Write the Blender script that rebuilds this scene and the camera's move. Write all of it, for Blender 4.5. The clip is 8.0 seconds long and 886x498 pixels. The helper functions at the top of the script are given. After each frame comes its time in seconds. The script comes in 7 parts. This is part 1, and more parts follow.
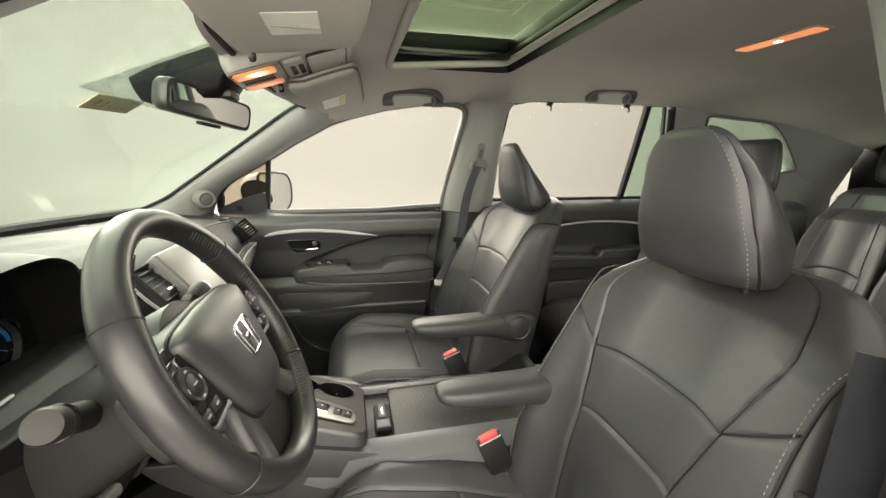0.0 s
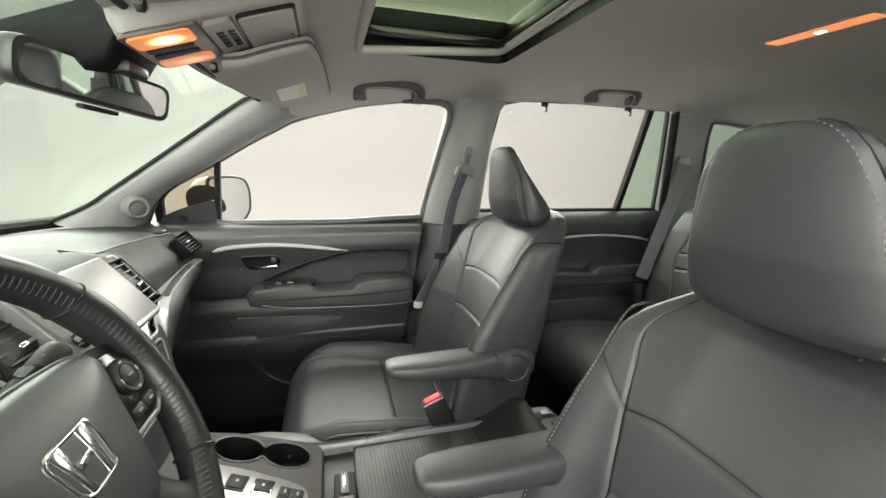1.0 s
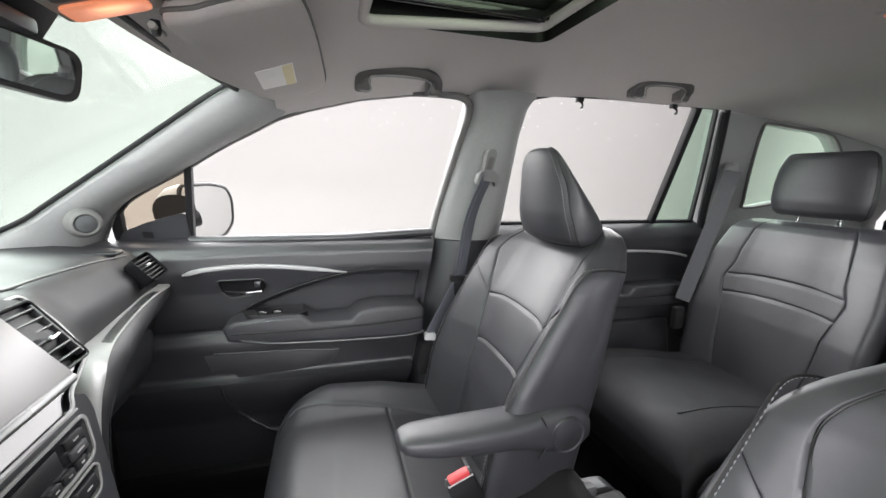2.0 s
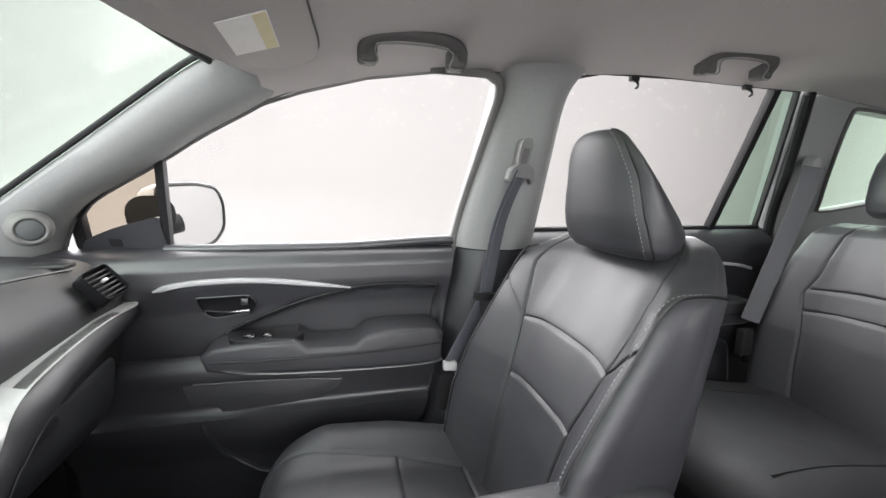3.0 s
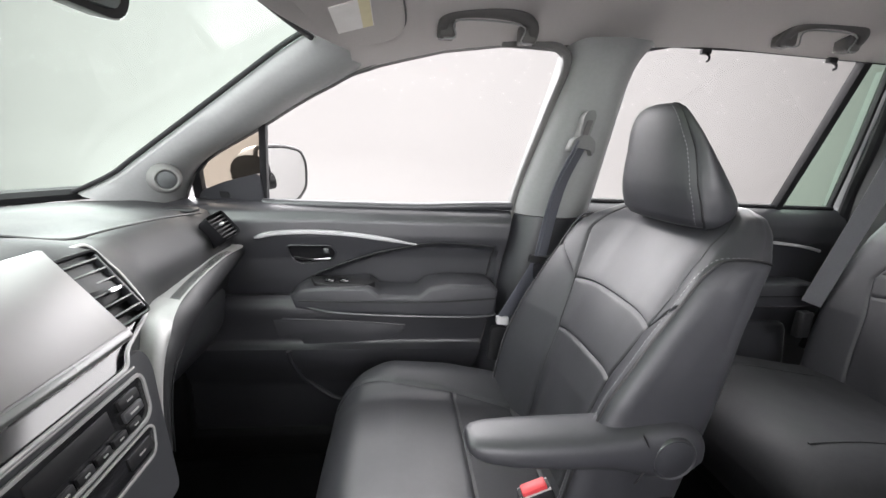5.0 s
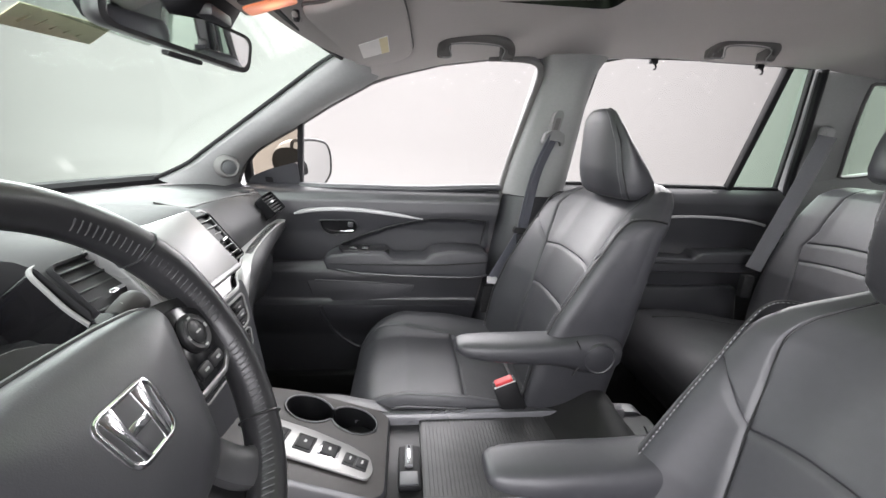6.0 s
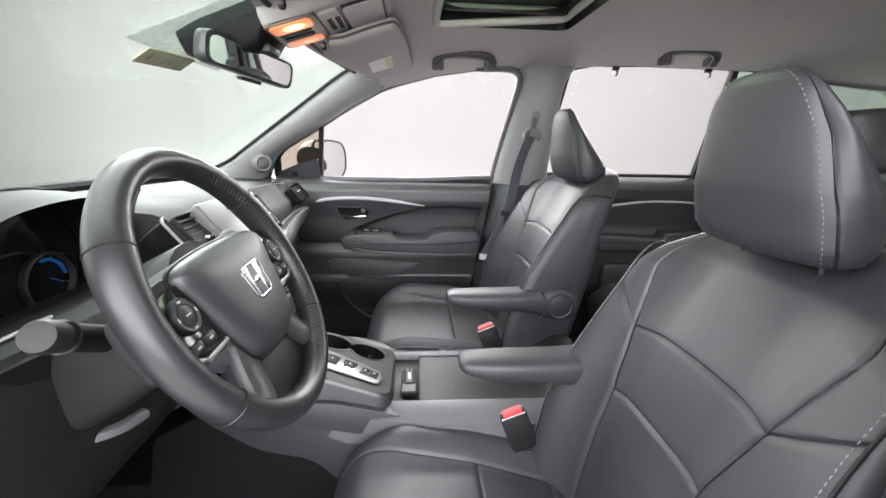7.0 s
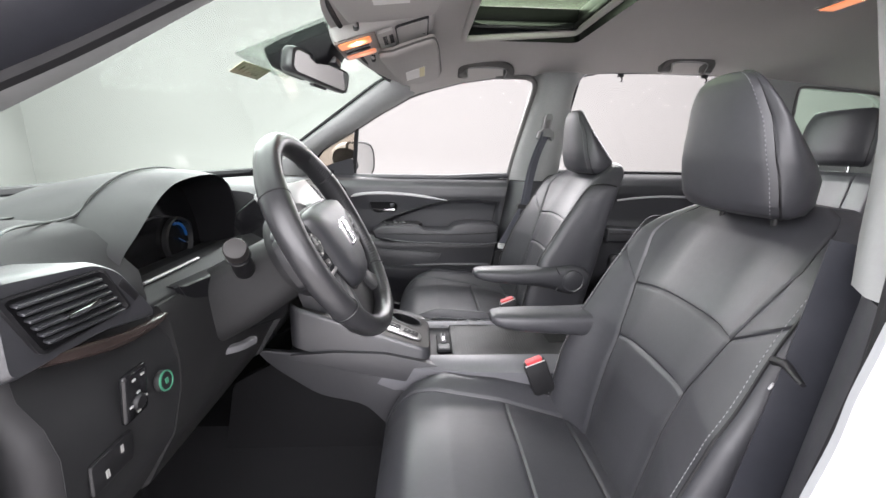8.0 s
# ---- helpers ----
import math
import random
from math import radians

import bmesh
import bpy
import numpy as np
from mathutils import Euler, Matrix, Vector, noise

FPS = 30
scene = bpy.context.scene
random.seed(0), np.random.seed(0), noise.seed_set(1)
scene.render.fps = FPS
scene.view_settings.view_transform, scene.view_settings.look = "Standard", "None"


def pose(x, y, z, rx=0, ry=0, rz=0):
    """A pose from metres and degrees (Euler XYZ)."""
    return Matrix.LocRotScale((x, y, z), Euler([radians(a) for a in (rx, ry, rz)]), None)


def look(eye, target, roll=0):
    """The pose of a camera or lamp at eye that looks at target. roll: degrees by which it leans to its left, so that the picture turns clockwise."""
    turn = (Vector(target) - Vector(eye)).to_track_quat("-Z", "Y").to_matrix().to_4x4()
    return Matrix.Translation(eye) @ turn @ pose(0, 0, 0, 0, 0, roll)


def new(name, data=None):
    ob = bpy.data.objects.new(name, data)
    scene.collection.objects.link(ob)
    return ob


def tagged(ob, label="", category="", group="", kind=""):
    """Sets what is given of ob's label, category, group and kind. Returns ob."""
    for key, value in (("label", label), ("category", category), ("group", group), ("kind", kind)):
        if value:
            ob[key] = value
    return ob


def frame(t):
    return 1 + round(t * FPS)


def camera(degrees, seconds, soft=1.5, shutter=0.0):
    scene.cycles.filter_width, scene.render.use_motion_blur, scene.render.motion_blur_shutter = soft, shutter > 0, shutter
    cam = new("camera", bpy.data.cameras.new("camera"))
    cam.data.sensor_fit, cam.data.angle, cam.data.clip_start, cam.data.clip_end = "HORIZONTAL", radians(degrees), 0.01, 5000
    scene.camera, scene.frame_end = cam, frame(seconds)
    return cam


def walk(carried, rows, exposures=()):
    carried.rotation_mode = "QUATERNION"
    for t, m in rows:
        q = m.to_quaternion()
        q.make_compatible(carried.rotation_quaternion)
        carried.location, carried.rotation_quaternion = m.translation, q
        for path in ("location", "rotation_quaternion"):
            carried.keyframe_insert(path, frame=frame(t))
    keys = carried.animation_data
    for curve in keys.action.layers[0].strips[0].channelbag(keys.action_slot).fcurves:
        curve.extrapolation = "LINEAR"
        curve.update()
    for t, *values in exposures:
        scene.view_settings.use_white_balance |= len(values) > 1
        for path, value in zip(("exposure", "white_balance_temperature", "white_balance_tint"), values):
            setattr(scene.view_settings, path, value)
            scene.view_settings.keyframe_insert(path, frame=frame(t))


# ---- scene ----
cam = camera(94.9, 8.0)
PATH = [
    (0, (-0.351, -0.858, 1.316), (0.092, 1.047, 0.9), 0.3),
    (0.5, (-0.312, -0.77, 1.316), (0.177, 1.128, 0.92), 0.6),
    (1, (-0.31, -0.669, 1.314), (0.23, 1.218, 0.929), 1.2),
    (1.5, (-0.32, -0.561, 1.317), (0.245, 1.32, 0.945), 1.4),
    (3, (-0.265, -0.262, 1.29), (0.212, 1.653, 0.965), 1.0),
    (3.5, (-0.267, -0.204, 1.276), (0.133, 1.726, 0.933), 1.3),
    (4, (-0.274, -0.165, 1.254), (0.046, 1.773, 0.877), 1.8),
    (4.5, (-0.294, -0.232, 1.265), (-0.029, 1.706, 0.848), 2.4),
    (6, (-0.312, -0.603, 1.294), (-0.116, 1.318, 0.773), 2.3),
    (6.5, (-0.281, -0.724, 1.29), (-0.12, 1.201, 0.768), 1.7),
    (7, (-0.287, -0.843, 1.279), (-0.146, 1.085, 0.769), 1.3),
    (7.5, (-0.32, -0.945, 1.266), (-0.202, 0.99, 0.776), 1.1),
    (8, (-0.354, -1.011, 1.244), (-0.252, 0.93, 0.774), 1.0),
]
EXPOSURES = [(0, 0.84, 7580, 3), (0.6, 0.86, 7480, 3), (1.0, 0.90, 6920, 4), (1.3, 0.96, 6600, 9), (1.6, 1.00, 6350, 11), (2.5, 1.10, 6340, 12), (4.5, 1.08, 6330, 13), (8, 1.06, 6330, 15)]
# the plan below is drawn in units of 1.1 m, with the car's floor 0.1 m too high
SIZE, DROP = 1.10, Vector((0, 0, -0.10))
walk(cam, [(t, look(Vector(eye) * SIZE + DROP, Vector(target) * SIZE + DROP, roll)) for t, eye, target, roll in PATH], EXPOSURES)

# ---- light: a white photo booth with large soft lights ----
world = bpy.data.worlds.new("booth_air")
scene.world = world
world.use_nodes = True
world.node_tree.nodes["Background"].inputs[0].default_value = (1.0, 0.99, 0.97, 1)
world.node_tree.nodes["Background"].inputs[1].default_value = 0.3


def area_lamp(name, eye, target, sx, sy, watts, color=(1, 0.99, 0.985)):
    d = bpy.data.lights.new(name, "AREA")
    d.shape, d.size, d.size_y, d.energy, d.color = "RECTANGLE", sx, sy, watts, color
    ob = new(name, d)
    ob.matrix_world = look(Vector(eye) * SIZE + DROP, Vector(target) * SIZE + DROP)
    return ob


area_lamp("booth_ceiling_light", (0.2, 0, 3.85), (0.2, 0, 0), 9.0, 7.6, 440)
area_lamp("booth_side_light", (-1.0, -3.5, 2.2), (-0.1, 0, 0.9), 7.5, 3.2, 370)
area_lamp("booth_far_light", (0.1, 3.4, 2.9), (0.0, -0.3, 0.75), 9.0, 2.8, 540)
area_lamp("booth_front_light", (-4.2, 0, 2.6), (0, 0, 0.9), 6.0, 2.8, 50)


# ---- materials ----
def mat(name, base, rough=0.5, metal=0.0, vary=0.12, grain=60.0, bump=0.0, bump_scale=400.0, spec=0.5, rough_vary=0.08, cells=False, stain=6.0, sheen=0.0):
    m = bpy.data.materials.new(name)
    m.use_nodes = True
    nt = m.node_tree
    b = nt.nodes["Principled BSDF"]
    b.inputs["Roughness"].default_value, b.inputs["Metallic"].default_value = rough, metal
    b.inputs["Specular IOR Level"].default_value = spec
    if sheen:
        b.inputs["Sheen Weight"].default_value = sheen
    tc = nt.nodes.new("ShaderNodeTexCoord")

    def tex(scale, detail=4):
        n = nt.nodes.new("ShaderNodeTexNoise")
        n.inputs["Scale"].default_value, n.inputs["Detail"].default_value = scale, detail
        nt.links.new(tc.outputs["Object"], n.inputs["Vector"])
        return n

    fine, wide = tex(grain), tex(stain, 3)
    add = nt.nodes.new("ShaderNodeMath")
    add.operation = "ADD"
    nt.links.new(fine.outputs["Fac"], add.inputs[0])
    nt.links.new(wide.outputs["Fac"], add.inputs[1])
    ramp = nt.nodes.new("ShaderNodeMapRange")
    ramp.inputs["From Min"].default_value, ramp.inputs["From Max"].default_value = 0.6, 1.4
    ramp.inputs["To Min"].default_value, ramp.inputs["To Max"].default_value = 1 - vary, 1 + vary
    nt.links.new(add.outputs[0], ramp.inputs["Value"])
    mix = nt.nodes.new("ShaderNodeVectorMath")
    mix.operation = "SCALE"
    mix.inputs[0].default_value = base
    nt.links.new(ramp.outputs[0], mix.inputs["Scale"])
    nt.links.new(mix.outputs[0], b.inputs["Base Color"])
    rr = nt.nodes.new("ShaderNodeMapRange")
    rr.inputs["From Min"].default_value, rr.inputs["From Max"].default_value = 0.3, 0.7
    rr.inputs["To Min"].default_value, rr.inputs["To Max"].default_value = max(0.02, rough - rough_vary), min(1, rough + rough_vary)
    nt.links.new(wide.outputs["Fac"], rr.inputs["Value"])
    nt.links.new(rr.outputs[0], b.inputs["Roughness"])
    if bump:
        if cells:
            n = nt.nodes.new("ShaderNodeTexVoronoi")
            n.feature = "DISTANCE_TO_EDGE"
            n.inputs["Scale"].default_value = bump_scale
            nt.links.new(tc.outputs["Object"], n.inputs["Vector"])
            out = n.outputs["Distance"]
        else:
            out = tex(bump_scale, 2).outputs["Fac"]
        bp = nt.nodes.new("ShaderNodeBump")
        bp.inputs["Strength"].default_value, bp.inputs["Distance"].default_value = bump, 0.001
        nt.links.new(out, bp.inputs["Height"])
        nt.links.new(bp.outputs[0], b.inputs["Normal"])
    return m


def glow(name, color, strength):
    m = bpy.data.materials.new(name)
    m.use_nodes = True
    b = m.node_tree.nodes["Principled BSDF"]
    b.inputs["Base Color"].default_value = (*color, 1)
    b.inputs["Emission Color"].default_value = (*color, 1)
    b.inputs["Emission Strength"].default_value = strength
    b.inputs["Roughness"].default_value = 0.3
    return m


def glass(name, color, gloss=0.08):
    m = bpy.data.materials.new(name)
    m.use_nodes = True
    nt = m.node_tree
    nt.nodes.clear()
    out = nt.nodes.new("ShaderNodeOutputMaterial")
    tr = nt.nodes.new("ShaderNodeBsdfTransparent")
    tr.inputs[0].default_value = (*color, 1)
    gl = nt.nodes.new("ShaderNodeBsdfGlossy")
    gl.inputs["Roughness"].default_value = 0.02
    mx = nt.nodes.new("ShaderNodeMixShader")
    fr = nt.nodes.new("ShaderNodeLayerWeight")
    fr.inputs[0].default_value = 0.5
    pw = nt.nodes.new("ShaderNodeMath")
    pw.operation = "POWER"
    pw.inputs[1].default_value = 4.5
    ml = nt.nodes.new("ShaderNodeMath")
    ml.operation = "MULTIPLY_ADD"
    ml.inputs[1].default_value, ml.inputs[2].default_value = 0.22, gloss * 0.25
    nt.links.new(fr.outputs["Facing"], pw.inputs[0])
    nt.links.new(pw.outputs[0], ml.inputs[0])
    nt.links.new(ml.outputs[0], mx.inputs[0])
    nt.links.new(tr.outputs[0], mx.inputs[1])
    nt.links.new(gl.outputs[0], mx.inputs[2])
    nt.links.new(mx.outputs[0], out.inputs[0])
    return m


LEATHER = mat("black_leather", (0.028, 0.0284, 0.0324), 0.49, vary=0.12, grain=90, bump=0.13, bump_scale=600, cells=True, spec=0.62, rough_vary=0.07)
LEATHER_PERF = mat("black_leather_insert", (0.026, 0.0263, 0.0300), 0.52, vary=0.14, grain=120, bump=0.15, bump_scale=800, cells=True, spec=0.6)
# darker, duller copy of the seat leather: rear footwell shade put into the colour
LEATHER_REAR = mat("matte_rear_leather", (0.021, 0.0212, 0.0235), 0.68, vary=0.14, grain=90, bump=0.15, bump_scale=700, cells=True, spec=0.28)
THREAD = mat("grey_thread", (0.19, 0.19, 0.20), 0.7, vary=0.15, grain=300)
PLASTIC = mat("black_plastic", (0.0255, 0.0260, 0.0298), 0.42, vary=0.10, grain=120, bump=0.18, bump_scale=900, spec=0.85)
DARK = mat("dark_plastic", (0.012, 0.012, 0.013), 0.45, vary=0.15, grain=100, bump=0.12, bump_scale=900, spec=0.35)
GLOSS = mat("gloss_black_plastic", (0.010, 0.010, 0.011), 0.12, vary=0.1, rough_vary=0.04)
DOOR_RUBBER = mat("dark_door_rubber", (0.020, 0.021, 0.026), 0.38, vary=0.15, grain=80)
RUBBER = mat("black_rubber", (0.010, 0.010, 0.011), 0.6, vary=0.15, grain=80, spec=0.3)
GREY = mat("grey_trim_plastic", (0.25, 0.254, 0.252), 0.62, vary=0.06, grain=120, bump=0.15, bump_scale=800, spec=0.3)
GREY_DEEP = mat("dark_grey_trim_plastic", (0.12, 0.118, 0.115), 0.65, vary=0.08, grain=120, bump=0.15, bump_scale=800, spec=0.25)
DASH = mat("matte_dash_plastic", (0.0155, 0.0158, 0.0168), 0.60, vary=0.08, grain=120, bump=0.25, bump_scale=1000, spec=0.36)
BIN_BLACK = mat("black_grained_bin", (0.014, 0.014, 0.0145), 0.6, vary=0.15, grain=200, bump=0.3, bump_scale=900, spec=0.25)
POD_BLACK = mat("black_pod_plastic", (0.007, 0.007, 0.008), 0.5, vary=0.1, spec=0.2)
WELL_BLACK = mat("gloss_black_well", (0.004, 0.004, 0.004), 0.45, vary=0.1, spec=0.12)
GREY_CLOTH = mat("grey_headliner_cloth", (0.45, 0.43, 0.418), 0.95, vary=0.07, grain=500, bump=0.35, bump_scale=1400, spec=0.15, stain=3)
CONSOLE_GREY = mat("overhead_grey_plastic", (0.42, 0.405, 0.39), 0.5, vary=0.04, grain=120)
VISOR_GREY = mat("visor_grey_vinyl", (0.42, 0.40, 0.385), 0.85, vary=0.05, grain=300, bump=0.2, bump_scale=1200)
SILVER = mat("satin_silver_trim", (0.36, 0.36, 0.365), 0.42, metal=0.3, vary=0.06, grain=200)
CHROME = mat("chrome", (0.60, 0.60, 0.61), 0.14, metal=1.0, vary=0.03, rough_vary=0.03)
CARPET = mat("black_carpet", (0.007, 0.007, 0.0076), 0.95, vary=0.25, grain=500, bump=0.6, bump_scale=900, spec=0.1)
WEBBING = mat("grey_belt_webbing", (0.105, 0.110, 0.130), 0.5, vary=0.12, grain=200, bump=0.4, bump_scale=1500)
WEBBING_DARK = mat("dark_belt_webbing", (0.07, 0.072, 0.08), 0.6, vary=0.12, grain=200, bump=0.4, bump_scale=1500)
WHITE_TRIM = mat("pale_buckle_line", (0.40, 0.40, 0.40), 0.5, vary=0.05)
RED = mat("red_button", (0.50, 0.04, 0.045), 0.4, vary=0.08)
WHITE = mat("white_print", (0.34, 0.34, 0.33), 0.6, vary=0.05)
PAPER = mat("white_paper_tag", (0.76, 0.75, 0.72), 0.7, vary=0.06, grain=40)
YELLOW = mat("yellow_print", (0.70, 0.55, 0.12), 0.7, vary=0.06)
KHAKI = mat("khaki_sticker", (0.50, 0.46, 0.31), 0.8, vary=0.15, grain=60)
BODY_WHITE = mat("white_car_paint", (0.42, 0.43, 0.445), 0.2, vary=0.02, rough_vary=0.03)
WALL = mat("white_booth_wall", (0.280, 0.275, 0.272), 0.9, vary=0.015, grain=5, stain=0.6, spec=0.1)
FLOORM = mat("booth_floor_paint", (0.56, 0.54, 0.525), 0.7, vary=0.03, grain=8, stain=0.8, spec=0.2)
# pale base colour stands for the booth reflected in dark glass
SCREEN = mat("grey_display_glass", (0.135, 0.127, 0.125), 0.38, vary=0.02, rough_vary=0.03)
SPEAKER = mat("dark_speaker_grille", (0.05, 0.052, 0.055), 0.5, vary=0.3, grain=900, bump=0.8, bump_scale=1200)
WOOD = mat("dark_brown_trim", (0.030, 0.022, 0.020), 0.25, vary=0.3, grain=30)
TAMBOUR = mat("dark_tambour", (0.030, 0.030, 0.031), 0.5, vary=0.25, grain=25, spec=0.4)
BLUE = glow("blue_gauge_light", (0.012, 0.08, 0.26), 0.12)
GREEN = glow("green_button_ring", (0.04, 0.16, 0.10), 0.08)


def lens_glow(name, inner, outer, hot, cold, reach=0.55):
    """A lamp lens whose glow falls off from the bulb behind its middle."""
    m = glow(name, outer, cold)
    nt = m.node_tree
    b = nt.nodes["Principled BSDF"]
    tc = nt.nodes.new("ShaderNodeTexCoord")
    d = nt.nodes.new("ShaderNodeVectorMath")
    d.operation = "DISTANCE"
    d.inputs[1].default_value = (0.5, 0.5, 0.5)
    nt.links.new(tc.outputs["Generated"], d.inputs[0])
    fall = nt.nodes.new("ShaderNodeMapRange")
    fall.interpolation_type = "SMOOTHERSTEP"
    fall.inputs["From Min"].default_value, fall.inputs["From Max"].default_value = 0.05, reach
    fall.inputs["To Min"].default_value, fall.inputs["To Max"].default_value = 1.0, 0.0
    nt.links.new(d.outputs["Value"], fall.inputs["Value"])
    mix = nt.nodes.new("ShaderNodeMix")
    mix.data_type = "RGBA"
    mix.inputs[6].default_value, mix.inputs[7].default_value = (*outer, 1), (*inner, 1)
    nt.links.new(fall.outputs[0], mix.inputs[0])
    nt.links.new(mix.outputs[2], b.inputs["Emission Color"])
    st = nt.nodes.new("ShaderNodeMapRange")
    st.inputs["To Min"].default_value, st.inputs["To Max"].default_value = cold, hot
    nt.links.new(fall.outputs[0], st.inputs["Value"])
    nt.links.new(st.outputs[0], b.inputs["Emission Strength"])
    return m


LAMP = lens_glow("warm_lamp_lens", (1.0, 0.62, 0.25), (0.75, 0.24, 0.08), 3.2, 0.42)
LAMP_DIM = lens_glow("warm_lamp_lens_dim", (0.95, 0.36, 0.16), (0.65, 0.22, 0.11), 0.8, 0.40)
LAMP_CEIL = lens_glow("ceiling_lamp_lens", (0.95, 0.42, 0.20), (0.80, 0.26, 0.11), 1.1, 0.55)
BULB = glow("bulb_spot", (1.0, 0.75, 0.45), 9.0)
MIRROR = mat("mirror_glass", (0.85, 0.86, 0.86), 0.02, metal=1.0, vary=0.01, rough_vary=0.01)
GLASS_CLEAR = glass("clear_side_glass", (0.97, 0.965, 0.955))
GLASS_SAIL = glass("brown_tinted_glass", (0.78, 0.73, 0.66))
GLASS_GREEN = glass("green_tinted_glass", (0.80, 0.90, 0.82))
GLASS_WS = glass("windscreen_glass", (0.925, 0.99, 0.942))
GLASS_ROOF = glass("dark_green_roof_glass", (0.54, 0.61, 0.50))


# ---- mesh helpers ----
def to_mesh(name, geo, smooth=True):
    me = bpy.data.meshes.new(name)
    if isinstance(geo, bmesh.types.BMesh):
        bmesh.ops.recalc_face_normals(geo, faces=geo.faces)
        geo.to_mesh(me)
        geo.free()
    else:
        v, f = geo
        me.from_pydata([tuple(float(c) for c in p) for p in v], [], [tuple(int(i) for i in q) for q in f])
        bm = bmesh.new()
        bm.from_mesh(me)
        bmesh.ops.recalc_face_normals(bm, faces=bm.faces)
        bm.to_mesh(me)
        bm.free()
    me.transform(Matrix.Scale(SIZE, 4))
    for p in me.polygons:
        p.use_smooth = smooth
    return me


def part(name, geo, material, parent=None, label="", smooth=True):
    me = to_mesh(name, geo, smooth)
    me.materials.append(material)
    if smooth:
        me.set_sharp_from_angle(angle=radians(42))
    ob = new(name, me)
    if parent:
        ob.parent = parent
    else:
        ob.location = DROP
    return tagged(ob, label)


def thing(name, label, category, group="", kind="", at=(0, 0, 0)):
    ob = new(name)
    ob.empty_display_size = 0.05
    ob.location = Vector(at) * SIZE + DROP
    return tagged(ob, label, category, group, kind)


def box(x0, x1, y0, y1, z0, z1, b=0.004, seg=2, m=None):
    bm = bmesh.new()
    bmesh.ops.create_cube(bm, size=1)
    bmesh.ops.scale(bm, vec=(x1 - x0, y1 - y0, z1 - z0), verts=bm.verts)
    if b:
        bmesh.ops.bevel(bm, geom=bm.edges[:], offset=b, segments=seg, profile=0.5, affect="EDGES")
    bmesh.ops.translate(bm, vec=((x0 + x1) / 2, (y0 + y1) / 2, (z0 + z1) / 2), verts=bm.verts)
    if m:
        bmesh.ops.transform(bm, matrix=m, verts=bm.verts)
    return bm


def lbox(m, sx, sy, sz, b=0.003, seg=2):
    """A bevelled box centred at the pose m."""
    return box(-sx / 2, sx / 2, -sy / 2, sy / 2, -sz / 2, sz / 2, b, seg, m)


def cyl(m, r0, r1, h, n=32, b=0.0):
    """A cylinder or cone along the pose's z, from 0 to h, with its rim rounded by b."""
    prof = [(0, 0), (r0 - b, 0), (r0, b), (r1, h - b), (r1 - b, h), (0, h)] if b else [(0, 0), (r0, 0), (r1, h), (0, h)]
    return lathe(m, prof, n)


def lathe(m, prof, n=32):
    v, f = [], []
    for r, z in prof:
        for k in range(n):
            a = 2 * math.pi * k / n
            v.append(m @ Vector((r * math.cos(a), r * math.sin(a), z)))
    for i in range(len(prof) - 1):
        for k in range(n):
            f.append((i * n + k, i * n + (k + 1) % n, (i + 1) * n + (k + 1) % n, (i + 1) * n + k))
    bm = bmesh.new()
    vs = [bm.verts.new(p) for p in v]
    for q in f:
        bm.faces.new([vs[i] for i in q])
    bmesh.ops.remove_doubles(bm, verts=bm.verts, dist=1e-5)
    bmesh.ops.dissolve_degenerate(bm, edges=bm.edges, dist=1e-6)
    return bm


def loft(rings, closed=True, caps=True):
    n = len(rings[0])
    v = [p for r in rings for p in r]
    f = []
    for i in range(len(rings) - 1):
        for k in range(n if closed else n - 1):
            f.append((i * n + k, i * n + (k + 1) % n, (i + 1) * n + (k + 1) % n, (i + 1) * n + k))
    if caps and closed:
        f.append(tuple(range(n - 1, -1, -1)))
        f.append(tuple((len(rings) - 1) * n + k for k in range(n)))
    return v, f


def sheet(fn, us, vs, thick=0.0, push=(0, 0, 0)):
    """A surface fn(u, v), given a back at the offset push (a vector) to make it solid."""
    nu, nv = len(us), len(vs)
    v = [fn(a, b) for a in us for b in vs]
    f = [(i * nv + j, i * nv + j + 1, (i + 1) * nv + j + 1, (i + 1) * nv + j) for i in range(nu - 1) for j in range(nv - 1)]
    if any(push):
        o = len(v)
        v = v + [tuple(c + d for c, d in zip(p, push)) for p in v]
        f += [tuple(o + k for k in reversed(q)) for q in f]
        rim = [(i, 0) for i in range(nu)] + [(nu - 1, j) for j in range(1, nv)] + [(i, nv - 1) for i in range(nu - 2, -1, -1)] + [(0, j) for j in range(nv - 2, 0, -1)]
        idx = [i * nv + j for i, j in rim]
        for a, b in zip(idx, idx[1:] + idx[:1]):
            f.append((a, b, o + b, o + a))
    return v, f


def smooth_path(pts, n=8, closed=False):
    """A Catmull-Rom curve through the points."""
    p = [Vector(q) for q in pts]
    out = []
    m = len(p)
    for i in range(m if closed else m - 1):
        a, b, c, d = (p[(i - 1) % m], p[i], p[(i + 1) % m], p[(i + 2) % m]) if closed else (p[max(i - 1, 0)], p[i], p[i + 1], p[min(i + 2, m - 1)])
        for k in range(n):
            t = k / n
            out.append(0.5 * ((2 * b) + (c - a) * t + (2 * a - 5 * b + 4 * c - d) * t * t + (3 * b - a - 3 * c + d) * t**3))
    if not closed:
        out.append(p[-1])
    return out


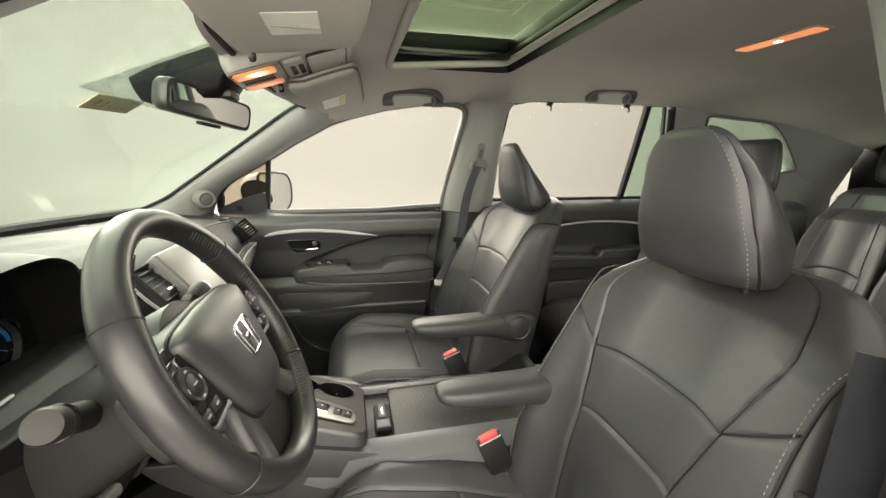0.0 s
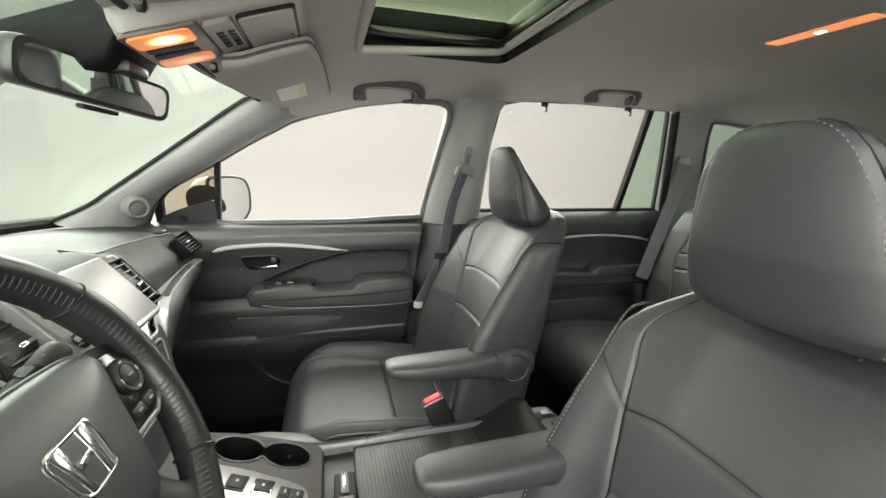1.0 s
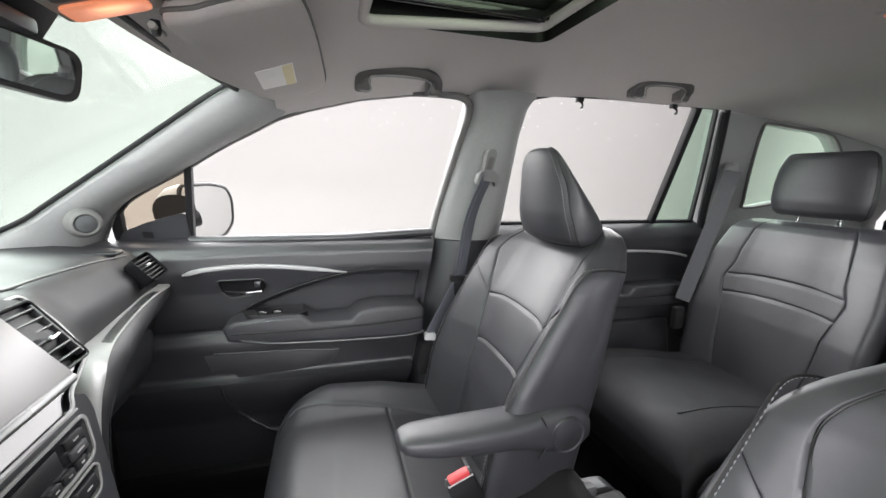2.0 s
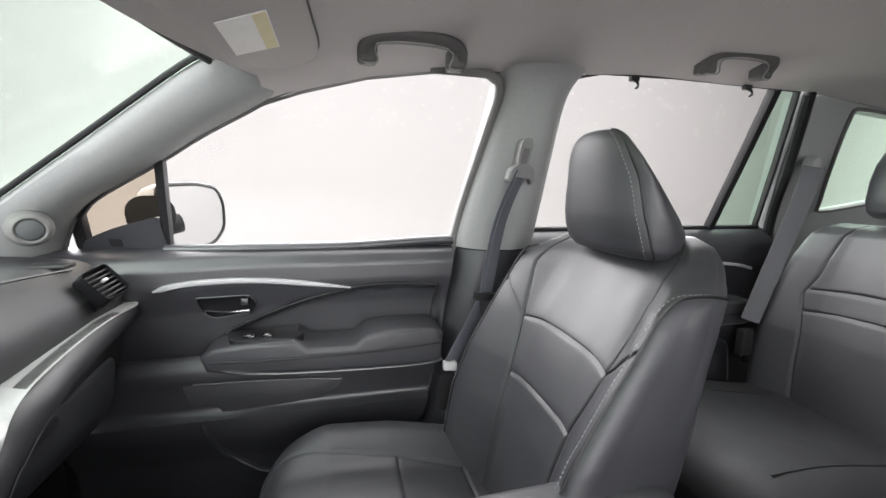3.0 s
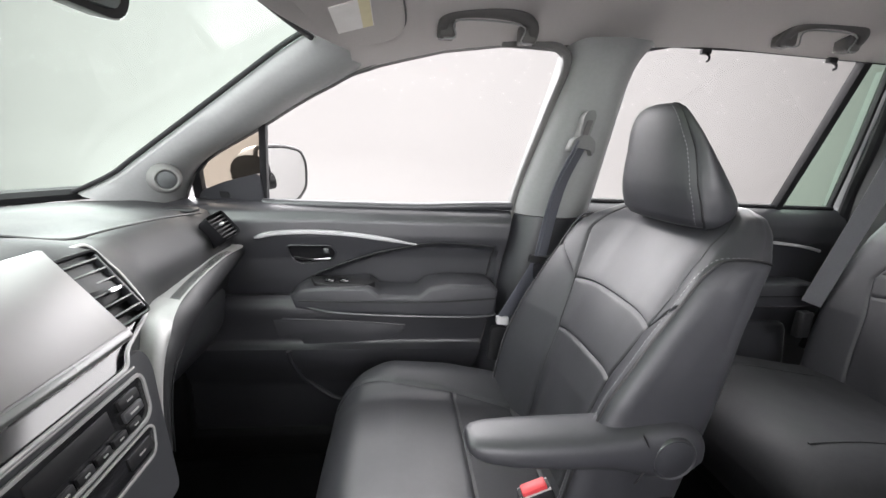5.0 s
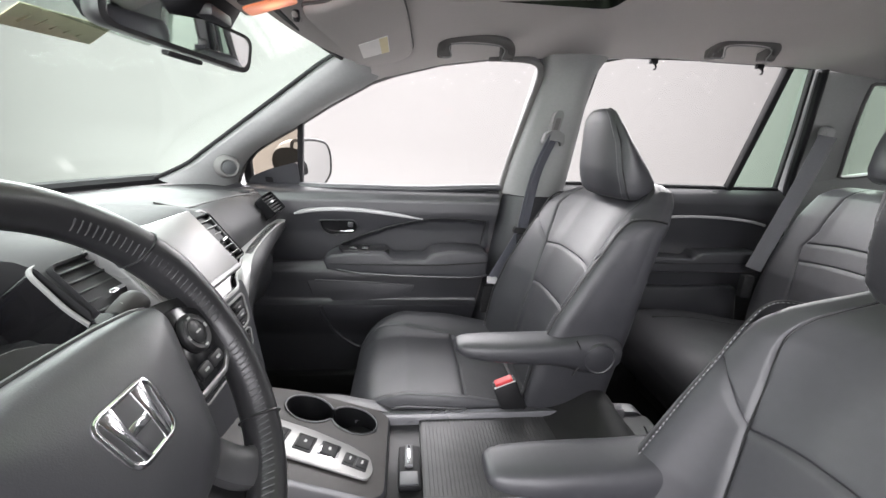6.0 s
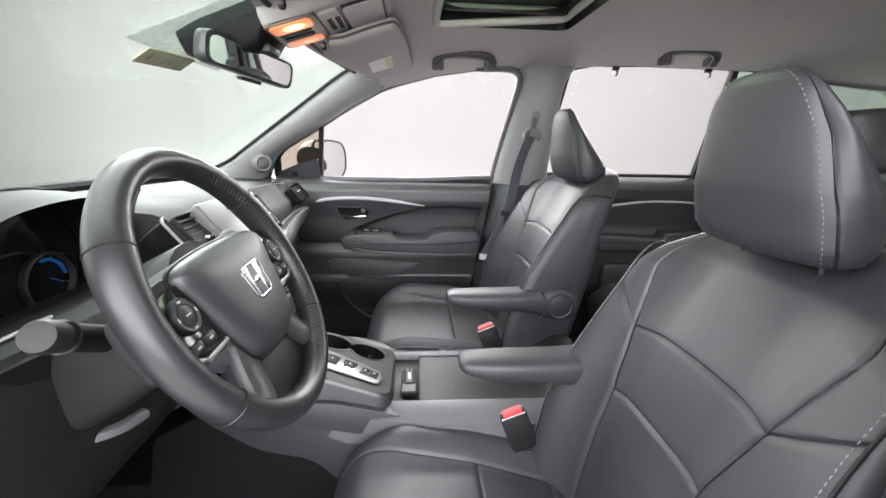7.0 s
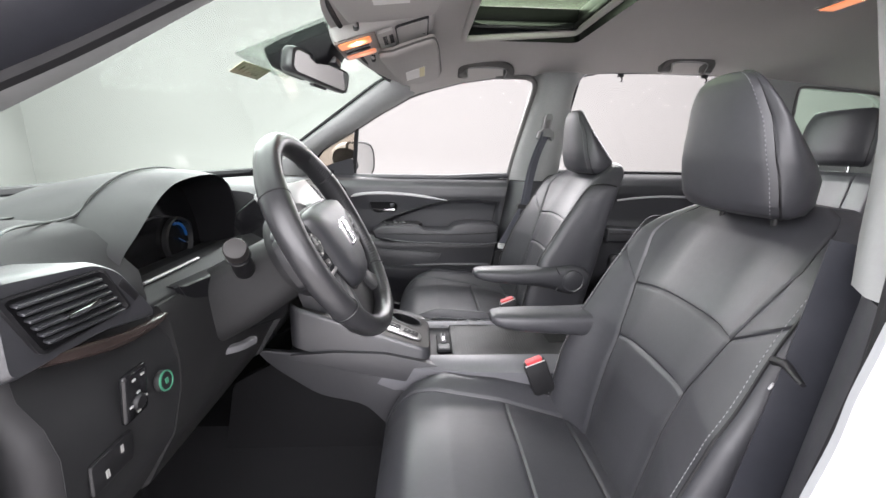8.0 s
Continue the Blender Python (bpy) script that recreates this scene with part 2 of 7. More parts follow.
def ring2(w, h, n=16, power=2.0):
    """A closed super-ellipse section, w by h."""
    out = []
    for k in range(n):
        a = 2 * math.pi * k / n
        c, s = math.cos(a), math.sin(a)
        out.append((w / 2 * math.copysign(abs(c) ** (2 / power), c), h / 2 * math.copysign(abs(s) ** (2 / power), s)))
    return out


def sweep(path, section, up=(0, 0, 1), closed=False, scale=None, caps=True):
    """Sweeps the 2D section (side, up) along the path."""
    path = [Vector(p) for p in path]
    n = len(path)
    rings = []
    for i, p in enumerate(path):
        a = path[(i - 1) % n] if closed or i else path[i]
        b = path[(i + 1) % n] if closed or i < n - 1 else path[i]
        d = (b - a).normalized()
        side = d.cross(Vector(up))
        side = side.normalized() if side.length > 1e-4 else Vector((1, 0, 0))
        u = side.cross(d).normalized()
        k = scale(i / (n - 1)) if scale else 1.0
        kx, ky = k if isinstance(k, tuple) else (k, k)
        rings.append([p + side * (sx * kx) + u * (sy * ky) for sx, sy in section])
    if closed:
        rings.append(rings[0])
        return loft(rings, True, False)
    return loft(rings, True, caps)


def tube(path, r, n=10, closed=False, up=(0, 0, 1)):
    return sweep(path, ring2(2 * r, 2 * r, n), up, closed)


def prism(poly, axis, a, b, bevel=0.003, seg=2):
    """A 2D outline pulled from a to b along an axis: 'x' (y, z), 'y' (x, z), 'z' (x, y)."""
    bm = bmesh.new()

    def put(q, w):
        return {"x": (w, q[0], q[1]), "y": (q[0], w, q[1]), "z": (q[0], q[1], w)}[axis]

    lo = [bm.verts.new(put(q, a)) for q in poly]
    hi = [bm.verts.new(put(q, b)) for q in poly]
    n = len(poly)
    bm.faces.new(lo)
    bm.faces.new(list(reversed(hi)))
    for k in range(n):
        bm.faces.new((lo[k], lo[(k + 1) % n], hi[(k + 1) % n], hi[k]))
    bmesh.ops.recalc_face_normals(bm, faces=bm.faces)
    if bevel:
        es = [e for e in bm.edges if e.calc_face_angle(0) > 0.5]
        bmesh.ops.bevel(bm, geom=es, offset=bevel, segments=seg, profile=0.5, affect="EDGES", clamp_overlap=True)
    return bm


def rounded(pts, r, n=5):
    """A 2D outline with its corners rounded."""
    out = []
    m = len(pts)
    for i in range(m):
        a, b, c = (Vector(pts[(i + k) % m]) for k in (-1, 0, 1))
        la, lc = (a - b).length, (c - b).length
        k = min(r, la * 0.45, lc * 0.45)
        p, q = b + (a - b) / la * k, b + (c - b) / lc * k
        for j in range(n + 1):
            t = j / n
            out.append(tuple(p * (1 - t) ** 2 + b * 2 * t * (1 - t) + q * t * t))
    return out


def join(*geos):
    v, f = [], []
    for g in geos:
        if isinstance(g, bmesh.types.BMesh):
            g.verts.ensure_lookup_table()
            g.verts.index_update()
            gv, gf = [tuple(w.co) for w in g.verts], [[w.index for w in q.verts] for q in g.faces]
            g.free()
        else:
            gv, gf = g
        o = len(v)
        v += list(gv)
        f += [tuple(o + i for i in q) for q in gf]
    return v, f


def stitches(path, length=0.0048, gap=0.0018, r=0.0009):
    """Short thread stitches along a path, one part."""
    pts = [Vector(p) for p in path]
    acc, geos, on, rest = 0.0, [], True, length
    start = pts[0]
    for a, b in zip(pts, pts[1:]):
        seg = (b - a).length
        if seg < 1e-7:
            continue
        d, done = (b - a) / seg, 0.0
        while seg - done >= rest:
            done += rest
            here = a + d * done
            if on:
                geos.append((start.copy(), here.copy()))
            start, on = here, not on
            rest = length if on else gap
        rest -= seg - done
    v, f = [], []
    for a, b in geos:
        d = (b - a).normalized()
        s = d.orthogonal().normalized()
        u = d.cross(s)
        mid, o = (a + b) / 2, len(v)
        ring = [s, u, -s, -u]
        v += [tuple(a)] + [tuple(mid + q * r) for q in ring] + [tuple(b)]
        for k in range(4):
            f += [(o, o + 1 + k, o + 1 + (k + 1) % 4), (o + 5, o + 1 + (k + 1) % 4, o + 1 + k)]
    return v, f


def lerp(a, b, t):
    return a + (b - a) * t


def sstep(a, b, t):
    t = min(1, max(0, (t - a) / (b - a)))
    return t * t * (3 - 2 * t)


def table(t, pts):
    """Smooth look-up in rows of (t, value)."""
    if t <= pts[0][0]:
        return pts[0][1]
    for (a, p), (b, q) in zip(pts, pts[1:]):
        if t <= b:
            k = (t - a) / (b - a)
            return p + (q - p) * k
    return pts[-1][1]


def span(a, b, n):
    return [a + (b - a) * k / (n - 1) for k in range(n)]


# ---- the booth ----
def room():
    x0, x1, y0, y1, h, g = -5.2, 5.6, -4.6, 4.4, 4.0, 0.091
    tagged(part("floor", box(x0 - 0.2, x1 + 0.2, y0 - 0.2, y1 + 0.2, -0.2, g, 0), FLOORM, smooth=False), "pale grey painted floor of a photo booth", "floor", kind="structure")
    tagged(part("ceiling", box(x0 - 0.2, x1 + 0.2, y0 - 0.2, y1 + 0.2, h, h + 0.2, 0), WALL, smooth=False), "white ceiling of the photo booth", "ceiling", kind="structure")
    for name, b in (("wall_north", (x0, x1, y1, y1 + 0.2)), ("wall_south", (x0, x1, y0 - 0.2, y0)), ("wall_west", (x0 - 0.2, x0, y0, y1)), ("wall_east", (x1, x1 + 0.2, y0, y1))):
        tagged(part(name, box(*b, g, h, 0), WALL, smooth=False), "plain white photo booth wall", "wall", kind="structure")


room()


# ---- car shell ----
def ze(x):
    return table(x, [(-0.6, 1.36), (-0.5, 1.402), (-0.44, 1.424), (-0.34, 1.457), (-0.21, 1.489), (-0.08, 1.508), (0.05, 1.515), (0.24, 1.524), (0.4, 1.535), (0.9, 1.534), (1.13, 1.518), (1.4, 1.5), (1.7, 1.46), (2.15, 1.38)])


def ye(x):
    return 0.745 - 0.47 * (ze(x) - 1.14) + 0.02 * sstep(0.1, 0.8, x)


def zc(x):
    return table(x, [(-0.6, 1.475), (-0.5, 1.492), (-0.4, 1.515), (-0.24, 1.567), (-0.1, 1.582), (0.1, 1.595), (0.65, 1.606), (1.2, 1.592), (1.7, 1.555), (2.15, 1.49)])


def roof_z(x, y):
    e, c = ze(x), zc(x)
    return c - (c - e) * min(1.2, abs(y) / ye(x)) ** 2.8


HOLE = (-0.238, 0.10, 0.285)


def headliner(z_up, mt, name, label, y_more=0.0, hole=HOLE):
    xs = sorted(set([round(v, 4) for v in span(-0.40, 2.15, 54)] + [hole[0], hole[1]]))
    n = 13
    vs = [-1 + 2 * k / (4 * n) for k in range(4 * n + 1)]
    rows, f = [], []

    def front(y):
        return -0.545 + 0.21 * (abs(y) / 0.6) ** 2.6

    cols = len(vs)
    v = []
    us = span(0, 1, 6)[:-1]
    plan = []
    for k in us:
        plan.append([(lerp(front(s * 0.6), -0.40, k) if abs(s) < 0.86 else lerp(max(front(s * 0.6), -0.45), -0.40, k), s) for s in vs])
    for x in xs:
        plan.append([(x, s) for s in vs])
    for row in plan:
        for x, s in row:
            y = s * (ye(x) + y_more)
            if hole[0] - 0.2 < x < hole[1] + 0.2 and abs(y) < 0.4:
                b = round(hole[2] / 0.6 * 2 * n) / (2 * n)
                k = 1 - min(1, max(0, (max(hole[0] - x, x - hole[1], 0)) / 0.2))
                g = s * (hole[2] / b) if abs(s) <= b else math.copysign(hole[2] + (abs(s) - b) / (1 - b) * (ye(x) + y_more - hole[2]), s)
                y = lerp(y, g, k)
            v.append((x, y, roof_z(x, y) + z_up))
    b = round(hole[2] / 0.6 * 2 * n) / (2 * n)
    for i in range(len(plan) - 1):
        for j in range(cols - 1):
            xa, xb = plan[i][j][0], plan[i + 1][j][0]
            if xa >= hole[0] - 1e-5 and xb <= hole[1] + 1e-5 and abs(vs[j]) <= b + 1e-6 and abs(vs[j + 1]) <= b + 1e-6:
                continue
            f.append((i * cols + j, i * cols + j + 1, (i + 1) * cols + j + 1, (i + 1) * cols + j))
    bm = bmesh.new()
    bv = [bm.verts.new(p) for p in v]
    for q in f:
        try:
            bm.faces.new([bv[k] for k in q])
        except ValueError:
            pass
    bmesh.ops.remove_doubles(bm, verts=bm.verts, dist=1e-5)
    ext = bmesh.ops.extrude_face_region(bm, geom=bm.faces[:])
    bmesh.ops.translate(bm, vec=(0, 0, 0.014), verts=[e for e in ext["geom"] if isinstance(e, bmesh.types.BMVert)])
    return tagged(part(name, bm, mt), label, "roof", kind="structure")


headliner(0.0, GREY_CLOTH, "headliner", "grey woven cloth headliner with a sunroof opening")
headliner(0.045, BODY_WHITE, "roof_panel", "white painted steel roof panel over the headliner", y_more=0.02, hole=(-0.26, 0.13, 0.30))


def sunroof():
    t = thing("sunroof", "dark green tinted sunroof glass with black seal and folded shade", "sunroof")
    x0, x1, w = HOLE
    z = 1.575
    rim = rounded([(x0, -w), (x1, -w), (x1, w), (x0, w)], 0.03)
    part("glass_pane", prism(rounded([(x0 - 0.03, -w - 0.03), (x1 + 0.06, -w - 0.03), (x1 + 0.06, w + 0.03), (x0 - 0.03, w + 0.03)], 0.03), "z", 1.648, 1.653, 0.001, 1), GLASS_ROOF, t)
    # black well between the cloth edge and the glass, open in the middle
    for nm, b in (("seal", (x0 - 0.012, x1 + 0.05, w - 0.035, w + 0.004, 1.605, 1.642)), ("seal", (x0 - 0.012, x1 + 0.05, -w - 0.004, -w + 0.035, 1.605, 1.642)), ("seal", (x1 - 0.012, x1 + 0.035, -w, w, 1.602, 1.642)), ("seal", (x0 - 0.02, x0 + 0.014, -w, w, 1.600, 1.642))):
        part(nm, box(*b, 0.006), WELL_BLACK, t)
    for y in (w - 0.028, w - 0.016):
        part("guide_rail", box(x0, x1 + 0.02, y - 0.003, y + 0.003, 1.590, 1.606, 0.001), GLOSS, t)
    for x in (x1 - 0.02, x1 + 0.002):
        part("guide_rail", box(x - 0.0025, x + 0.0025, -w, w, 1.590, 1.604, 0.001), WELL_BLACK, t)
    # rolled cloth edge round the opening
    lip = [(x, y, roof_z(x, y) + 0.004) for x, y in rounded([(x0, -w), (x1, -w), (x1, w), (x0, w)], 0.03, 6)]
    part("cloth_edge", tube([Vector(p) for p in lip], 0.010, 10, True), GREY_CLOTH, t)
    part("well_wall", loft([[(x, y, 1.560 if k == 0 else 1.610) for x, y in rim] for k in (0, 1)], True, False), WELL_BLACK, t)
    path = [(x1 + 0.028 + 0.01 * (1 - (y / w) ** 2), y, roof_z(x1, y) + 0.006) for y in span(-w, w, 14)]
    part("shade_edge", sweep(path, ring2(0.036, 0.020, 12, 2.6)), GREY_CLOTH, t, "light grey rolled edge of the shade")


sunroof()


def mirror_y(geo, s):
    v, f = geo
    return [(p[0], p[1] * s, p[2]) for p in v], f


A1 = [(-0.30, 0.578, 1.478), (-0.37, 0.593, 1.452), (-0.442, 0.615, 1.415), (-0.525, 0.638, 1.372), (-0.62, 0.664, 1.315), (-0.744, 0.698, 1.245), (-0.80, 0.715, 1.19), (-0.835, 0.735, 1.12)]
A2 = [(-0.40, 0.500, 1.512), (-0.47, 0.525, 1.492), (-0.525, 0.543, 1.464), (-0.60, 0.560, 1.413), (-0.71, 0.585, 1.338), (-0.86, 0.618, 1.236), (-0.925, 0.638, 1.195), (-1.03, 0.672, 1.150)]


def a_pillar(s, name):
    t = thing(name, "pale grey moulded windscreen pillar trim with a round tweeter", "pillar trim", kind="structure")
    rings = []
    e1, e2 = smooth_path(A1, 5), smooth_path(A2, 5)
    for k, (p, q) in enumerate(zip(e1, e2)):
        g = k / (len(e1) - 1)
        inn = Vector((0.30, -0.85, -0.25)).normalized() * lerp(0.020, 0.036, g) * sstep(0.0, 0.2, g)
        p, q = (v + Vector((0, 0, 0.014 * (1 - sstep(0.0, 0.2, g)))) for v in (p, q))
        out = Vector((-0.3, 0.9, 0.3)) * 0.03
        w = lerp(0.12, 0.2, g)
        ring = [p, p.lerp(q, 0.08) + inn * 0.5, p.lerp(q, 0.25) + inn, p.lerp(q, 0.5) + inn * 1.1, p.lerp(q, 0.75) + inn * 0.9, p.lerp(q, 0.93) + inn * 0.45, q, q + out, p + out * 1.2]
        rings.append([tuple(r) for r in ring])
    part("pillar_cover", mirror_y(loft(rings), s), GREY, t)
    # seal strip beside the door opening; the passenger's grey paints in a lit edge
    part("door_seal", mirror_y(tube([Vector(p) + (Vector((0, 0.006, 0)) if s > 0 else Vector((0.004, 0.014, -0.004))) for p in e1], 0.005 if s > 0 else 0.009, 8), s), GREY_DEEP if s > 0 else RUBBER, t)
    part("glass_seal", mirror_y(tube([Vector(p) + Vector((-0.006, -0.004, 0.002)) for p in e2], 0.0055, 8), s), RUBBER, t)
    if s < 0:
        rings = [[tuple(Vector(p) + Vector(q)) for q in ((0.004, 0.002, -0.004), (0.014, 0.008, -0.003), (0.022, 0.022, 0.004), (0.024, 0.050, 0.014), (0.016, 0.064, 0.020), (-0.01, 0.064, 0.022), (-0.01, 0.01, 0.004))] for p in e1]
        part("frame_seal", mirror_y(loft(rings), s), DOOR_RUBBER, t, "broad black door frame seal")
    # joint line to the headliner
    part("joint", mirror_y(tube([(-0.405, 0.578, 1.448), (-0.43, 0.555, 1.462), (-0.468, 0.524, 1.484)], 0.0014, 6), s), GREY_DEEP, t)
    if s > 0:
        n = Vector((0.52, -0.78, -0.04))
        m = look((-0.797, 0.600, 1.194), Vector((-0.797, 0.600, 1.194)) - n)
        sp = part("tweeter", lathe(m, [(0.034, -0.03), (0.0285, -0.004), (0.0255, 0.001), (0.0225, 0.002), (0.0200, 0.0005), (0.0185, -0.002), (0.0, -0.002)], 40), GREY_DEEP, t)
        part("grille", lathe(m, [(0.0188, -0.001), (0.017, 0.002), (0.010, 0.004), (0.0, 0.005)], 36), SPEAKER, sp, "dark perforated tweeter grille")
    return t


a_pillar(1, "pillar_front_right")
a_pillar(-1, "pillar_front_left")


def b_pillar(s, name):
    t = thing(name, "pale grey upper and black lower door pillar trim", "pillar trim", kind="structure")
    lo = [(0.008, 0.80), (0.006, 0.748), (0.016, 0.705), (0.040, 0.672), (0.075, 0.652), (0.13, 0.645), (0.175, 0.660), (0.212, 0.705), (0.226, 0.757), (0.226, 0.80)]
    hi = [(0.066, 0.64), (0.066, 0.578), (0.073, 0.553), (0.082, 0.533), (0.105, 0.520), (0.15, 0.512), (0.18, 0.520), (0.202, 0.545), (0.214, 0.588), (0.214, 0.64)]

    back = 0.0 if s > 0 else 0.036

    def at(z):
        g = (z - 1.13) / 0.375
        return [(lerp(a[0], b[0], g) + back * sstep(1.10, 1.30, z), lerp(a[1], b[1], g), z) for a, b in zip(lo, hi)]

    top = [at(z) for z in span(1.13, 1.435, 8)]
    flare = [[(x + f * (0.016 if k > 5 else -0.008 if k < 4 else 0), y - 0.022 * f * f, z) for k, (x, y, z) in enumerate(at(z0))] for z0, f in ((1.455, 0.08), (1.475, 0.25), (1.492, 0.5), (1.505, 0.8), (1.516, 1.1))]
    part("upper_cover", mirror_y(loft([*top, *flare]), s), GREY, t)
    rings = []
    for z in span(1.126, 0.42, 10):
        g = (1.126 - z) / 0.7
        rings.append([(x * lerp(0.98, 1.15, g) - 0.12 * g, y + 0.012 * (k not in (0, 9)) + 0.02 * g, z) for k, (x, y, _) in enumerate(at(1.13))])
    part("lower_cover", mirror_y(loft(rings), s), PLASTIC, t)
    head = [(-0.09, 0.572, 1.511), (-0.01, 0.568, 1.512), (0.040, 0.563, 1.504), (0.058, 0.572, 1.472)] if s > 0 else [(0.060 + back, 0.563, 1.507)]
    seal = smooth_path([*head, (0.046 + back, 0.625, 1.38), (0.012 + back * 0.3, 0.725, 1.16), (-0.018, 0.735, 0.92), (-0.075, 0.735, 0.69), (-0.14, 0.74, 0.58)], 6)
    # paler passenger seal: light along its edge is put into the grey
    part("door_seal", mirror_y(tube(seal, 0.010, 8), s), GREY_DEEP if s > 0 else RUBBER, t)
    if s < 0:
        edge = [(0.0, 0.755, 1.15), (-0.014, 0.757, 1.097), (-0.021, 0.757, 1.064), (-0.027, 0.758, 1.025), (-0.040, 0.758, 0.97), (-0.07, 0.76, 0.85), (-0.13, 0.765, 0.62)]
        rings = [[(p.x, -p.y + 0.012, p.z), (p.x - 0.008, -p.y, p.z), (p.x - 0.002, -p.y - 0.012, p.z), (p.x + 0.03, -p.y - 0.06, p.z), (p.x + 0.14, -p.y - 0.09, p.z), (p.x + 0.14, -p.y + 0.012, p.z)] for p in smooth_path(edge, 5)]
        part("painted_post", loft(rings), BODY_WHITE, t, "white painted door post")
    return t


b_pillar(1, "pillar_middle_right")
b_pillar(-1, "pillar_middle_left")


def glass_y(x, z):
    return 0.752 - 0.47 * (z - 1.14) + 0.035 * sstep(0.1, 0.9, x) - 0.02 * sstep(0.1, 0.9, x) * (z - 1.14) / 0.37


def pane(outline, grow=0.0, off=0.0):
    """A thin pane over an (x, z) outline on the side glass plane."""
    c = Vector((sum(p[0] for p in outline) / len(outline), sum(p[1] for p in outline) / len(outline)))
    pts = [c + (Vector(p) - c) * (1 + grow) for p in outline]
    a = [(p[0], glass_y(p[0], p[1]) + off, p[1]) for p in pts]
    b = [(p[0], glass_y(p[0], p[1]) + off + 0.004, p[1]) for p in pts]
    return loft([a, b])


def sash(outline, w, d, off=0.0, closed=True):
    p = [Vector((x, glass_y(x, z) + off, z)) for x, z in outline]
    return sweep(p, ring2(w, d, 8, 4), up=(0, 1, 0.3), closed=closed)


FWIN = [(-0.640, 1.118), (-0.346, 1.120), (0.010, 1.128), (0.034, 1.325), (0.060, 1.43), (0.066, 1.466), (0.058, 1.490), (0.034, 1.502), (-0.075, 1.503), (-0.213, 1.483), (-0.339, 1.451), (-0.442, 1.416), (-0.525, 1.374), (-0.604, 1.328), (-0.622, 1.22)]
RWIN = [(0.232, 1.14), (0.55, 1.16), (0.848, 1.16), (0.818, 1.36), (0.788, 1.532), (0.5, 1.533), (0.30, 1.528), (0.235, 1.515), (0.222, 1.35)]
RFIX = [(0.872, 1.165), (1.036, 1.172), (0.955, 1.36), (0.876, 1.53), (0.815, 1.532), (0.842, 1.36)]
SAILW = [(-0.652, 1.212), (-0.770, 1.172), (-0.772, 1.222), (-0.71, 1.272), (-0.640, 1.322)]


def door_windows(s):
    if s > 0:
        d = tagged(thing("window_1", "clear front side window with black frame", "window", kind="structure"))
        part("pane", mirror_y(pane(FWIN, 0.04, 0.012), s), GLASS_CLEAR, d).visible_shadow = False
        part("window_frame", mirror_y(sash([(0.02, 1.11), (0.040, 1.325), (0.066, 1.43), (0.073, 1.468), (0.066, 1.494), (0.038, 1.510), (-0.075, 1.511), (-0.213, 1.491), (-0.339, 1.459), (-0.442, 1.424)], 0.007, 0.016, 0.016, False), s), GREY_DEEP, d)
        part("corner_gusset", pane([(0.068, 1.43), (0.075, 1.468), (0.068, 1.496), (0.038, 1.512), (-0.03, 1.513), (-0.03, 1.56), (0.12, 1.56), (0.11, 1.43)], 0.0, 0.020), GREY_DEEP, d)
        part("rear_frame", pane([(0.022, 1.10), (0.042, 1.325), (0.070, 1.45), (0.078, 1.49), (0.080, 1.54), (0.13, 1.54), (0.125, 1.475), (0.10, 1.325), (0.08, 1.10)], 0.0, 0.024), DARK, d, "dark rear door frame")
        part("corner_frame", mirror_y(sash([(-0.800, 1.120), (-0.796, 1.17), (-0.790, 1.212), (-0.760, 1.246), (-0.700, 1.290), (-0.65, 1.325)], 0.026, 0.026, 0.004, False), s), RUBBER, d)
        part("divider", mirror_y(sash([(-0.646, 1.12), (-0.630, 1.22), (-0.612, 1.328)], 0.018, 0.026, 0.004, False), s), RUBBER, d)
        part("pane", mirror_y(pane(SAILW, 0.22, 0.014), s), GLASS_SAIL, d, "faintly brown corner pane").visible_shadow = False
    e = tagged(thing("window_2" if s > 0 else "window_3", "rear side window with a black divider bar", "window", kind="structure"))
    part("pane", mirror_y(pane(RWIN, 0.04, 0.012), s), GLASS_CLEAR, e).visible_shadow = False
    part("pane", mirror_y(pane(RFIX, 0.05, 0.012), s), GLASS_GREEN, e, "green tinted fixed pane").visible_shadow = False
    part("divider", mirror_y(sash([(0.858, 1.155), (0.828, 1.36), (0.800, 1.535)], 0.024, 0.026, 0.004, False), s), RUBBER, e)
    part("window_frame", mirror_y(sash([(0.228, 1.13), (0.216, 1.35), (0.228, 1.52), (0.30, 1.536), (0.5, 1.541), (0.79, 1.540), (0.885, 1.538), (0.968, 1.36), (1.052, 1.165)], 0.010, 0.018, 0.014, False), s), RUBBER, e)


door_windows(1)
door_windows(-1)

CQ = [(1.268, 1.216), (1.235, 1.25), (1.165, 1.37), (1.108, 1.49), (1.132, 1.508), (1.281, 1.500), (1.40, 1.494), (1.479, 1.476), (1.602, 1.407), (1.745, 1.305), (1.742, 1.286), (1.565, 1.262), (1.42, 1.236)]
CQ = [(p.x, p.y) for p in smooth_path([(x, z, 0) for x, z in CQ], 3, True)]


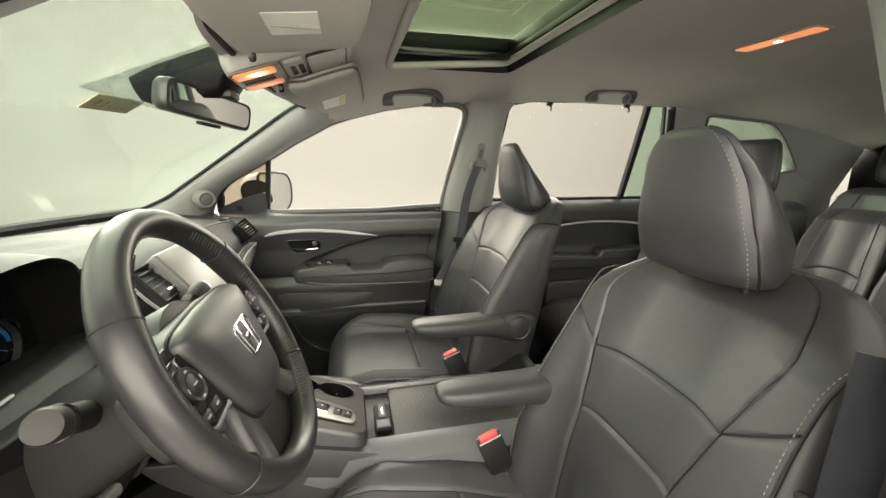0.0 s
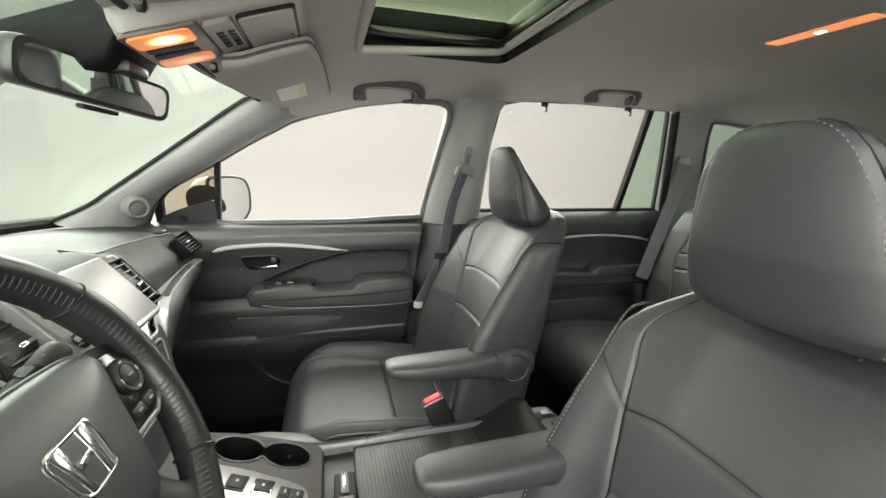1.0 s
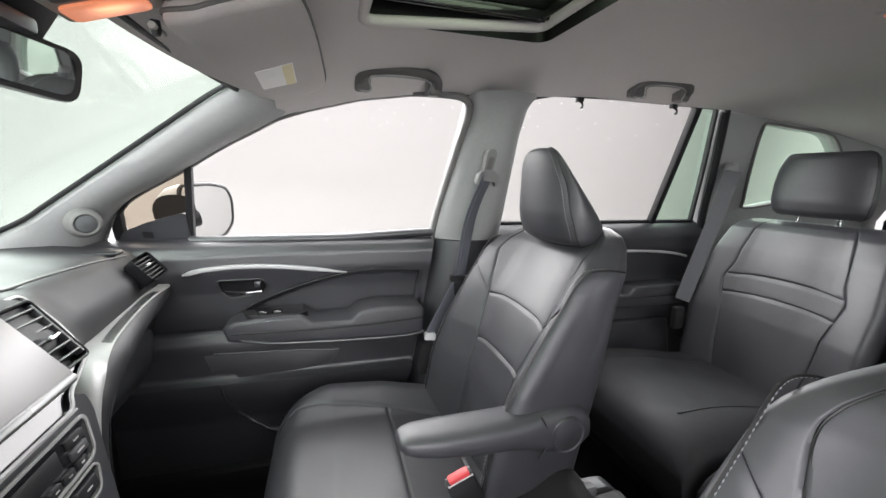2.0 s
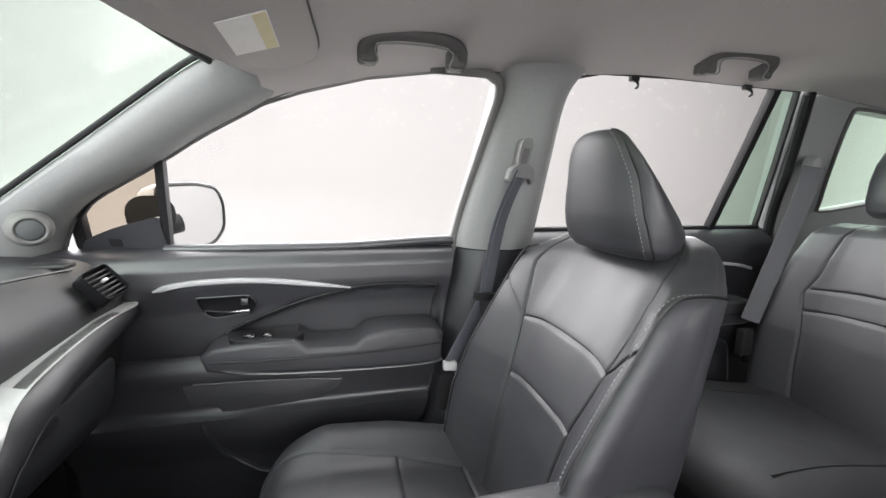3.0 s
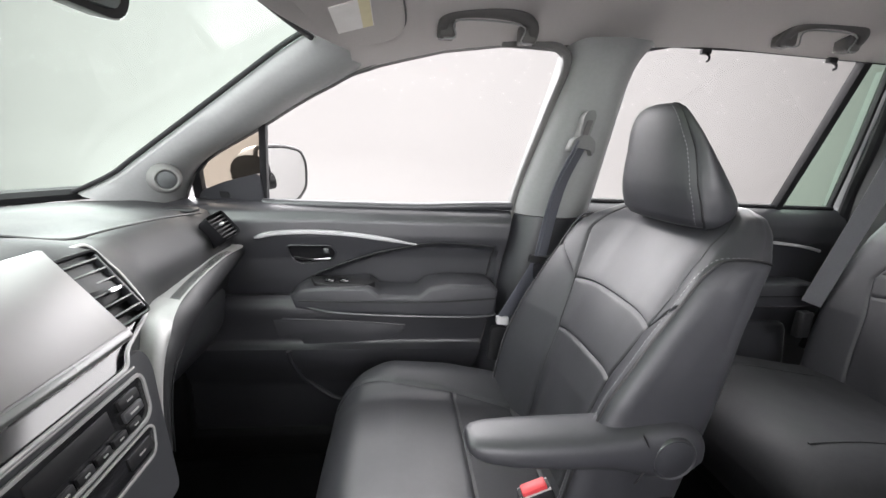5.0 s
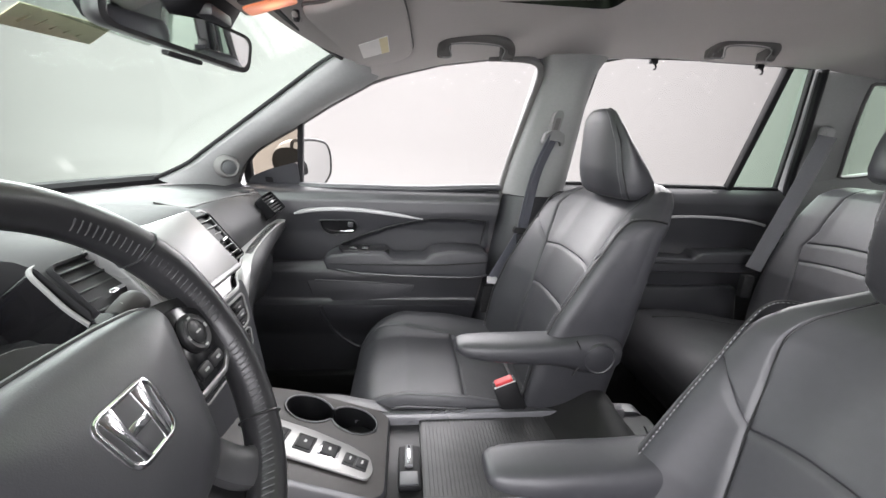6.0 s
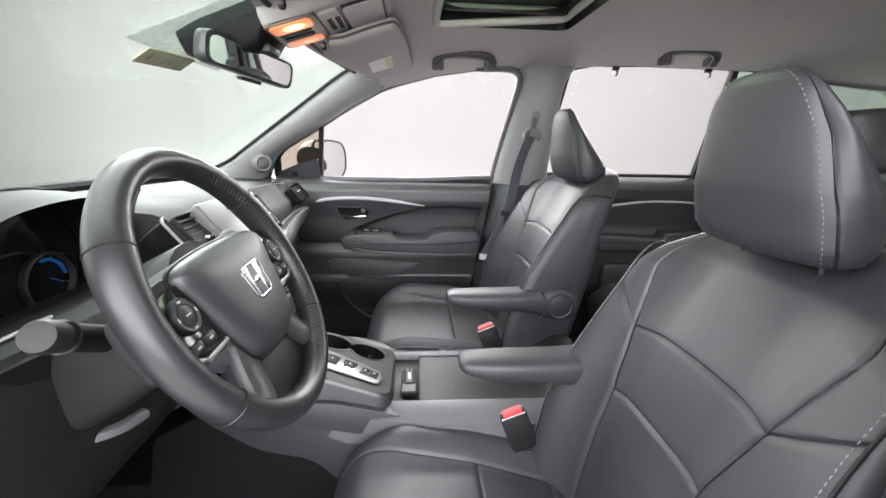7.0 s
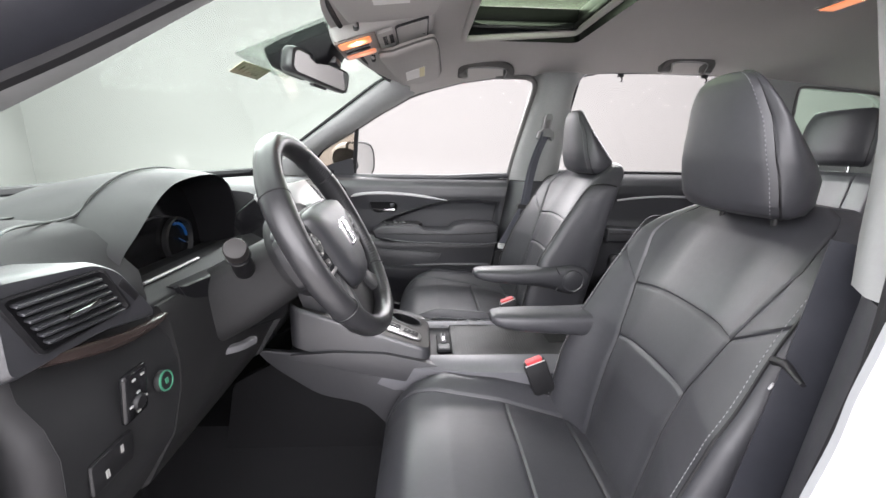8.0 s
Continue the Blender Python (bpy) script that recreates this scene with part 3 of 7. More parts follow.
def quarter(s, nm):
    """Trim behind the rear door with the quarter window's opening through it."""
    t = thing("rear_quarter_" + nm, "dark grey rear quarter trim round a fixed window", "quarter trim", kind="structure")
    outer = [(1.08, 0.5), (1.075, 1.165), (0.99, 1.34), (0.905, 1.528), (1.13, 1.54), (1.45, 1.53), (1.75, 1.47), (2.1, 1.40), (2.14, 1.15), (2.16, 0.5)]
    bm = bmesh.new()
    out = [bm.verts.new((x, glass_y(x, max(z, 1.08)) + 0.004, z)) for x, z in outer]
    inn = [bm.verts.new((x, glass_y(x, z) + 0.004, z)) for x, z in CQ]
    eds = [bm.edges.new((a, b)) for ring in (out, inn) for a, b in zip(ring, ring[1:] + ring[:1])]
    bmesh.ops.triangle_fill(bm, use_beauty=True, edges=eds)
    for f in [f for f in bm.faces if _inside(f.calc_center_median(), CQ)]:
        bm.faces.remove(f)
    ext = bmesh.ops.extrude_face_region(bm, geom=bm.faces[:])
    bmesh.ops.translate(bm, vec=(0, 0.05, 0), verts=[e for e in ext["geom"] if isinstance(e, bmesh.types.BMVert)])
    bm.verts.ensure_lookup_table()
    bm.verts.index_update()
    geo = ([tuple(v.co) for v in bm.verts], [[v.index for v in f.verts] for f in bm.faces])
    bm.free()
    part("quarter_panel", mirror_y(geo, s), GREY, t, "grey moulded quarter panel", smooth=False)
    part("window_frame", mirror_y(sash(CQ, 0.010, 0.02, 0.006), s), GREY_DEEP, t)
    part("pane", mirror_y(pane(CQ, 0.04, 0.03), s), GLASS_GREEN, t, "green tinted pane").visible_shadow = False
    part("seal", mirror_y(tube(smooth_path([(0.905, 0.575, 1.53), (0.985, 0.66, 1.35), (1.068, 0.752, 1.17), (1.09, 0.76, 0.95), (1.06, 0.765, 0.7)], 5), 0.014, 8), s), RUBBER, t)


def _inside(p, poly):
    x, z, r = p.x, p.z, False
    for (ax, az), (bx, bz) in zip(poly, poly[1:] + poly[:1]):
        if (az > z) != (bz > z) and x < (bx - ax) * (z - az) / (bz - az) + ax:
            r = not r
    return r


quarter(1, "right")
quarter(-1, "left")


def tailgate():
    t = thing("tailgate", "dark grey tailgate trim with a green tinted rear window", "tailgate", kind="structure")
    for nm, b in (("lower_panel", (2.13, 2.2, -0.76, 0.76, 0.42, 1.16)), ("side_panel", (2.13, 2.2, 0.56, 0.72, 1.16, 1.42)), ("side_panel", (2.13, 2.2, -0.72, -0.56, 1.16, 1.42)), ("top_panel", (2.13, 2.2, -0.66, 0.66, 1.42, 1.56))):
        part(nm, box(*b, 0.01), DARK, t)
    part("pane", box(2.16, 2.166, -0.6, 0.6, 1.14, 1.44, 0), GLASS_GREEN, t).visible_shadow = False


tailgate()


def windscreen():
    t = thing("windscreen", "large raked windscreen, faintly green laminated glass", "windscreen", kind="structure")

    def at(u, v):
        y = u * lerp(0.535, 0.70, v)
        x0, x1 = -0.545 + 0.06 * abs(u) ** 2.4, -1.34 + 0.30 * abs(u) ** 2.2
        z0, z1 = 1.492 - 0.010 * abs(u) ** 2, 1.13 + 0.02 * abs(u) ** 2
        return (lerp(x0, x1, v), y, lerp(z0, z1, v) + 0.014 * math.sin(math.pi * v))

    part("pane", sheet(at, span(-1.13, 1.13, 29), span(-0.06, 1.03, 13), push=(0.0, 0, 0.005)), GLASS_WS, t).visible_shadow = False
    part("black_band", tube([Vector(at(u, 1.0)) + Vector((0.02, 0, 0.0)) for u in span(-1, 1, 31)], 0.016, 8), RUBBER, t)
    part("header_band", tube([Vector(at(u, -0.01)) + Vector((0.012, 0, -0.006)) for u in span(-0.97, 0.97, 31)], 0.006, 8), RUBBER, t)
    # grey dotted shade patch behind the mirror
    part("shade_patch", sheet(lambda a, b: tuple(Vector(at(a, b)) + Vector((0.002, 0, -0.004))), span(-0.27, 0.24, 11), span(-0.02, 0.22, 7), push=(0, 0, 0.001)), SHADE, t, "grey dotted shade band")
    return at


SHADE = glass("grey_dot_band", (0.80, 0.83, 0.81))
ws_at = windscreen()


def floor_pan():
    t = thing("car_floor", "black carpeted floor pan with a raised tunnel", "car floor", kind="structure")

    def z(x, y):
        tun = 0.16 * (1 - sstep(0.10, 0.2, abs(y)))
        return 0.40 + tun + 0.42 * sstep(-0.95, -1.2, x) + 0.10 * sstep(0.35, 0.55, x) * (1 - sstep(0.9, 1.0, x)) + 0.2 * sstep(1.4, 1.6, x)

    part("carpet", sheet(lambda x, y: (x, y, z(x, y)), span(-1.25, 2.15, 60), span(-0.74, 0.74, 40), push=(0, 0, -0.06)), CARPET, t)
    part("firewall", box(-1.32, -1.24, -0.75, 0.75, 0.4, 1.12, 0.01), DARK, t)
    for s in (-1, 1):
        part("sill", box(-0.95, 1.1, s * 0.745 - 0.04, s * 0.745 + 0.04, 0.36, 0.47, 0.012), DARK, t)
        part("sill_skin", box(-1.3, 2.15, s * 0.86 - 0.03, s * 0.86 + 0.03, 0.26, 0.42, 0.012), BODY_WHITE, t, "white painted sill")
    part("kick_panel", box(-1.2, -0.86, 0.70, 0.75, 0.4, 1.12, 0.01), DARK, t)
    part("kick_panel", box(-1.2, -0.90, -0.75, -0.70, 0.4, 1.12, 0.01), DARK, t)
    # painted centre post beside the driver's opening, seen past the seat
    post = [(0.030, -0.742, 1.16), (0.010, -0.744, 1.04), (-0.010, -0.748, 0.94), (-0.05, -0.755, 0.75), (-0.11, -0.76, 0.55)]
    part("painted_post", loft([[(x - 0.012, y - 0.001, z), (x - 0.018, y - 0.016, z), (x - 0.012, y - 0.08, z), (x + 0.20, y - 0.08, z), (x + 0.20, y - 0.03, z)] for x, y, z in smooth_path(post, 5)]), BODY_WHITE, t, "white painted door post")


floor_pan()


# ---- front passenger door ----
def door_y(x, z):
    """Inner face of the front door trim."""
    y = table(z, [(0.45, 0.742), (0.62, 0.735), (0.74, 0.715), (0.84, 0.705), (0.90, 0.715), (1.0, 0.705), (1.06, 0.690), (1.10, 0.690), (1.125, 0.705), (1.138, 0.742)])
    y -= 0.03 * sstep(-0.45, -0.72, x) * sstep(0.8, 0.95, z)
    # padded insert pushed in behind the sweeping seam
    edge = table(x, [(-0.56, 0.90), (-0.52, 0.945), (-0.45, 0.978), (-0.36, 1.012), (-0.27, 1.036), (-0.17, 1.043), (-0.05, 1.036)])
    y += 0.016 * sstep(0.0, 0.010, edge - z) * sstep(-0.028, -0.04, x) * sstep(0.86, 0.88, z)
    # ledge line under the pocket
    y -= 0.026 * sstep(0.756, 0.742, z) * sstep(0.60, 0.715, z)
    return y


def front_door():
    d = tagged(thing("door_1", "closed black moulded passenger door trim with silver strip", "car door", kind="structure"))

    def rear(z):
        return table(z, [(0.45, -0.16), (0.60, -0.125), (0.69, -0.072), (0.89, -0.028), (1.14, 0.004)])

    zs = span(0.45, 1.138, 90)

    def at(u, z):
        x = lerp(-0.90, rear(z), u)
        return (x, door_y(x, z), z)

    part("door_panel", sheet(at, span(0, 1, 110), zs, push=(0, 0.05, 0)), PLASTIC, d)
    part("door_skin", box(-0.98, 0.0, 0.82, 0.88, 0.42, 1.11, 0.02), BODY_WHITE, d, "white painted outer skin")
    part("waist_seal", tube([(x, 0.726, 1.134 + 0.012 * sstep(-0.3, 0.0, x)) for x in span(-0.64, 0.005, 14)], 0.012, 10), PLASTIC, d)
    # armrest shelf with a pull cup
    top = [(-0.556, 0.925), (-0.530, 0.942), (-0.46, 0.948), (-0.37, 0.950), (-0.345, 0.928), (-0.245, 0.927), (-0.220, 0.948), (-0.17, 0.957), (-0.06, 0.955), (-0.042, 0.942)]
    low = [(-0.046, 0.880), (-0.075, 0.868), (-0.30, 0.872), (-0.47, 0.880), (-0.545, 0.893)]
    arm = part("armrest", _padded(top + low, 0.612, 0.72, 0.010), LEATHER, d, "padded black armrest")
    part("armrest_groove", tube(smooth_path([(-0.535, 0.613, 0.914), (-0.40, 0.606, 0.913), (-0.2, 0.606, 0.914), (-0.048, 0.610, 0.922)], 6), 0.0022, 6), DARK, arm)
    part("armrest_lip", tube(smooth_path([(-0.525, 0.618, 0.897), (-0.45, 0.606, 0.886), (-0.3, 0.604, 0.878), (-0.1, 0.606, 0.874), (-0.045, 0.614, 0.880)], 6), 0.004, 8), PLASTIC, arm)
    # switch panel
    sw = part("switch_panel", prism(rounded([(-0.50, 0.628), (-0.375, 0.622), (-0.350, 0.650), (-0.40, 0.690), (-0.52, 0.690)], 0.012), "z", 0.932, 0.953, 0.004), DARK, d)
    for x in (-0.465, -0.43):
        part("window_switch", box(x - 0.012, x + 0.012, 0.638, 0.656, 0.950, 0.959, 0.003), GLOSS, sw)
        part("mark", box(x - 0.004, x + 0.004, 0.6395, 0.6415, 0.9585, 0.9598, 0), WHITE, sw)
    # silver sweep above the handle
    pth = smooth_path([(-0.645, 0.0, 1.057), (-0.60, 0, 1.067), (-0.52, 0, 1.070), (-0.42, 0, 1.065), (-0.33, 0, 1.054), (-0.250, 0, 1.041)], 6)
    pth = [Vector((p.x, door_y(p.x, p.z) - 0.002, p.z)) for p in pth]
    part("silver_strip", sweep(pth, ring2(0.012, 0.013, 10, 3), up=(0, 0, 1), scale=lambda k: (1.0, lerp(0.35, 1.0, sstep(0, 0.1, k)) * lerp(1.0, 0.35, sstep(0.75, 1.0, k)))), SILVER, d, "satin silver strip")
    # seam that sweeps down from the strip round the armrest
    pth = smooth_path([(-0.258, 0, 1.038), (-0.35, 0, 1.016), (-0.45, 0, 0.980), (-0.52, 0, 0.948), (-0.555, 0, 0.915), (-0.55, 0, 0.895)], 6)
    part("insert_edge", tube([Vector((p.x, door_y(p.x, p.z + 0.012) - 0.001, p.z)) for p in pth], 0.0030, 8), DASH, d)
    pth = smooth_path([(-0.258, 0, 1.04), (-0.17, 0, 1.047), (-0.06, 0, 1.040), (-0.042, 0, 1.03), (-0.05, 0, 0.95)], 6)
    part("insert_edge", tube([Vector((p.x, door_y(p.x, p.z + 0.012) - 0.0005, p.z)) for p in pth], 0.0022, 8), DASH, d)
    # handle bowl, lever and lock tab
    o = rounded([(-0.575, 1.036), (-0.470, 1.034), (-0.455, 1.014), (-0.468, 0.990), (-0.545, 0.984), (-0.566, 1.000)], 0.010)
    hy = door_y(-0.52, 1.01)
    h = part("handle_bowl", loft([[(lerp(-0.515, x, g), door_y(x, z) + dd, lerp(1.011, z, g)) for x, z in o] for g, dd in ((1.03, 0.004), (1.03, -0.004), (0.98, -0.005), (0.93, -0.001), (0.88, -0.0005))]), POD_BLACK, d, "gloss black handle bowl")
    part("handle_rim", tube([Vector((x, door_y(x, z) - 0.005, z)) for x, z in o], 0.0020, 8, True, up=(0, 1, 0)), PLASTIC, h)
    part("lever", sweep(smooth_path([(-0.560, hy - 0.004, 1.001), (-0.52, hy - 0.015, 0.999), (-0.470, hy - 0.012, 1.001)], 6), ring2(0.009, 0.009, 10, 3)), CHROME, h, "chrome pull lever")
    part("lock_tab", box(-0.488, -0.472, hy - 0.010, hy + 0.004, 1.012, 1.028, 0.003), PLASTIC, h)
    # map pocket
    o = [(-0.63, 0.828), (-0.45, 0.822), (-0.30, 0.814), (-0.268, 0.812), (-0.285, 0.785), (-0.32, 0.765), (-0.42, 0.757), (-0.545, 0.752), (-0.56, 0.772), (-0.585, 0.778), (-0.61, 0.765)]
    p = part("map_pocket", _padded(rounded(o, 0.012, 3), door_y(-0.42, 0.80) - 0.004, 0.725, 0.003), PLASTIC, d)
    part("pocket_rim", tube(smooth_path([(x, door_y(x, z) - 0.003, z) for x, z in ((-0.60, 0.828), (-0.45, 0.822), (-0.34, 0.815), (-0.28, 0.808))], 6), 0.003, 8), PLASTIC, p)
    part("pocket_rim", tube(smooth_path([(x, door_y(x, z) - 0.003, z) for x, z in ((-0.55, 0.755), (-0.42, 0.760), (-0.33, 0.768), (-0.285, 0.790))], 6), 0.003, 8), PLASTIC, p)
    pth = smooth_path([(-0.584, 0, 0.742), (-0.577, 0, 0.708), (-0.55, 0, 0.636), (-0.50, 0, 0.588), (-0.46, 0, 0.565), (-0.36, 0, 0.552)], 6)
    part("bin_edge", tube([Vector((p.x, door_y(p.x, p.z) - 0.003, p.z)) for p in pth], 0.007, 8), PLASTIC, d, "rounded edge of the lower door bin")
    # mirror sail panel
    sp = [(-0.805, 1.126), (-0.640, 1.118), (-0.640, 1.209), (-0.728, 1.184), (-0.787, 1.159)]
    s = part("sail_panel", loft([[(x, glass_y(x, z) - 0.012 + o2, z) for x, z in rounded(sp, 0.012)] for o2 in (0, 0.03)]), PLASTIC, d)
    part("sail_mark", loft([[(x, glass_y(x, z) - 0.0135 + o2, z) for x, z in rounded([(-0.745, 1.143), (-0.722, 1.141), (-0.722, 1.158), (-0.745, 1.160)], 0.004)] for o2 in (0, 0.003)]), DARK, s)


def _padded(outline, y_in, y_out, b):
    """A cushion-edged block from an (x, z) outline, rounded towards the cabin."""
    bm = prism(outline, "y", y_in, y_out, 0)
    es = [e for e in bm.edges if all(abs(v.co.y - y_in) < 1e-5 for v in e.verts)]
    bmesh.ops.bevel(bm, geom=es, offset=b, segments=4, profile=0.5, affect="EDGES", clamp_overlap=True)
    return bm


front_door()


def rear_door(s, nm):
    d = tagged(thing(nm, "closed black moulded rear door trim with padded armrest", "car door", kind="structure"))

    def y(x, z):
        v = table(z, [(0.45, 0.775), (0.70, 0.765), (0.86, 0.75), (0.95, 0.76), (1.06, 0.745), (1.12, 0.735), (1.15, 0.755), (1.165, 0.785)])
        edge = 1.045 + 0.022 * math.sin(math.pi * min(1, max(0, (x - 0.3) / 0.75)))
        return v + 0.014 * sstep(0, 0.01, edge - z) * sstep(0.86, 0.88, z)

    def g(p):
        return (p[0], p[1] * s, p[2])

    part("door_panel", sheet(lambda u, z: g((lerp(0.215, table(z, [(0.45, 1.10), (0.9, 1.12), (1.165, 1.062)]), u), y(lerp(0.215, 1.06, u), z), z)), span(0, 1, 50), span(0.45, 1.165, 60), push=(0, 0.04 * s, 0)), PLASTIC, d)
    part("door_skin", box(0.24, 1.15, min(0.83 * s, 0.88 * s), max(0.83 * s, 0.88 * s), 0.42, 1.12, 0.02), BODY_WHITE, d, "white painted outer skin")
    part("waist_seal", mirror_y(tube([(x, 0.778, 1.163) for x in span(0.24, 1.05, 8)], 0.008, 8), s), RUBBER, d)
    part("silver_strip", mirror_y(sweep(smooth_path([(0.50, 0.735, 1.045), (0.65, 0.731, 1.062), (0.80, 0.731, 1.062), (0.93, 0.733, 1.050), (1.0, 0.737, 1.035)], 6), ring2(0.006, 0.010, 8, 3)), s), SILVER, d, "satin silver strip")
    arm = part("armrest", mirror_y(join(_padded(rounded([(0.45, 0.93), (0.72, 0.915), (0.735, 0.94), (0.93, 0.944), (0.985, 0.94), (0.99, 0.885), (0.95, 0.868), (0.45, 0.865)], 0.012, 4), 0.69, 0.77, 0.012)), s), LEATHER, d, "padded black armrest")
    part("armrest_groove", mirror_y(tube([(0.46, 0.688, 0.905), (0.7, 0.688, 0.902), (0.975, 0.690, 0.904)], 0.002, 6), s), DARK, arm)
    part("map_pocket", mirror_y(join(_padded(rounded([(0.5, 0.80), (0.95, 0.80), (0.98, 0.62), (0.5, 0.60)], 0.03, 4), 0.735, 0.77, 0.012)), s), PLASTIC, d)


rear_door(1, "door_2")
rear_door(-1, "door_3")


# ---- seats ----
def back_rings(T, zs, seam=None, lift=None):
    """Closed sections of a seat back whose grid lines run along its seams. Returns rows of (point, s, region, u).
    seam(z): where the long side seam lies, as a part of the half width; lift(s, z): how far a row rises at s."""
    rows = []
    seam = seam or (lambda z: 0.58)
    lift = lift or (lambda s, z: 0.0)
    for z0 in zs:
        flat = T.get("flat", 0.50)

        def at(s, z):
            xf, bo = table(z, T["front"]), table(z, T["bolster"])
            return xf - bo * sstep(0.28, 0.98, abs(s)) - 0.006 * (1 - min(1, abs(s) / flat) ** 2)

        row, ns = [], 124
        side = T.get("side") or (lambda s, z: 1.0)
        for k in range(ns):
            u = -1 + 2 * k / (ns - 1)
            c = seam(z0)
            s = u / 0.66 * c if abs(u) <= 0.66 else math.copysign(c + (abs(u) - 0.66) / 0.34 * (0.92 - c), u)
            z = z0 + lift(s, z0)
            row.append(((at(s, z), s * table(z, T["half"]) * side(s, z), z), s, "f", u))
        z = z0 + lift(0.92, z0)
        xb, w, xe = table(z0, T["back"]), table(z, T["half"]), at(0.92, z)
        rf, rb = min(0.034, (xb - xe) * 0.35), min(0.05, (xb - xe) * 0.35)
        arc = []
        for k in range(1, 9):
            a = math.pi / 2 * k / 8
            arc.append((xe + rf * (1 - math.cos(a)), w * (0.92 + 0.08 * math.sin(a)), z, "e"))
        for k in range(1, 12):
            arc.append((lerp(xe + rf, xb - rb, k / 11), w * (1 + 0.012 * math.sin(math.pi * k / 11)), lerp(z, z0, k / 11), "s"))
        for k in range(1, 7):
            a = math.pi / 2 * k / 6
            arc.append((xb - rb * (1 - math.sin(a)), w * (1 - 0.14 * (1 - math.cos(a))), z0, "b"))
        for x, y, q, r in arc:
            row.append(((x, y * side(1, z), q), 1.0, r, 2.0))
        for k in range(1, 16):
            row.append(((xb + 0.008 * math.sin(math.pi * k / 16), lerp(w * 0.86 * side(1, z), -w * 0.86 * side(-1, z), k / 16), z0), 0.0, "b", 0.0))
        for x, y, q, r in reversed(arc):
            row.append(((x, -y * side(-1, z), q), -1.0, r, -2.0))
        rows.append(row)
    return rows


def seam_depth(d, depth=0.0042, wide=0.0026):
    return depth * math.exp(-((d / wide) ** 2))


def panels(rows, seams, classify, names, material, parent, close_top=True, close_bottom=True, axis=0):
    """Splits the sections into upholstered panels along their seams, one mesh each."""
    n, m = len(rows[0]), len(rows)
    pts = []
    for i, row in enumerate(rows):
        for (p, s, r, u) in row:
            d = seams(p, s, r)
            q = list(p)
            q[axis] += d if axis == 0 else -d
            pts.append(tuple(q))
    groups = {}
    for i in range(m - 1):
        for k in range(n):
            k2 = (k + 1) % n
            a = rows[i][k]
            b = rows[i + 1][k2]
            c = tuple((u + w) / 2 for u, w in zip(a[0], b[0]))
            g = classify(c, (a[1] + b[1]) / 2 if a[2] == "f" and b[2] == "f" else a[1], a[2], (a[3] + b[3]) / 2 if a[2] == "f" else a[3], i)
            groups.setdefault(g, []).append((i * n + k, i * n + k2, (i + 1) * n + k2, (i + 1) * n + k))
    cap_to = list(groups)[-1]
    if close_top:
        groups.setdefault(names.get("top", cap_to), []).append(tuple((m - 1) * n + k for k in range(n)))
    if close_bottom:
        groups.setdefault(names.get("bottom", cap_to), []).append(tuple(range(n - 1, -1, -1)))
    made = {}
    for g, faces in groups.items():
        used = sorted({i for q in faces for i in q})
        idx = {i: k for k, i in enumerate(used)}
        mt = material(g)
        made[g] = part(g.split(":")[0], ([pts[i] for i in used], [[idx[i] for i in q] for q in faces]), mt, parent)
    return pts, made


FRONT_SEAT = {
    "front": [(0.62, -0.010), (0.70, -0.004), (0.78, 0.010), (0.87, 0.030), (0.95, 0.056), (1.04, 0.096), (1.12, 0.138), (1.165, 0.164), (1.185, 0.184), (1.203, 0.204), (1.216, 0.222)],
    "back": [(0.62, 0.115), (0.8, 0.138), (0.92, 0.162), (1.06, 0.188), (1.12, 0.204), (1.165, 0.224), (1.185, 0.238), (1.203, 0.244), (1.216, 0.240)],
    "half": [(0.62, 0.212), (0.70, 0.226), (0.80, 0.236), (0.92, 0.240), (1.0, 0.239), (1.08, 0.235), (1.12, 0.230), (1.145, 0.222), (1.16, 0.211), (1.175, 0.194), (1.192, 0.172), (1.206, 0.150), (1.216, 0.112)],
    "bolster": [(0.62, 0.035), (0.70, 0.058), (0.85, 0.066), (0.95, 0.060), (1.04, 0.050), (1.09, 0.046), (1.135, 0.044), (1.16, 0.030), (1.185, 0.010), (1.216, 0.0)],
}


def side_seam(z):
    return table(z, [(0.6, 0.40), (0.75, 0.41), (0.9, 0.425), (0.935, 0.435), (1.036, 0.55), (1.08, 0.62), (1.14, 0.74), (1.2, 0.80)])


def seam_hi(s):
    return 1.032 + 0.012 * (1 - (s / 0.55) ** 2)


def seam_lo(s):
    return 0.931 + 0.009 * (1 - (s / 0.435) ** 2)


def seam_wing(s):
    return 1.034 + (abs(s) - 0.55) * 0.155


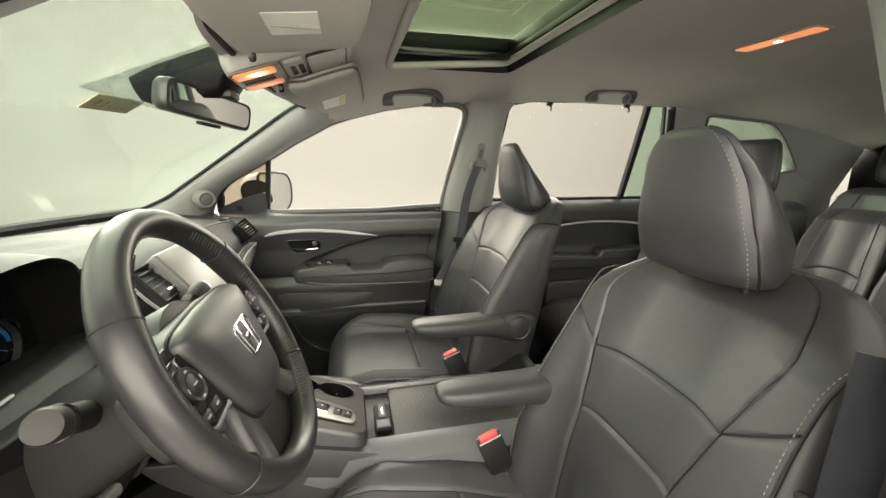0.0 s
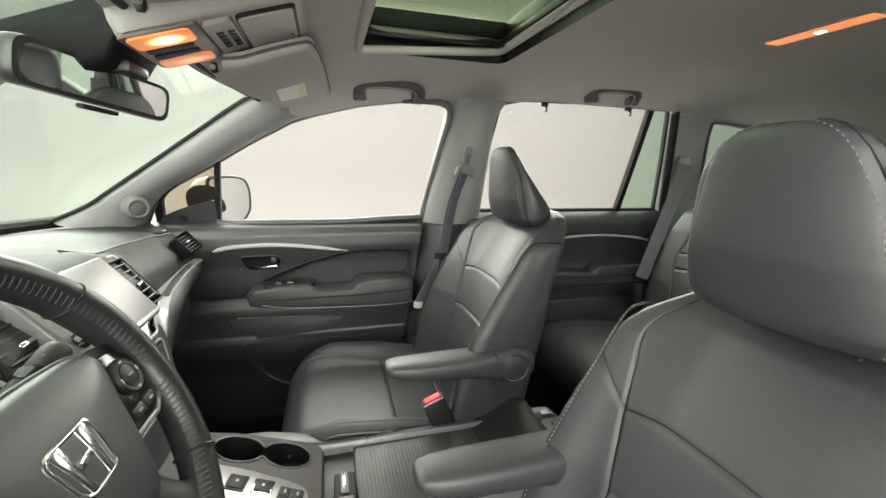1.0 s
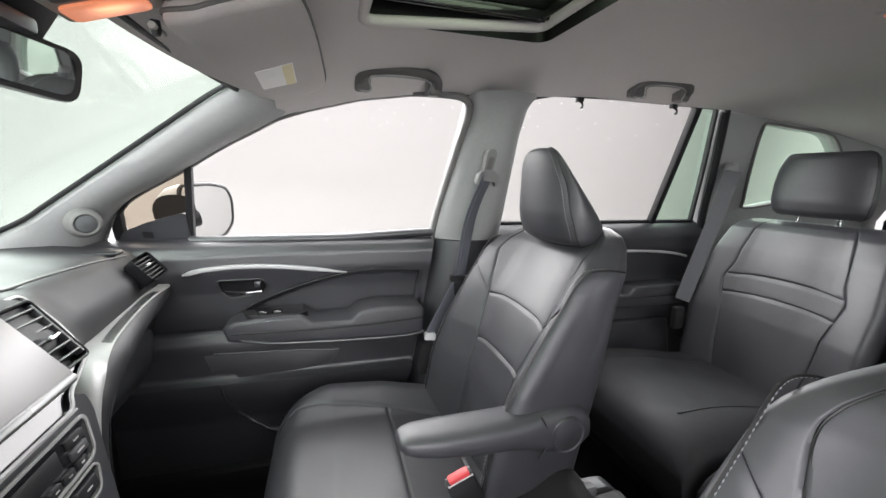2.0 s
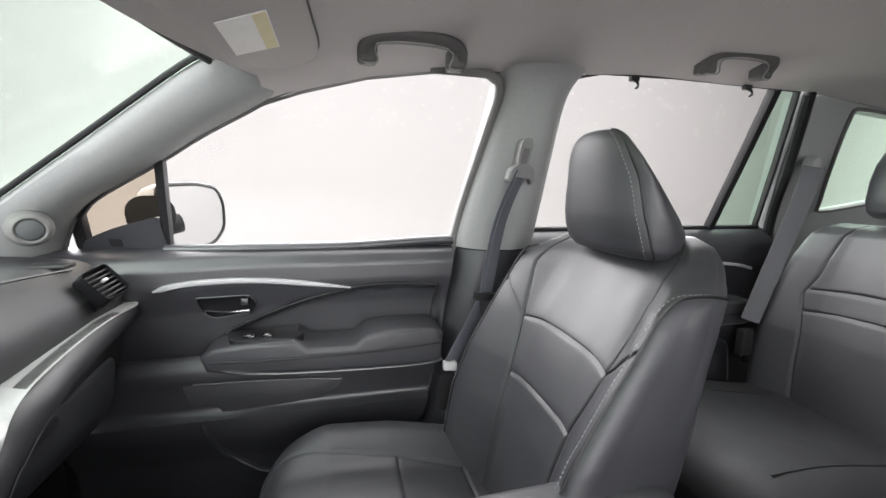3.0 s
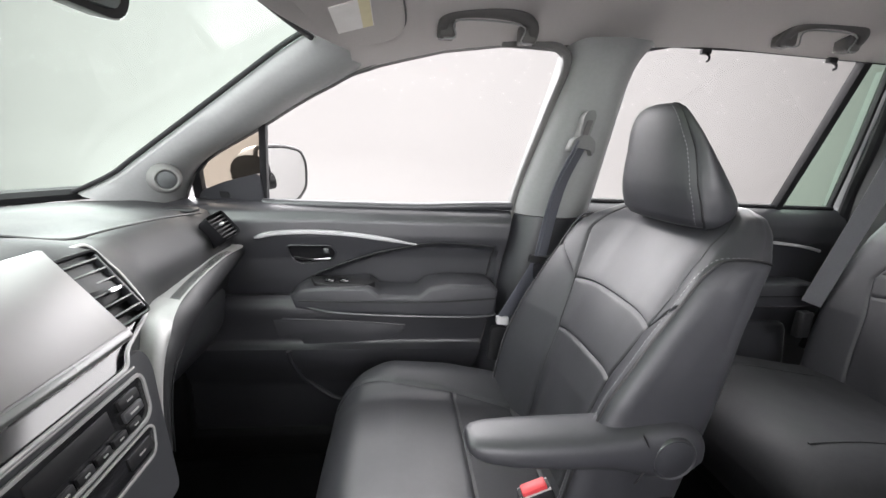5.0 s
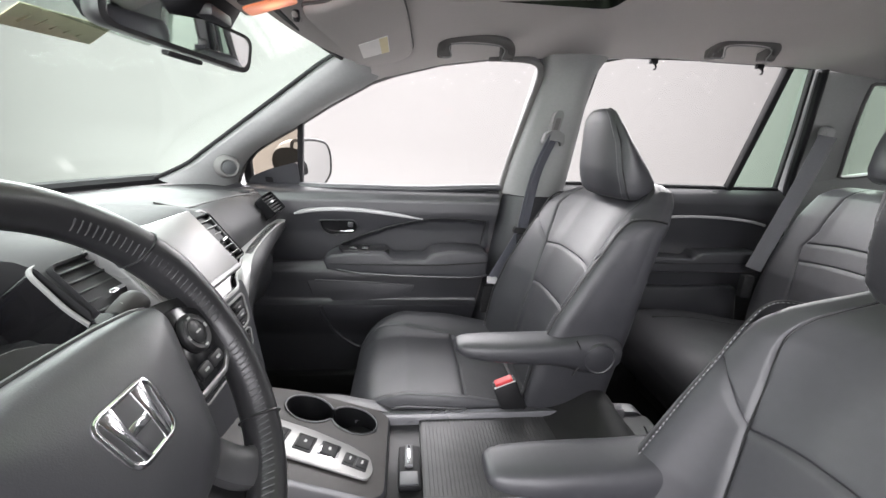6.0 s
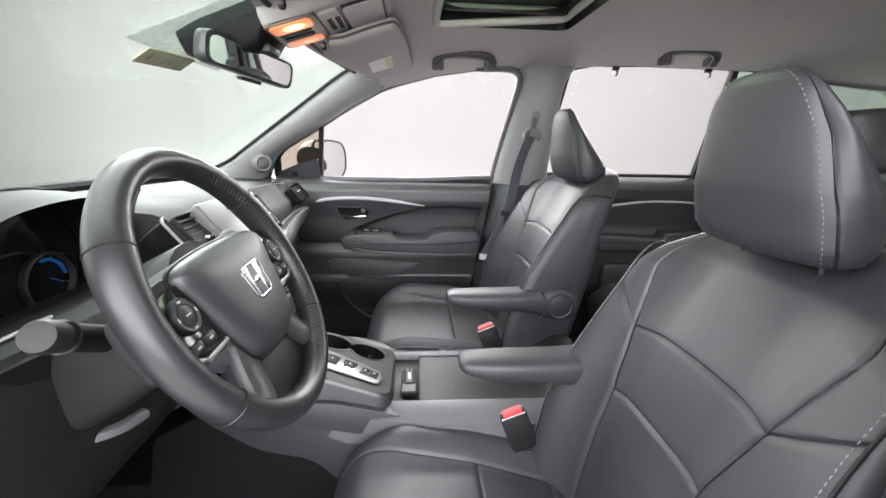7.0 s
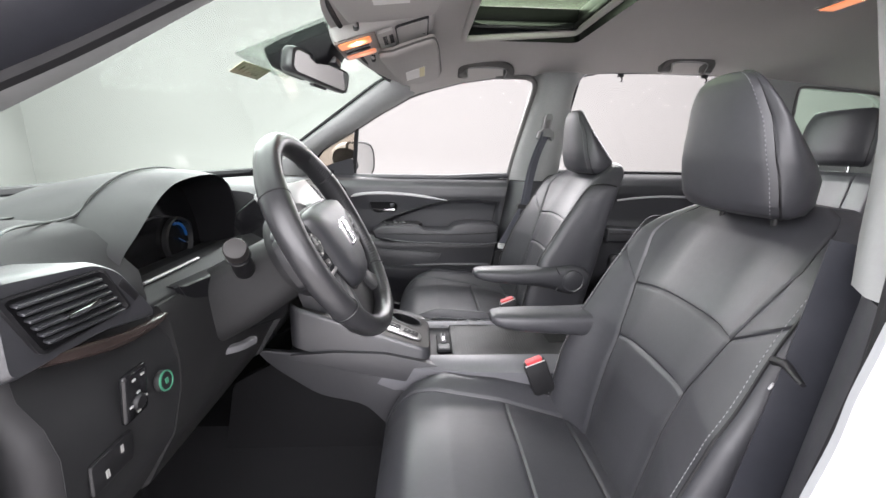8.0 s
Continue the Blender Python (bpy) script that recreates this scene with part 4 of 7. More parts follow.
def front_seat(name, yc, dz, inner, label, head_up=0.0, head_y=0.0, head_x=0.0, outer_k=1.0, inner_k=1.0):
    t = thing(name, label, "car seat", group="front seats", at=(0, yc, dz))
    T = dict(FRONT_SEAT)
    T["side"] = lambda s, z: lerp(1.0, inner_k if s * inner > 0 else lerp(outer_k, 1.0, sstep(0.97, 1.10, z)), sstep(0.5, 0.9, abs(s)))  # noqa: E731
    zs = span(0.62, 1.14, 138) + span(1.1435, 1.216, 22)
    i_hi, i_lo = min(range(len(zs)), key=lambda i: abs(zs[i] - 1.036)), min(range(len(zs)), key=lambda i: abs(zs[i] - 0.933))

    def lift(s, z):
        hi = (seam_hi(s) if abs(s) < side_seam(1.036) else seam_wing(s)) - zs[i_hi]
        lo = (seam_lo(s) if abs(s) < side_seam(0.935) else seam_lo(side_seam(0.935))) - zs[i_lo]
        up = 1.13 - zs[i_hi]
        k = (1 - min(1, abs(z - zs[i_hi]) / 0.046)) if z < zs[i_hi] else (1 - min(1, (z - zs[i_hi]) / up))
        return hi * k + lo * (1 - min(1, abs(z - zs[i_lo]) / 0.046))

    rows = back_rings(T, zs, side_seam, lift)

    def seams(p, s, r):
        if r != "f":
            return 0.0
        z, w = p[2], table(p[2], T["half"])
        a, c = abs(s), side_seam(p[2])
        d = seam_depth((a - c) * w)
        if a < c:
            d = max(d, seam_depth(z - seam_hi(s)), seam_depth(z - seam_lo(s), 0.0045))
        else:
            d = max(d, seam_depth(z - seam_wing(s), 0.005))
        # soft cushion crown between seams
        return d - 0.004 * (1 - min(1, a / c) ** 2) * (0.4 + 0.6 * math.sin((z - 0.62) * 12) ** 2)

    def classify(c, s, r, u, i):
        if r in ("f", "e"):
            if r == "f" and abs(u) < 0.66:
                return "upper_panel" if i >= i_hi else "middle_panel" if i >= i_lo else "lower_panel"
            up = i >= i_hi
            return ("shoulder_pad" if up else "bolster") + (":l" if s > 0 else ":r")
        if r == "s":
            return "side_panel" + (":l" if s > 0 else ":r")
        return "back_panel"

    part_mat = lambda g: LEATHER_PERF if g in ("middle_panel", "lower_panel") else LEATHER  # noqa: E731
    back = part("backrest", box(0.125, 0.150, -0.12, 0.12, 0.70, 1.02, 0.01), DARK, t)
    panels(rows, seams, classify, {"top": "back_panel", "bottom": "back_panel"}, part_mat, back)

    # edge seams with pale twin stitching
    def edge_point(z, sg, k=0.35):
        xf, bo, w, xb = (table(z, T[q]) for q in ("front", "bolster", "half", "back"))
        w2 = min(w * (0.92 + 0.08 * math.sin(k * math.pi / 2)) + 0.0012, 0.217)
        return Vector((xf - bo * sstep(0.28, 0.98, w2 / w) + 0.034 * (1 - math.cos(k * math.pi / 2)) * (1 if w2 < 0.216 else 0.2) - 0.0010, sg * w2 * T["side"](sg, z), z))

    for sg in (-1, 1):
        path = [edge_point(z, sg, 0.10 + 0.25 * sstep(1.0, 1.12, z)) for z in span(0.66, 1.130, 64)]
        w = table(1.14, T["half"]) * T["side"](sg, 1.14)
        turn = smooth_path([path[-1], (0.122, sg * (w - 0.003), 1.1545), (0.150, sg * (w + 0.002), 1.160), (0.180, sg * (w + 0.001), 1.157), (0.196, sg * (w - 0.002), 1.153)], 8)
        path = path + turn[1:]
        part("edge_seam", tube(path, 0.0022, 6), DARK, back)
        on = []
        for i in range(6, len(rows) - 6, 2):
            k = min(range(124), key=lambda q: abs(rows[i][q][3] - sg * 0.66))
            on.append(Vector(rows[i][k][0]) + Vector((0.0030, 0, 0)))
        part("seam", tube(on, 0.0014, 5), DARK, back)
        part("stitching", stitches([p + Vector((-0.0048, -sg * 0.005, 0.001)) for p in path], length=0.0056, gap=0.0016, r=0.0008), THREAD, back, "pale grey stitching")
    # cushion
    cushion(t, inner)
    # head restraint
    H = head_restraint(t, 0.0, head_up - 0.002, FRONT_HEAD)
    # folding armrest on the inner side
    armrest(t, inner, -0.8 * dz)
    # sewn tag low on the outer shoulder of the driver's seat
    if outer_k > 1:
        yo = -inner * 0.2385
        tag = part("side_tag", box(0.096, 0.132, *sorted((yo, yo - inner * 0.003)), 1.088, 1.132, 0.001), DARK, t, "dark sewn tag with pale print")
        for k in range(5):
            part("print_bar", box(0.104 + 0.003 * (k % 2), 0.126 - 0.004 * (k % 3), *sorted((yo - inner * 0.0028, yo - inner * 0.0038)), 1.095 + k * 0.0065, 1.0985 + k * 0.0065, 0), THREAD, tag)
    # buckle
    bk = Matrix.Translation((-0.097, inner * 0.192, 0.806 - 0.3 * dz)) @ Euler((0, radians(-22), 0)).to_matrix().to_4x4()
    b = part("buckle", lbox(bk @ pose(0, 0, -0.035), 0.052, 0.024, 0.085, 0.006), DARK, t)
    part("release_button", lbox(bk @ pose(0.0, 0, 0.008), 0.038, 0.018, 0.010, 0.003), RED, b, "red release button")
    part("button_line", lbox(bk @ pose(0.0, 0, 0.0045), 0.046, 0.0215, 0.0035, 0.001), WHITE_TRIM, b, "pale line under the button")
    part("buckle_stem", lbox(bk @ pose(0.012, 0, -0.12), 0.040, 0.012, 0.11, 0.004), DARK, b)
    # base and rails
    part("seat_base", box(-0.36, 0.10, -0.20, 0.20, 0.50, 0.64, 0.02), DARK, t)
    part("side_shield", _padded(rounded([(-0.36, 0.60), (-0.30, 0.665), (0.02, 0.665), (0.12, 0.72), (0.15, 0.70), (0.13, 0.58), (-0.30, 0.56)], 0.02), -inner * 0.268, -inner * 0.235, 0.008), PLASTIC, t, "black plastic side shield")
    part("side_shield", _padded(rounded([(-0.30, 0.62), (-0.10, 0.66), (0.06, 0.74), (0.14, 0.72), (0.13, 0.58), (-0.28, 0.57)], 0.02), inner * 0.262, inner * 0.235, 0.008), PLASTIC, t, "black plastic side shield")
    for y in (-0.19, 0.19):
        part("seat_rail", box(-0.38, 0.18, y - 0.02, y + 0.02, 0.44, 0.50, 0.004), DARK, t)
    H.location.x, H.location.y = head_x * SIZE, head_y * SIZE
    return t


def cushion(t, inner):
    rows = []
    keep = 0.38 if inner < 0 else 0.80

    def side(y):
        """The bolster beside the console is narrower than the outer one."""
        if y * inner < 0.15:
            return y
        return inner * (0.15 + (y * inner - 0.15) * keep)

    def sc(x):
        return table(x, [(-0.44, 0.80), (-0.38, 0.76), (-0.30, 0.665), (-0.15, 0.60), (0.06, 0.50)])

    xs = [-0.438, -0.436, -0.431, -0.424, -0.415, -0.404] + span(-0.39, 0.06, 100)
    for x in xs:
        g = min(1, max(0, (x + 0.438) / 0.075))
        rnd = math.sqrt(max(0, 1 - (1 - g) ** 2))
        w = table(x, [(-0.438, 0.215), (-0.40, 0.246), (-0.33, 0.262), (-0.15, 0.268), (0.06, 0.262)]) * (0.93 + 0.07 * rnd)
        top = 0.655 + (table(x, [(-0.438, 0.735), (-0.38, 0.742), (-0.30, 0.748), (-0.18, 0.738), (-0.05, 0.712), (0.06, 0.690)]) - 0.655) * rnd
        bot = 0.655 - 0.075 * rnd
        bo = 0.034 * sstep(-0.44, -0.30, x) * (1 - 0.3 * sstep(-0.05, 0.06, x))
        row, ns = [], 100

        def fz(s):
            return top + bo * sstep(0.48, 0.84, abs(s)) + 0.006 * (1 - min(1, abs(s) / 0.55) ** 2)

        for k in range(ns):
            u = -1 + 2 * k / (ns - 1)
            c = sc(x)
            s = u / 0.66 * c if abs(u) <= 0.66 else math.copysign(c + (abs(u) - 0.66) / 0.34 * (0.90 - c), u)
            row.append(((x, side(s * w), fz(s)), s, "f", u))
        zt = fz(0.90)
        r = (zt - bot) * 0.42
        arc = []
        for k in range(1, 9):
            a = math.pi / 2 * k / 8
            arc.append((w * (0.90 + 0.10 * math.sin(a)), zt - r * (1 - math.cos(a)), "e"))
        for k in range(1, 8):
            arc.append((w * (1 - 0.06 * k / 7), lerp(zt - r, bot, k / 7), "s"))
        for y, z, q in arc:
            row.append(((x, side(y), z), 1.0, q, 2.0))
        for k in range(1, 12):
            row.append(((x, side(w * 0.94 * (1 - 2 * k / 12)), bot), 0.0, "b", 0.0))
        for y, z, q in reversed(arc):
            row.append(((x, side(-y), z), -1.0, q, -2.0))
        rows.append(row)
    i_x = min(range(len(xs)), key=lambda i: abs(xs[i] + 0.168))

    def seams(p, s, r):
        if r != "f":
            return 0.0
        x = p[0]
        d = seam_depth((abs(s) - sc(x)) * 0.26)
        if abs(s) < sc(x):
            d = max(d, seam_depth(x - xs[i_x]), seam_depth(x + 0.035, 0.004))
        return d

    def classify(c, s, r, u, i):
        if r == "f" and abs(u) < 0.66:
            return "front_panel" if i < i_x else "seat_panel"
        if r in ("f", "e"):
            return "bolster" + (":l" if s > 0 else ":r")
        return "side_panel" + (":l" if s > 0 else ":r") if r == "s" else "under_panel"

    core = part("cushion", box(-0.36, 0.0, -0.18, 0.18, 0.60, 0.66, 0.02), DARK, t)
    panels(rows, seams, classify, {"top": "under_panel", "bottom": "front_panel"}, lambda g: LEATHER_PERF if g == "seat_panel" else LEATHER, core, axis=2)
    for sg in (-1, 1):
        path = []
        for row in rows[2:]:
            p = row[100 + 3][0] if sg > 0 else row[-4][0]
            path.append(Vector(p) + Vector((0, sg * 0.001, 0.001)))
        part("piping", tube(path, 0.0030, 6), LEATHER, core)
        part("stitching", stitches([p + Vector((0, -sg * 0.006, 0.0035)) for p in path], r=0.0007), THREAD, core, "pale grey stitching")
        line = [Vector((r[0][0][0], side(sg * (sc(r[0][0][0]) * 0.262 + 0.005)), 0)) for r in rows[6:]]
        line = [Vector((p.x, p.y, _cush_z(rows[i + 6], p.y) + 0.0008)) for i, p in enumerate(line)]
        part("stitching", stitches(line, r=0.0009), STITCH_DARK, core, "dark stitching")


def _cush_z(row, y):
    return min(((abs(p[0][1] - y), p[0][2]) for p in row if p[2] == "f"))[1]


FRONT_HEAD = [  # z, front x, back x, face half width, widest half width
    (1.182, 0.142, 0.200, 0.086, 0.087), (1.187, 0.126, 0.218, 0.098, 0.102), (1.198, 0.116, 0.228, 0.104, 0.111), (1.222, 0.108, 0.228, 0.104, 0.116),
    (1.245, 0.103, 0.210, 0.100, 0.116), (1.275, 0.101, 0.184, 0.094, 0.110), (1.305, 0.100, 0.158, 0.086, 0.101), (1.328, 0.100, 0.143, 0.077, 0.090),
    (1.346, 0.101, 0.134, 0.068, 0.076), (1.358, 0.103, 0.130, 0.058, 0.064), (1.366, 0.106, 0.129, 0.047, 0.051), (1.370, 0.109, 0.125, 0.036, 0.039), (1.372, 0.112, 0.121, 0.024, 0.026)]
REAR_HEAD = [
    (1.215, 0.03, 0.075, 0.095, 0.085), (1.219, 0.015, 0.09, 0.112, 0.10), (1.232, 0.004, 0.098, 0.122, 0.11), (1.26, 0.0, 0.1, 0.127, 0.112),
    (1.31, 0.004, 0.095, 0.127, 0.11), (1.355, 0.010, 0.086, 0.122, 0.105), (1.385, 0.018, 0.078, 0.114, 0.098), (1.398, 0.026, 0.07, 0.105, 0.09), (1.403, 0.037, 0.06, 0.09, 0.078)]


def head_restraint(t, dx, dz, prof):
    H = part("head_restraint", box(0.130 + dx if prof is FRONT_HEAD else 0.04 + dx, 0.150 + dx if prof is FRONT_HEAD else 0.06 + dx, -0.04, 0.04, prof[1][0] + dz + 0.01, prof[5][0] + dz, 0.004), DARK, t)
    zs = [k for k in prof]
    dense = []
    for a, b in zip(zs, zs[1:]):
        for k in range(4):
            dense.append(tuple(lerp(p, q, k / 4) for p, q in zip(a, b)))
    dense.append(zs[-1])
    front, side = [], []
    nf, nsd = 30, 18
    fr, sl, sr = [], [], []
    seam_l, seam_r = [], []
    for z, xf, xb, wf, wb in dense:
        z += dz * (1 - 0.55 * sstep(1.235, 1.176, z)) if prof is FRONT_HEAD else dz
        row = []
        for k in range(nf + 1):
            s = -1 + 2 * k / nf
            x = xf + dx + 0.20 * wf * abs(s) ** 3 * min(1, (xb - xf) / 0.06) - 0.004 * (1 - s * s) + 0.003 * max(0, (abs(s) - 0.93) / 0.07)
            row.append((x, s * wf, z))
        fr.append(row)
        for sg, acc, seam in ((1, sl, seam_l), (-1, sr, seam_r)):
            a = Vector(row[-1] if sg > 0 else row[0])
            xs, xe = a.x, max(xb + dx, a.x + 0.006)
            run = [(xs, wf, 0), (lerp(xs, xe, 0.30), max(wb, wf + 0.002), 0), (lerp(xs, xe, 0.72), wb * 0.84, 0), (lerp(xs, xe, 0.96), wb * 0.45, 0), (xe, 0, 0)]
            side_row = [(p.x, sg * p.y, z) for p in smooth_path(run, 6)]
            side_row[0] = (xs + 0.0015, sg * (wf - 0.0008), z)
            acc.append(side_row)
            seam.append(a)

    def grid(rows):
        n = len(rows[0])
        return [p for r in rows for p in r], [(i * n + k, i * n + k + 1, (i + 1) * n + k + 1, (i + 1) * n + k) for i in range(len(rows) - 1) for k in range(n - 1)]

    def capped(rows):
        v, f = grid(rows)
        return v, f

    part("face_panel", capped(fr), LEATHER, H)
    part("side_panel", capped(sl), LEATHER, H)
    part("side_panel", capped(sr), LEATHER, H)
    for i, nm in ((0, "bottom_panel"), (-1, "top_panel")):
        ring = fr[i] + sl[i][1:] + list(reversed(sr[i]))[1:-1]
        part(nm, (ring, [tuple(range(len(ring)))]), LEATHER, H)
    for seam, sg in ((seam_l, 1), (seam_r, -1)):
        part("seam", tube([p + Vector((0.003, -sg * 0.0005, 0)) for p in seam], 0.0022, 6), DARK, H)
        part("stitching", stitches([p + Vector((-0.0072, -sg * 0.0065, 0)) for p in seam], r=0.0008), THREAD if prof is FRONT_HEAD else STITCH_DARK, H, "pale grey stitching")
    for y in (-0.055, 0.055):
        x = (0.185 if prof is FRONT_HEAD else 0.05) + dx
        part("post", cyl(pose(x, y, prof[0][0] + dz - 0.05), 0.006, 0.006, 0.07, 12), CHROME if prof is REAR_HEAD else DARK, H, "chrome post" if prof is REAR_HEAD else "dark post")
    return H


STITCH_DARK = mat("dark_thread", (0.045, 0.045, 0.048), 0.7, vary=0.1, grain=300)


def armrest(t, inner, up):
    """Padded folding armrest with a rounded nose, a deep hinge end and a sewn edge."""
    yc = inner * 0.194
    prof = [(-0.206, 0.900, 0.006, 0.024), (-0.203, 0.900, 0.018, 0.040), (-0.195, 0.899, 0.027, 0.052), (-0.178, 0.897, 0.035, 0.062), (-0.14, 0.894, 0.043, 0.070), (-0.08, 0.892, 0.049, 0.073), (-0.02, 0.891, 0.054, 0.073), (0.02, 0.889, 0.066, 0.072), (0.05, 0.886, 0.084, 0.071), (0.085, 0.885, 0.092, 0.070), (0.112, 0.885, 0.078, 0.066), (0.128, 0.885, 0.052, 0.058), (0.135, 0.885, 0.02, 0.040)]
    dense = []
    for a, b in zip(prof, prof[1:]):
        dense += [tuple(lerp(p, q, k / 3) for p, q in zip(a, b)) for k in range(3)]
    dense.append(prof[-1])
    rings, edge = [], []
    for x, zc, h, w in dense:
        zc += up
        rings.append([(x, yc + inner * p, zc + q) for p, q in ring2(w * 1.08, h, 28, 2.9)])
        edge.append(Vector((x, yc + inner * w * 0.478, zc + h * 0.20)))
    a = part("folding_armrest", loft(rings), LEATHER, t, "padded folding armrest")
    y0 = inner * 0.2295
    part("pivot_cover", lathe(pose(0.080, y0, 0.884 + up, -90 if inner > 0 else 90), [(0.033, -0.012), (0.033, 0.0005), (0.031, 0.003), (0.028, 0.0015), (0.026, 0.0025), (0, 0.0035)], 32), PLASTIC, a, "round plastic pivot cover")
    run = [p for p in edge if -0.20 < p.x < 0.035]
    part("seam", tube([p + Vector((0, inner * 0.0004, 0)) for p in run], 0.0016, 6), DARK, a)
    part("stitching", stitches([p + Vector((0, -inner * 0.0006, 0.0050)) for p in run[2:]], r=0.0006), STITCH_DARK, a, "dark stitching")
    hinge = [Vector((0.028 + 0.016 * math.sin(math.pi * k / 8), y0 + inner * 0.0002, 0.925 + up - 0.078 * k / 8)) for k in range(9)]
    part("hinge_line", tube(hinge, 0.0014, 6), DARK, a)


front_seat("car_seat", -0.376, -0.042, 1, "black leather driver seat with pale stitching and folded-down armrest", 0.036, 0.004, -0.004, 1.06, 0.87)
front_seat("car_seat", 0.318, 0.0, -1, "black leather passenger seat with pale stitching and folded-down armrest", 0.002, -0.006, 0.010, 1.0, 0.87)

REAR_SEAT = {
    "front": [(0.66, -0.045), (0.75, -0.03), (0.9, 0.0), (1.0, 0.03), (1.1, 0.058), (1.165, 0.078), (1.185, 0.095), (1.195, 0.118)],
    "back": [(0.66, 0.10), (1.0, 0.15), (1.165, 0.185), (1.185, 0.178), (1.195, 0.16)],
    "half": [(0.66, 0.235), (0.8, 0.25), (1.0, 0.25), (1.1, 0.238), (1.165, 0.222), (1.185, 0.205), (1.195, 0.18)],
    "bolster": [(0.66, 0.03), (0.9, 0.036), (1.1, 0.024), (1.165, 0.01), (1.195, 0.0)],
}


def rear_seat(name, x0, yc, dz, label, group, half=1.0, head=True):
    t = thing(name, label, "car seat", group=group, at=(x0, yc, dz))
    T = dict(REAR_SEAT)
    T["half"] = [(z, w * half) for z, w in T["half"]]
    def hi(s):
        return 1.015 + 0.012 * (1 - (s / 0.6) ** 2)

    def lo(s):
        return 0.955 + 0.012 * (1 - (s / 0.6) ** 2)

    def sd(z):
        return table(z, [(0.66, 0.5), (0.9, 0.58), (1.0, 0.68), (1.05, 0.62), (1.2, 0.60)])

    zs = span(0.66, 1.15, 90) + span(1.155, 1.195, 9)
    i_hi, i_lo = min(range(len(zs)), key=lambda i: abs(zs[i] - 1.015)), min(range(len(zs)), key=lambda i: abs(zs[i] - 0.955))

    def lift(s, z):
        e = min(1, abs(s) / 0.6)
        return (hi(e * 0.6) - zs[i_hi]) * (1 - min(1, abs(z - zs[i_hi]) / 0.03)) + (lo(e * 0.6) - zs[i_lo]) * (1 - min(1, abs(z - zs[i_lo]) / 0.03))

    rows = back_rings(T, zs, sd, lift)

    def seams(p, s, r):
        if r != "f":
            return 0.0
        d = seam_depth((abs(s) - sd(p[2])) * 0.24)
        if abs(s) < sd(p[2]):
            d = max(d, seam_depth(p[2] - hi(s)), seam_depth(p[2] - lo(s)))
        return d

    def classify(c, s, r, u, i):
        if r == "f" and abs(u) < 0.66:
            return "upper_panel" if i >= i_hi else "middle_panel" if i >= i_lo else "lower_panel"
        if r in ("f", "e"):
            return "bolster" + (":l" if s > 0 else ":r")
        return "back_panel"

    b = part("backrest", box(0.065, 0.085, -0.08, 0.08, 0.72, 1.05, 0.01), DARK, t)
    panels(rows, seams, classify, {"top": "back_panel", "bottom": "back_panel"}, lambda g: LEATHER_PERF if "middle" in g or "lower" in g else LEATHER, b)
    # cushion
    rings = []
    for x in [-0.555, -0.55, -0.54, -0.52, -0.49, -0.44] + span(-0.38, -0.02, 10):
        g = min(1, (x + 0.555) / 0.10)
        r = math.sqrt(max(0, 1 - (1 - g) ** 2))
        z1, z0, w = 0.68 + (0.085 - 0.05 * sstep(-0.4, 0, x)) * r, 0.68 - 0.14 * r, 0.262 * half
        rings.append([(x, y * (0.97 + 0.03 * r), lerp(z0, z1, k)) for y, k in [(-w, 0), (-w * 1.0, 0.6), (-w * 0.96, 0.85), (-w * 0.85, 0.98), (-w * 0.6, 1.0), (-w * 0.3, 0.98), (0, 0.97), (w * 0.3, 0.98), (w * 0.6, 1.0), (w * 0.85, 0.98), (w * 0.96, 0.85), (w, 0.6), (w, 0)]])
    # shade between the seats is painted in by the darker leather
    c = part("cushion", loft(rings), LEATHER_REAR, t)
    for y in (-0.15, 0.15):
        part("seam", tube([(x, y * half, 0.765 - 0.05 * sstep(-0.4, 0, x)) for x in span(-0.47, -0.05, 12)], 0.002, 6), DARK, c)
    part("seat_base", box(-0.46, 0.05, -0.2 * half, 0.2 * half, 0.42, 0.60, 0.02), DARK, t)
    if head:
        head_restraint(t, 0.085, 0.0, REAR_HEAD)
    return t


rear_seat("rear_car_seat", 0.965, 0.395, 0.0, "black leather second row seat with head restraint", "second row seats")
rear_seat("rear_car_seat", 0.965, -0.365, 0.0, "black leather second row seat with head restraint", "second row seats")
rear_seat("rear_middle_car_seat", 0.985, 0.005, -0.01, "narrow black leather middle seat of the second row", "second row seats", 0.45, False)
rear_seat("rear_car_seat", 1.80, 0.36, 0.02, "dark third row seat behind the second row", "third row seats")
rear_seat("rear_car_seat", 1.80, -0.36, 0.02, "dark third row seat behind the second row", "third row seats")


# ---- dashboard ----
GREY_RAIL = mat("dark_grey_rail", (0.11, 0.11, 0.115), 0.4, vary=0.08, grain=100)
PALE_SILVER = mat("pale_satin_silver", (0.25, 0.246, 0.242), 0.40, metal=0.6, vary=0.04, grain=200)
SWEEP_METAL = mat("satin_sweep_metal", (0.30, 0.297, 0.292), 0.48, metal=0.2, vary=0.05, grain=200)
ROLL_BLACK = mat("black_padded_roll", (0.014, 0.014, 0.0152), 0.52, vary=0.08, grain=120, bump=0.15, bump_scale=900, spec=0.32)
VENT_SLAT = mat("dark_vent_slat", (0.020, 0.020, 0.021), 0.42, vary=0.1, spec=0.5)
BEZEL = mat("grey_display_bezel", (0.12, 0.12, 0.12), 0.25, vary=0.04)


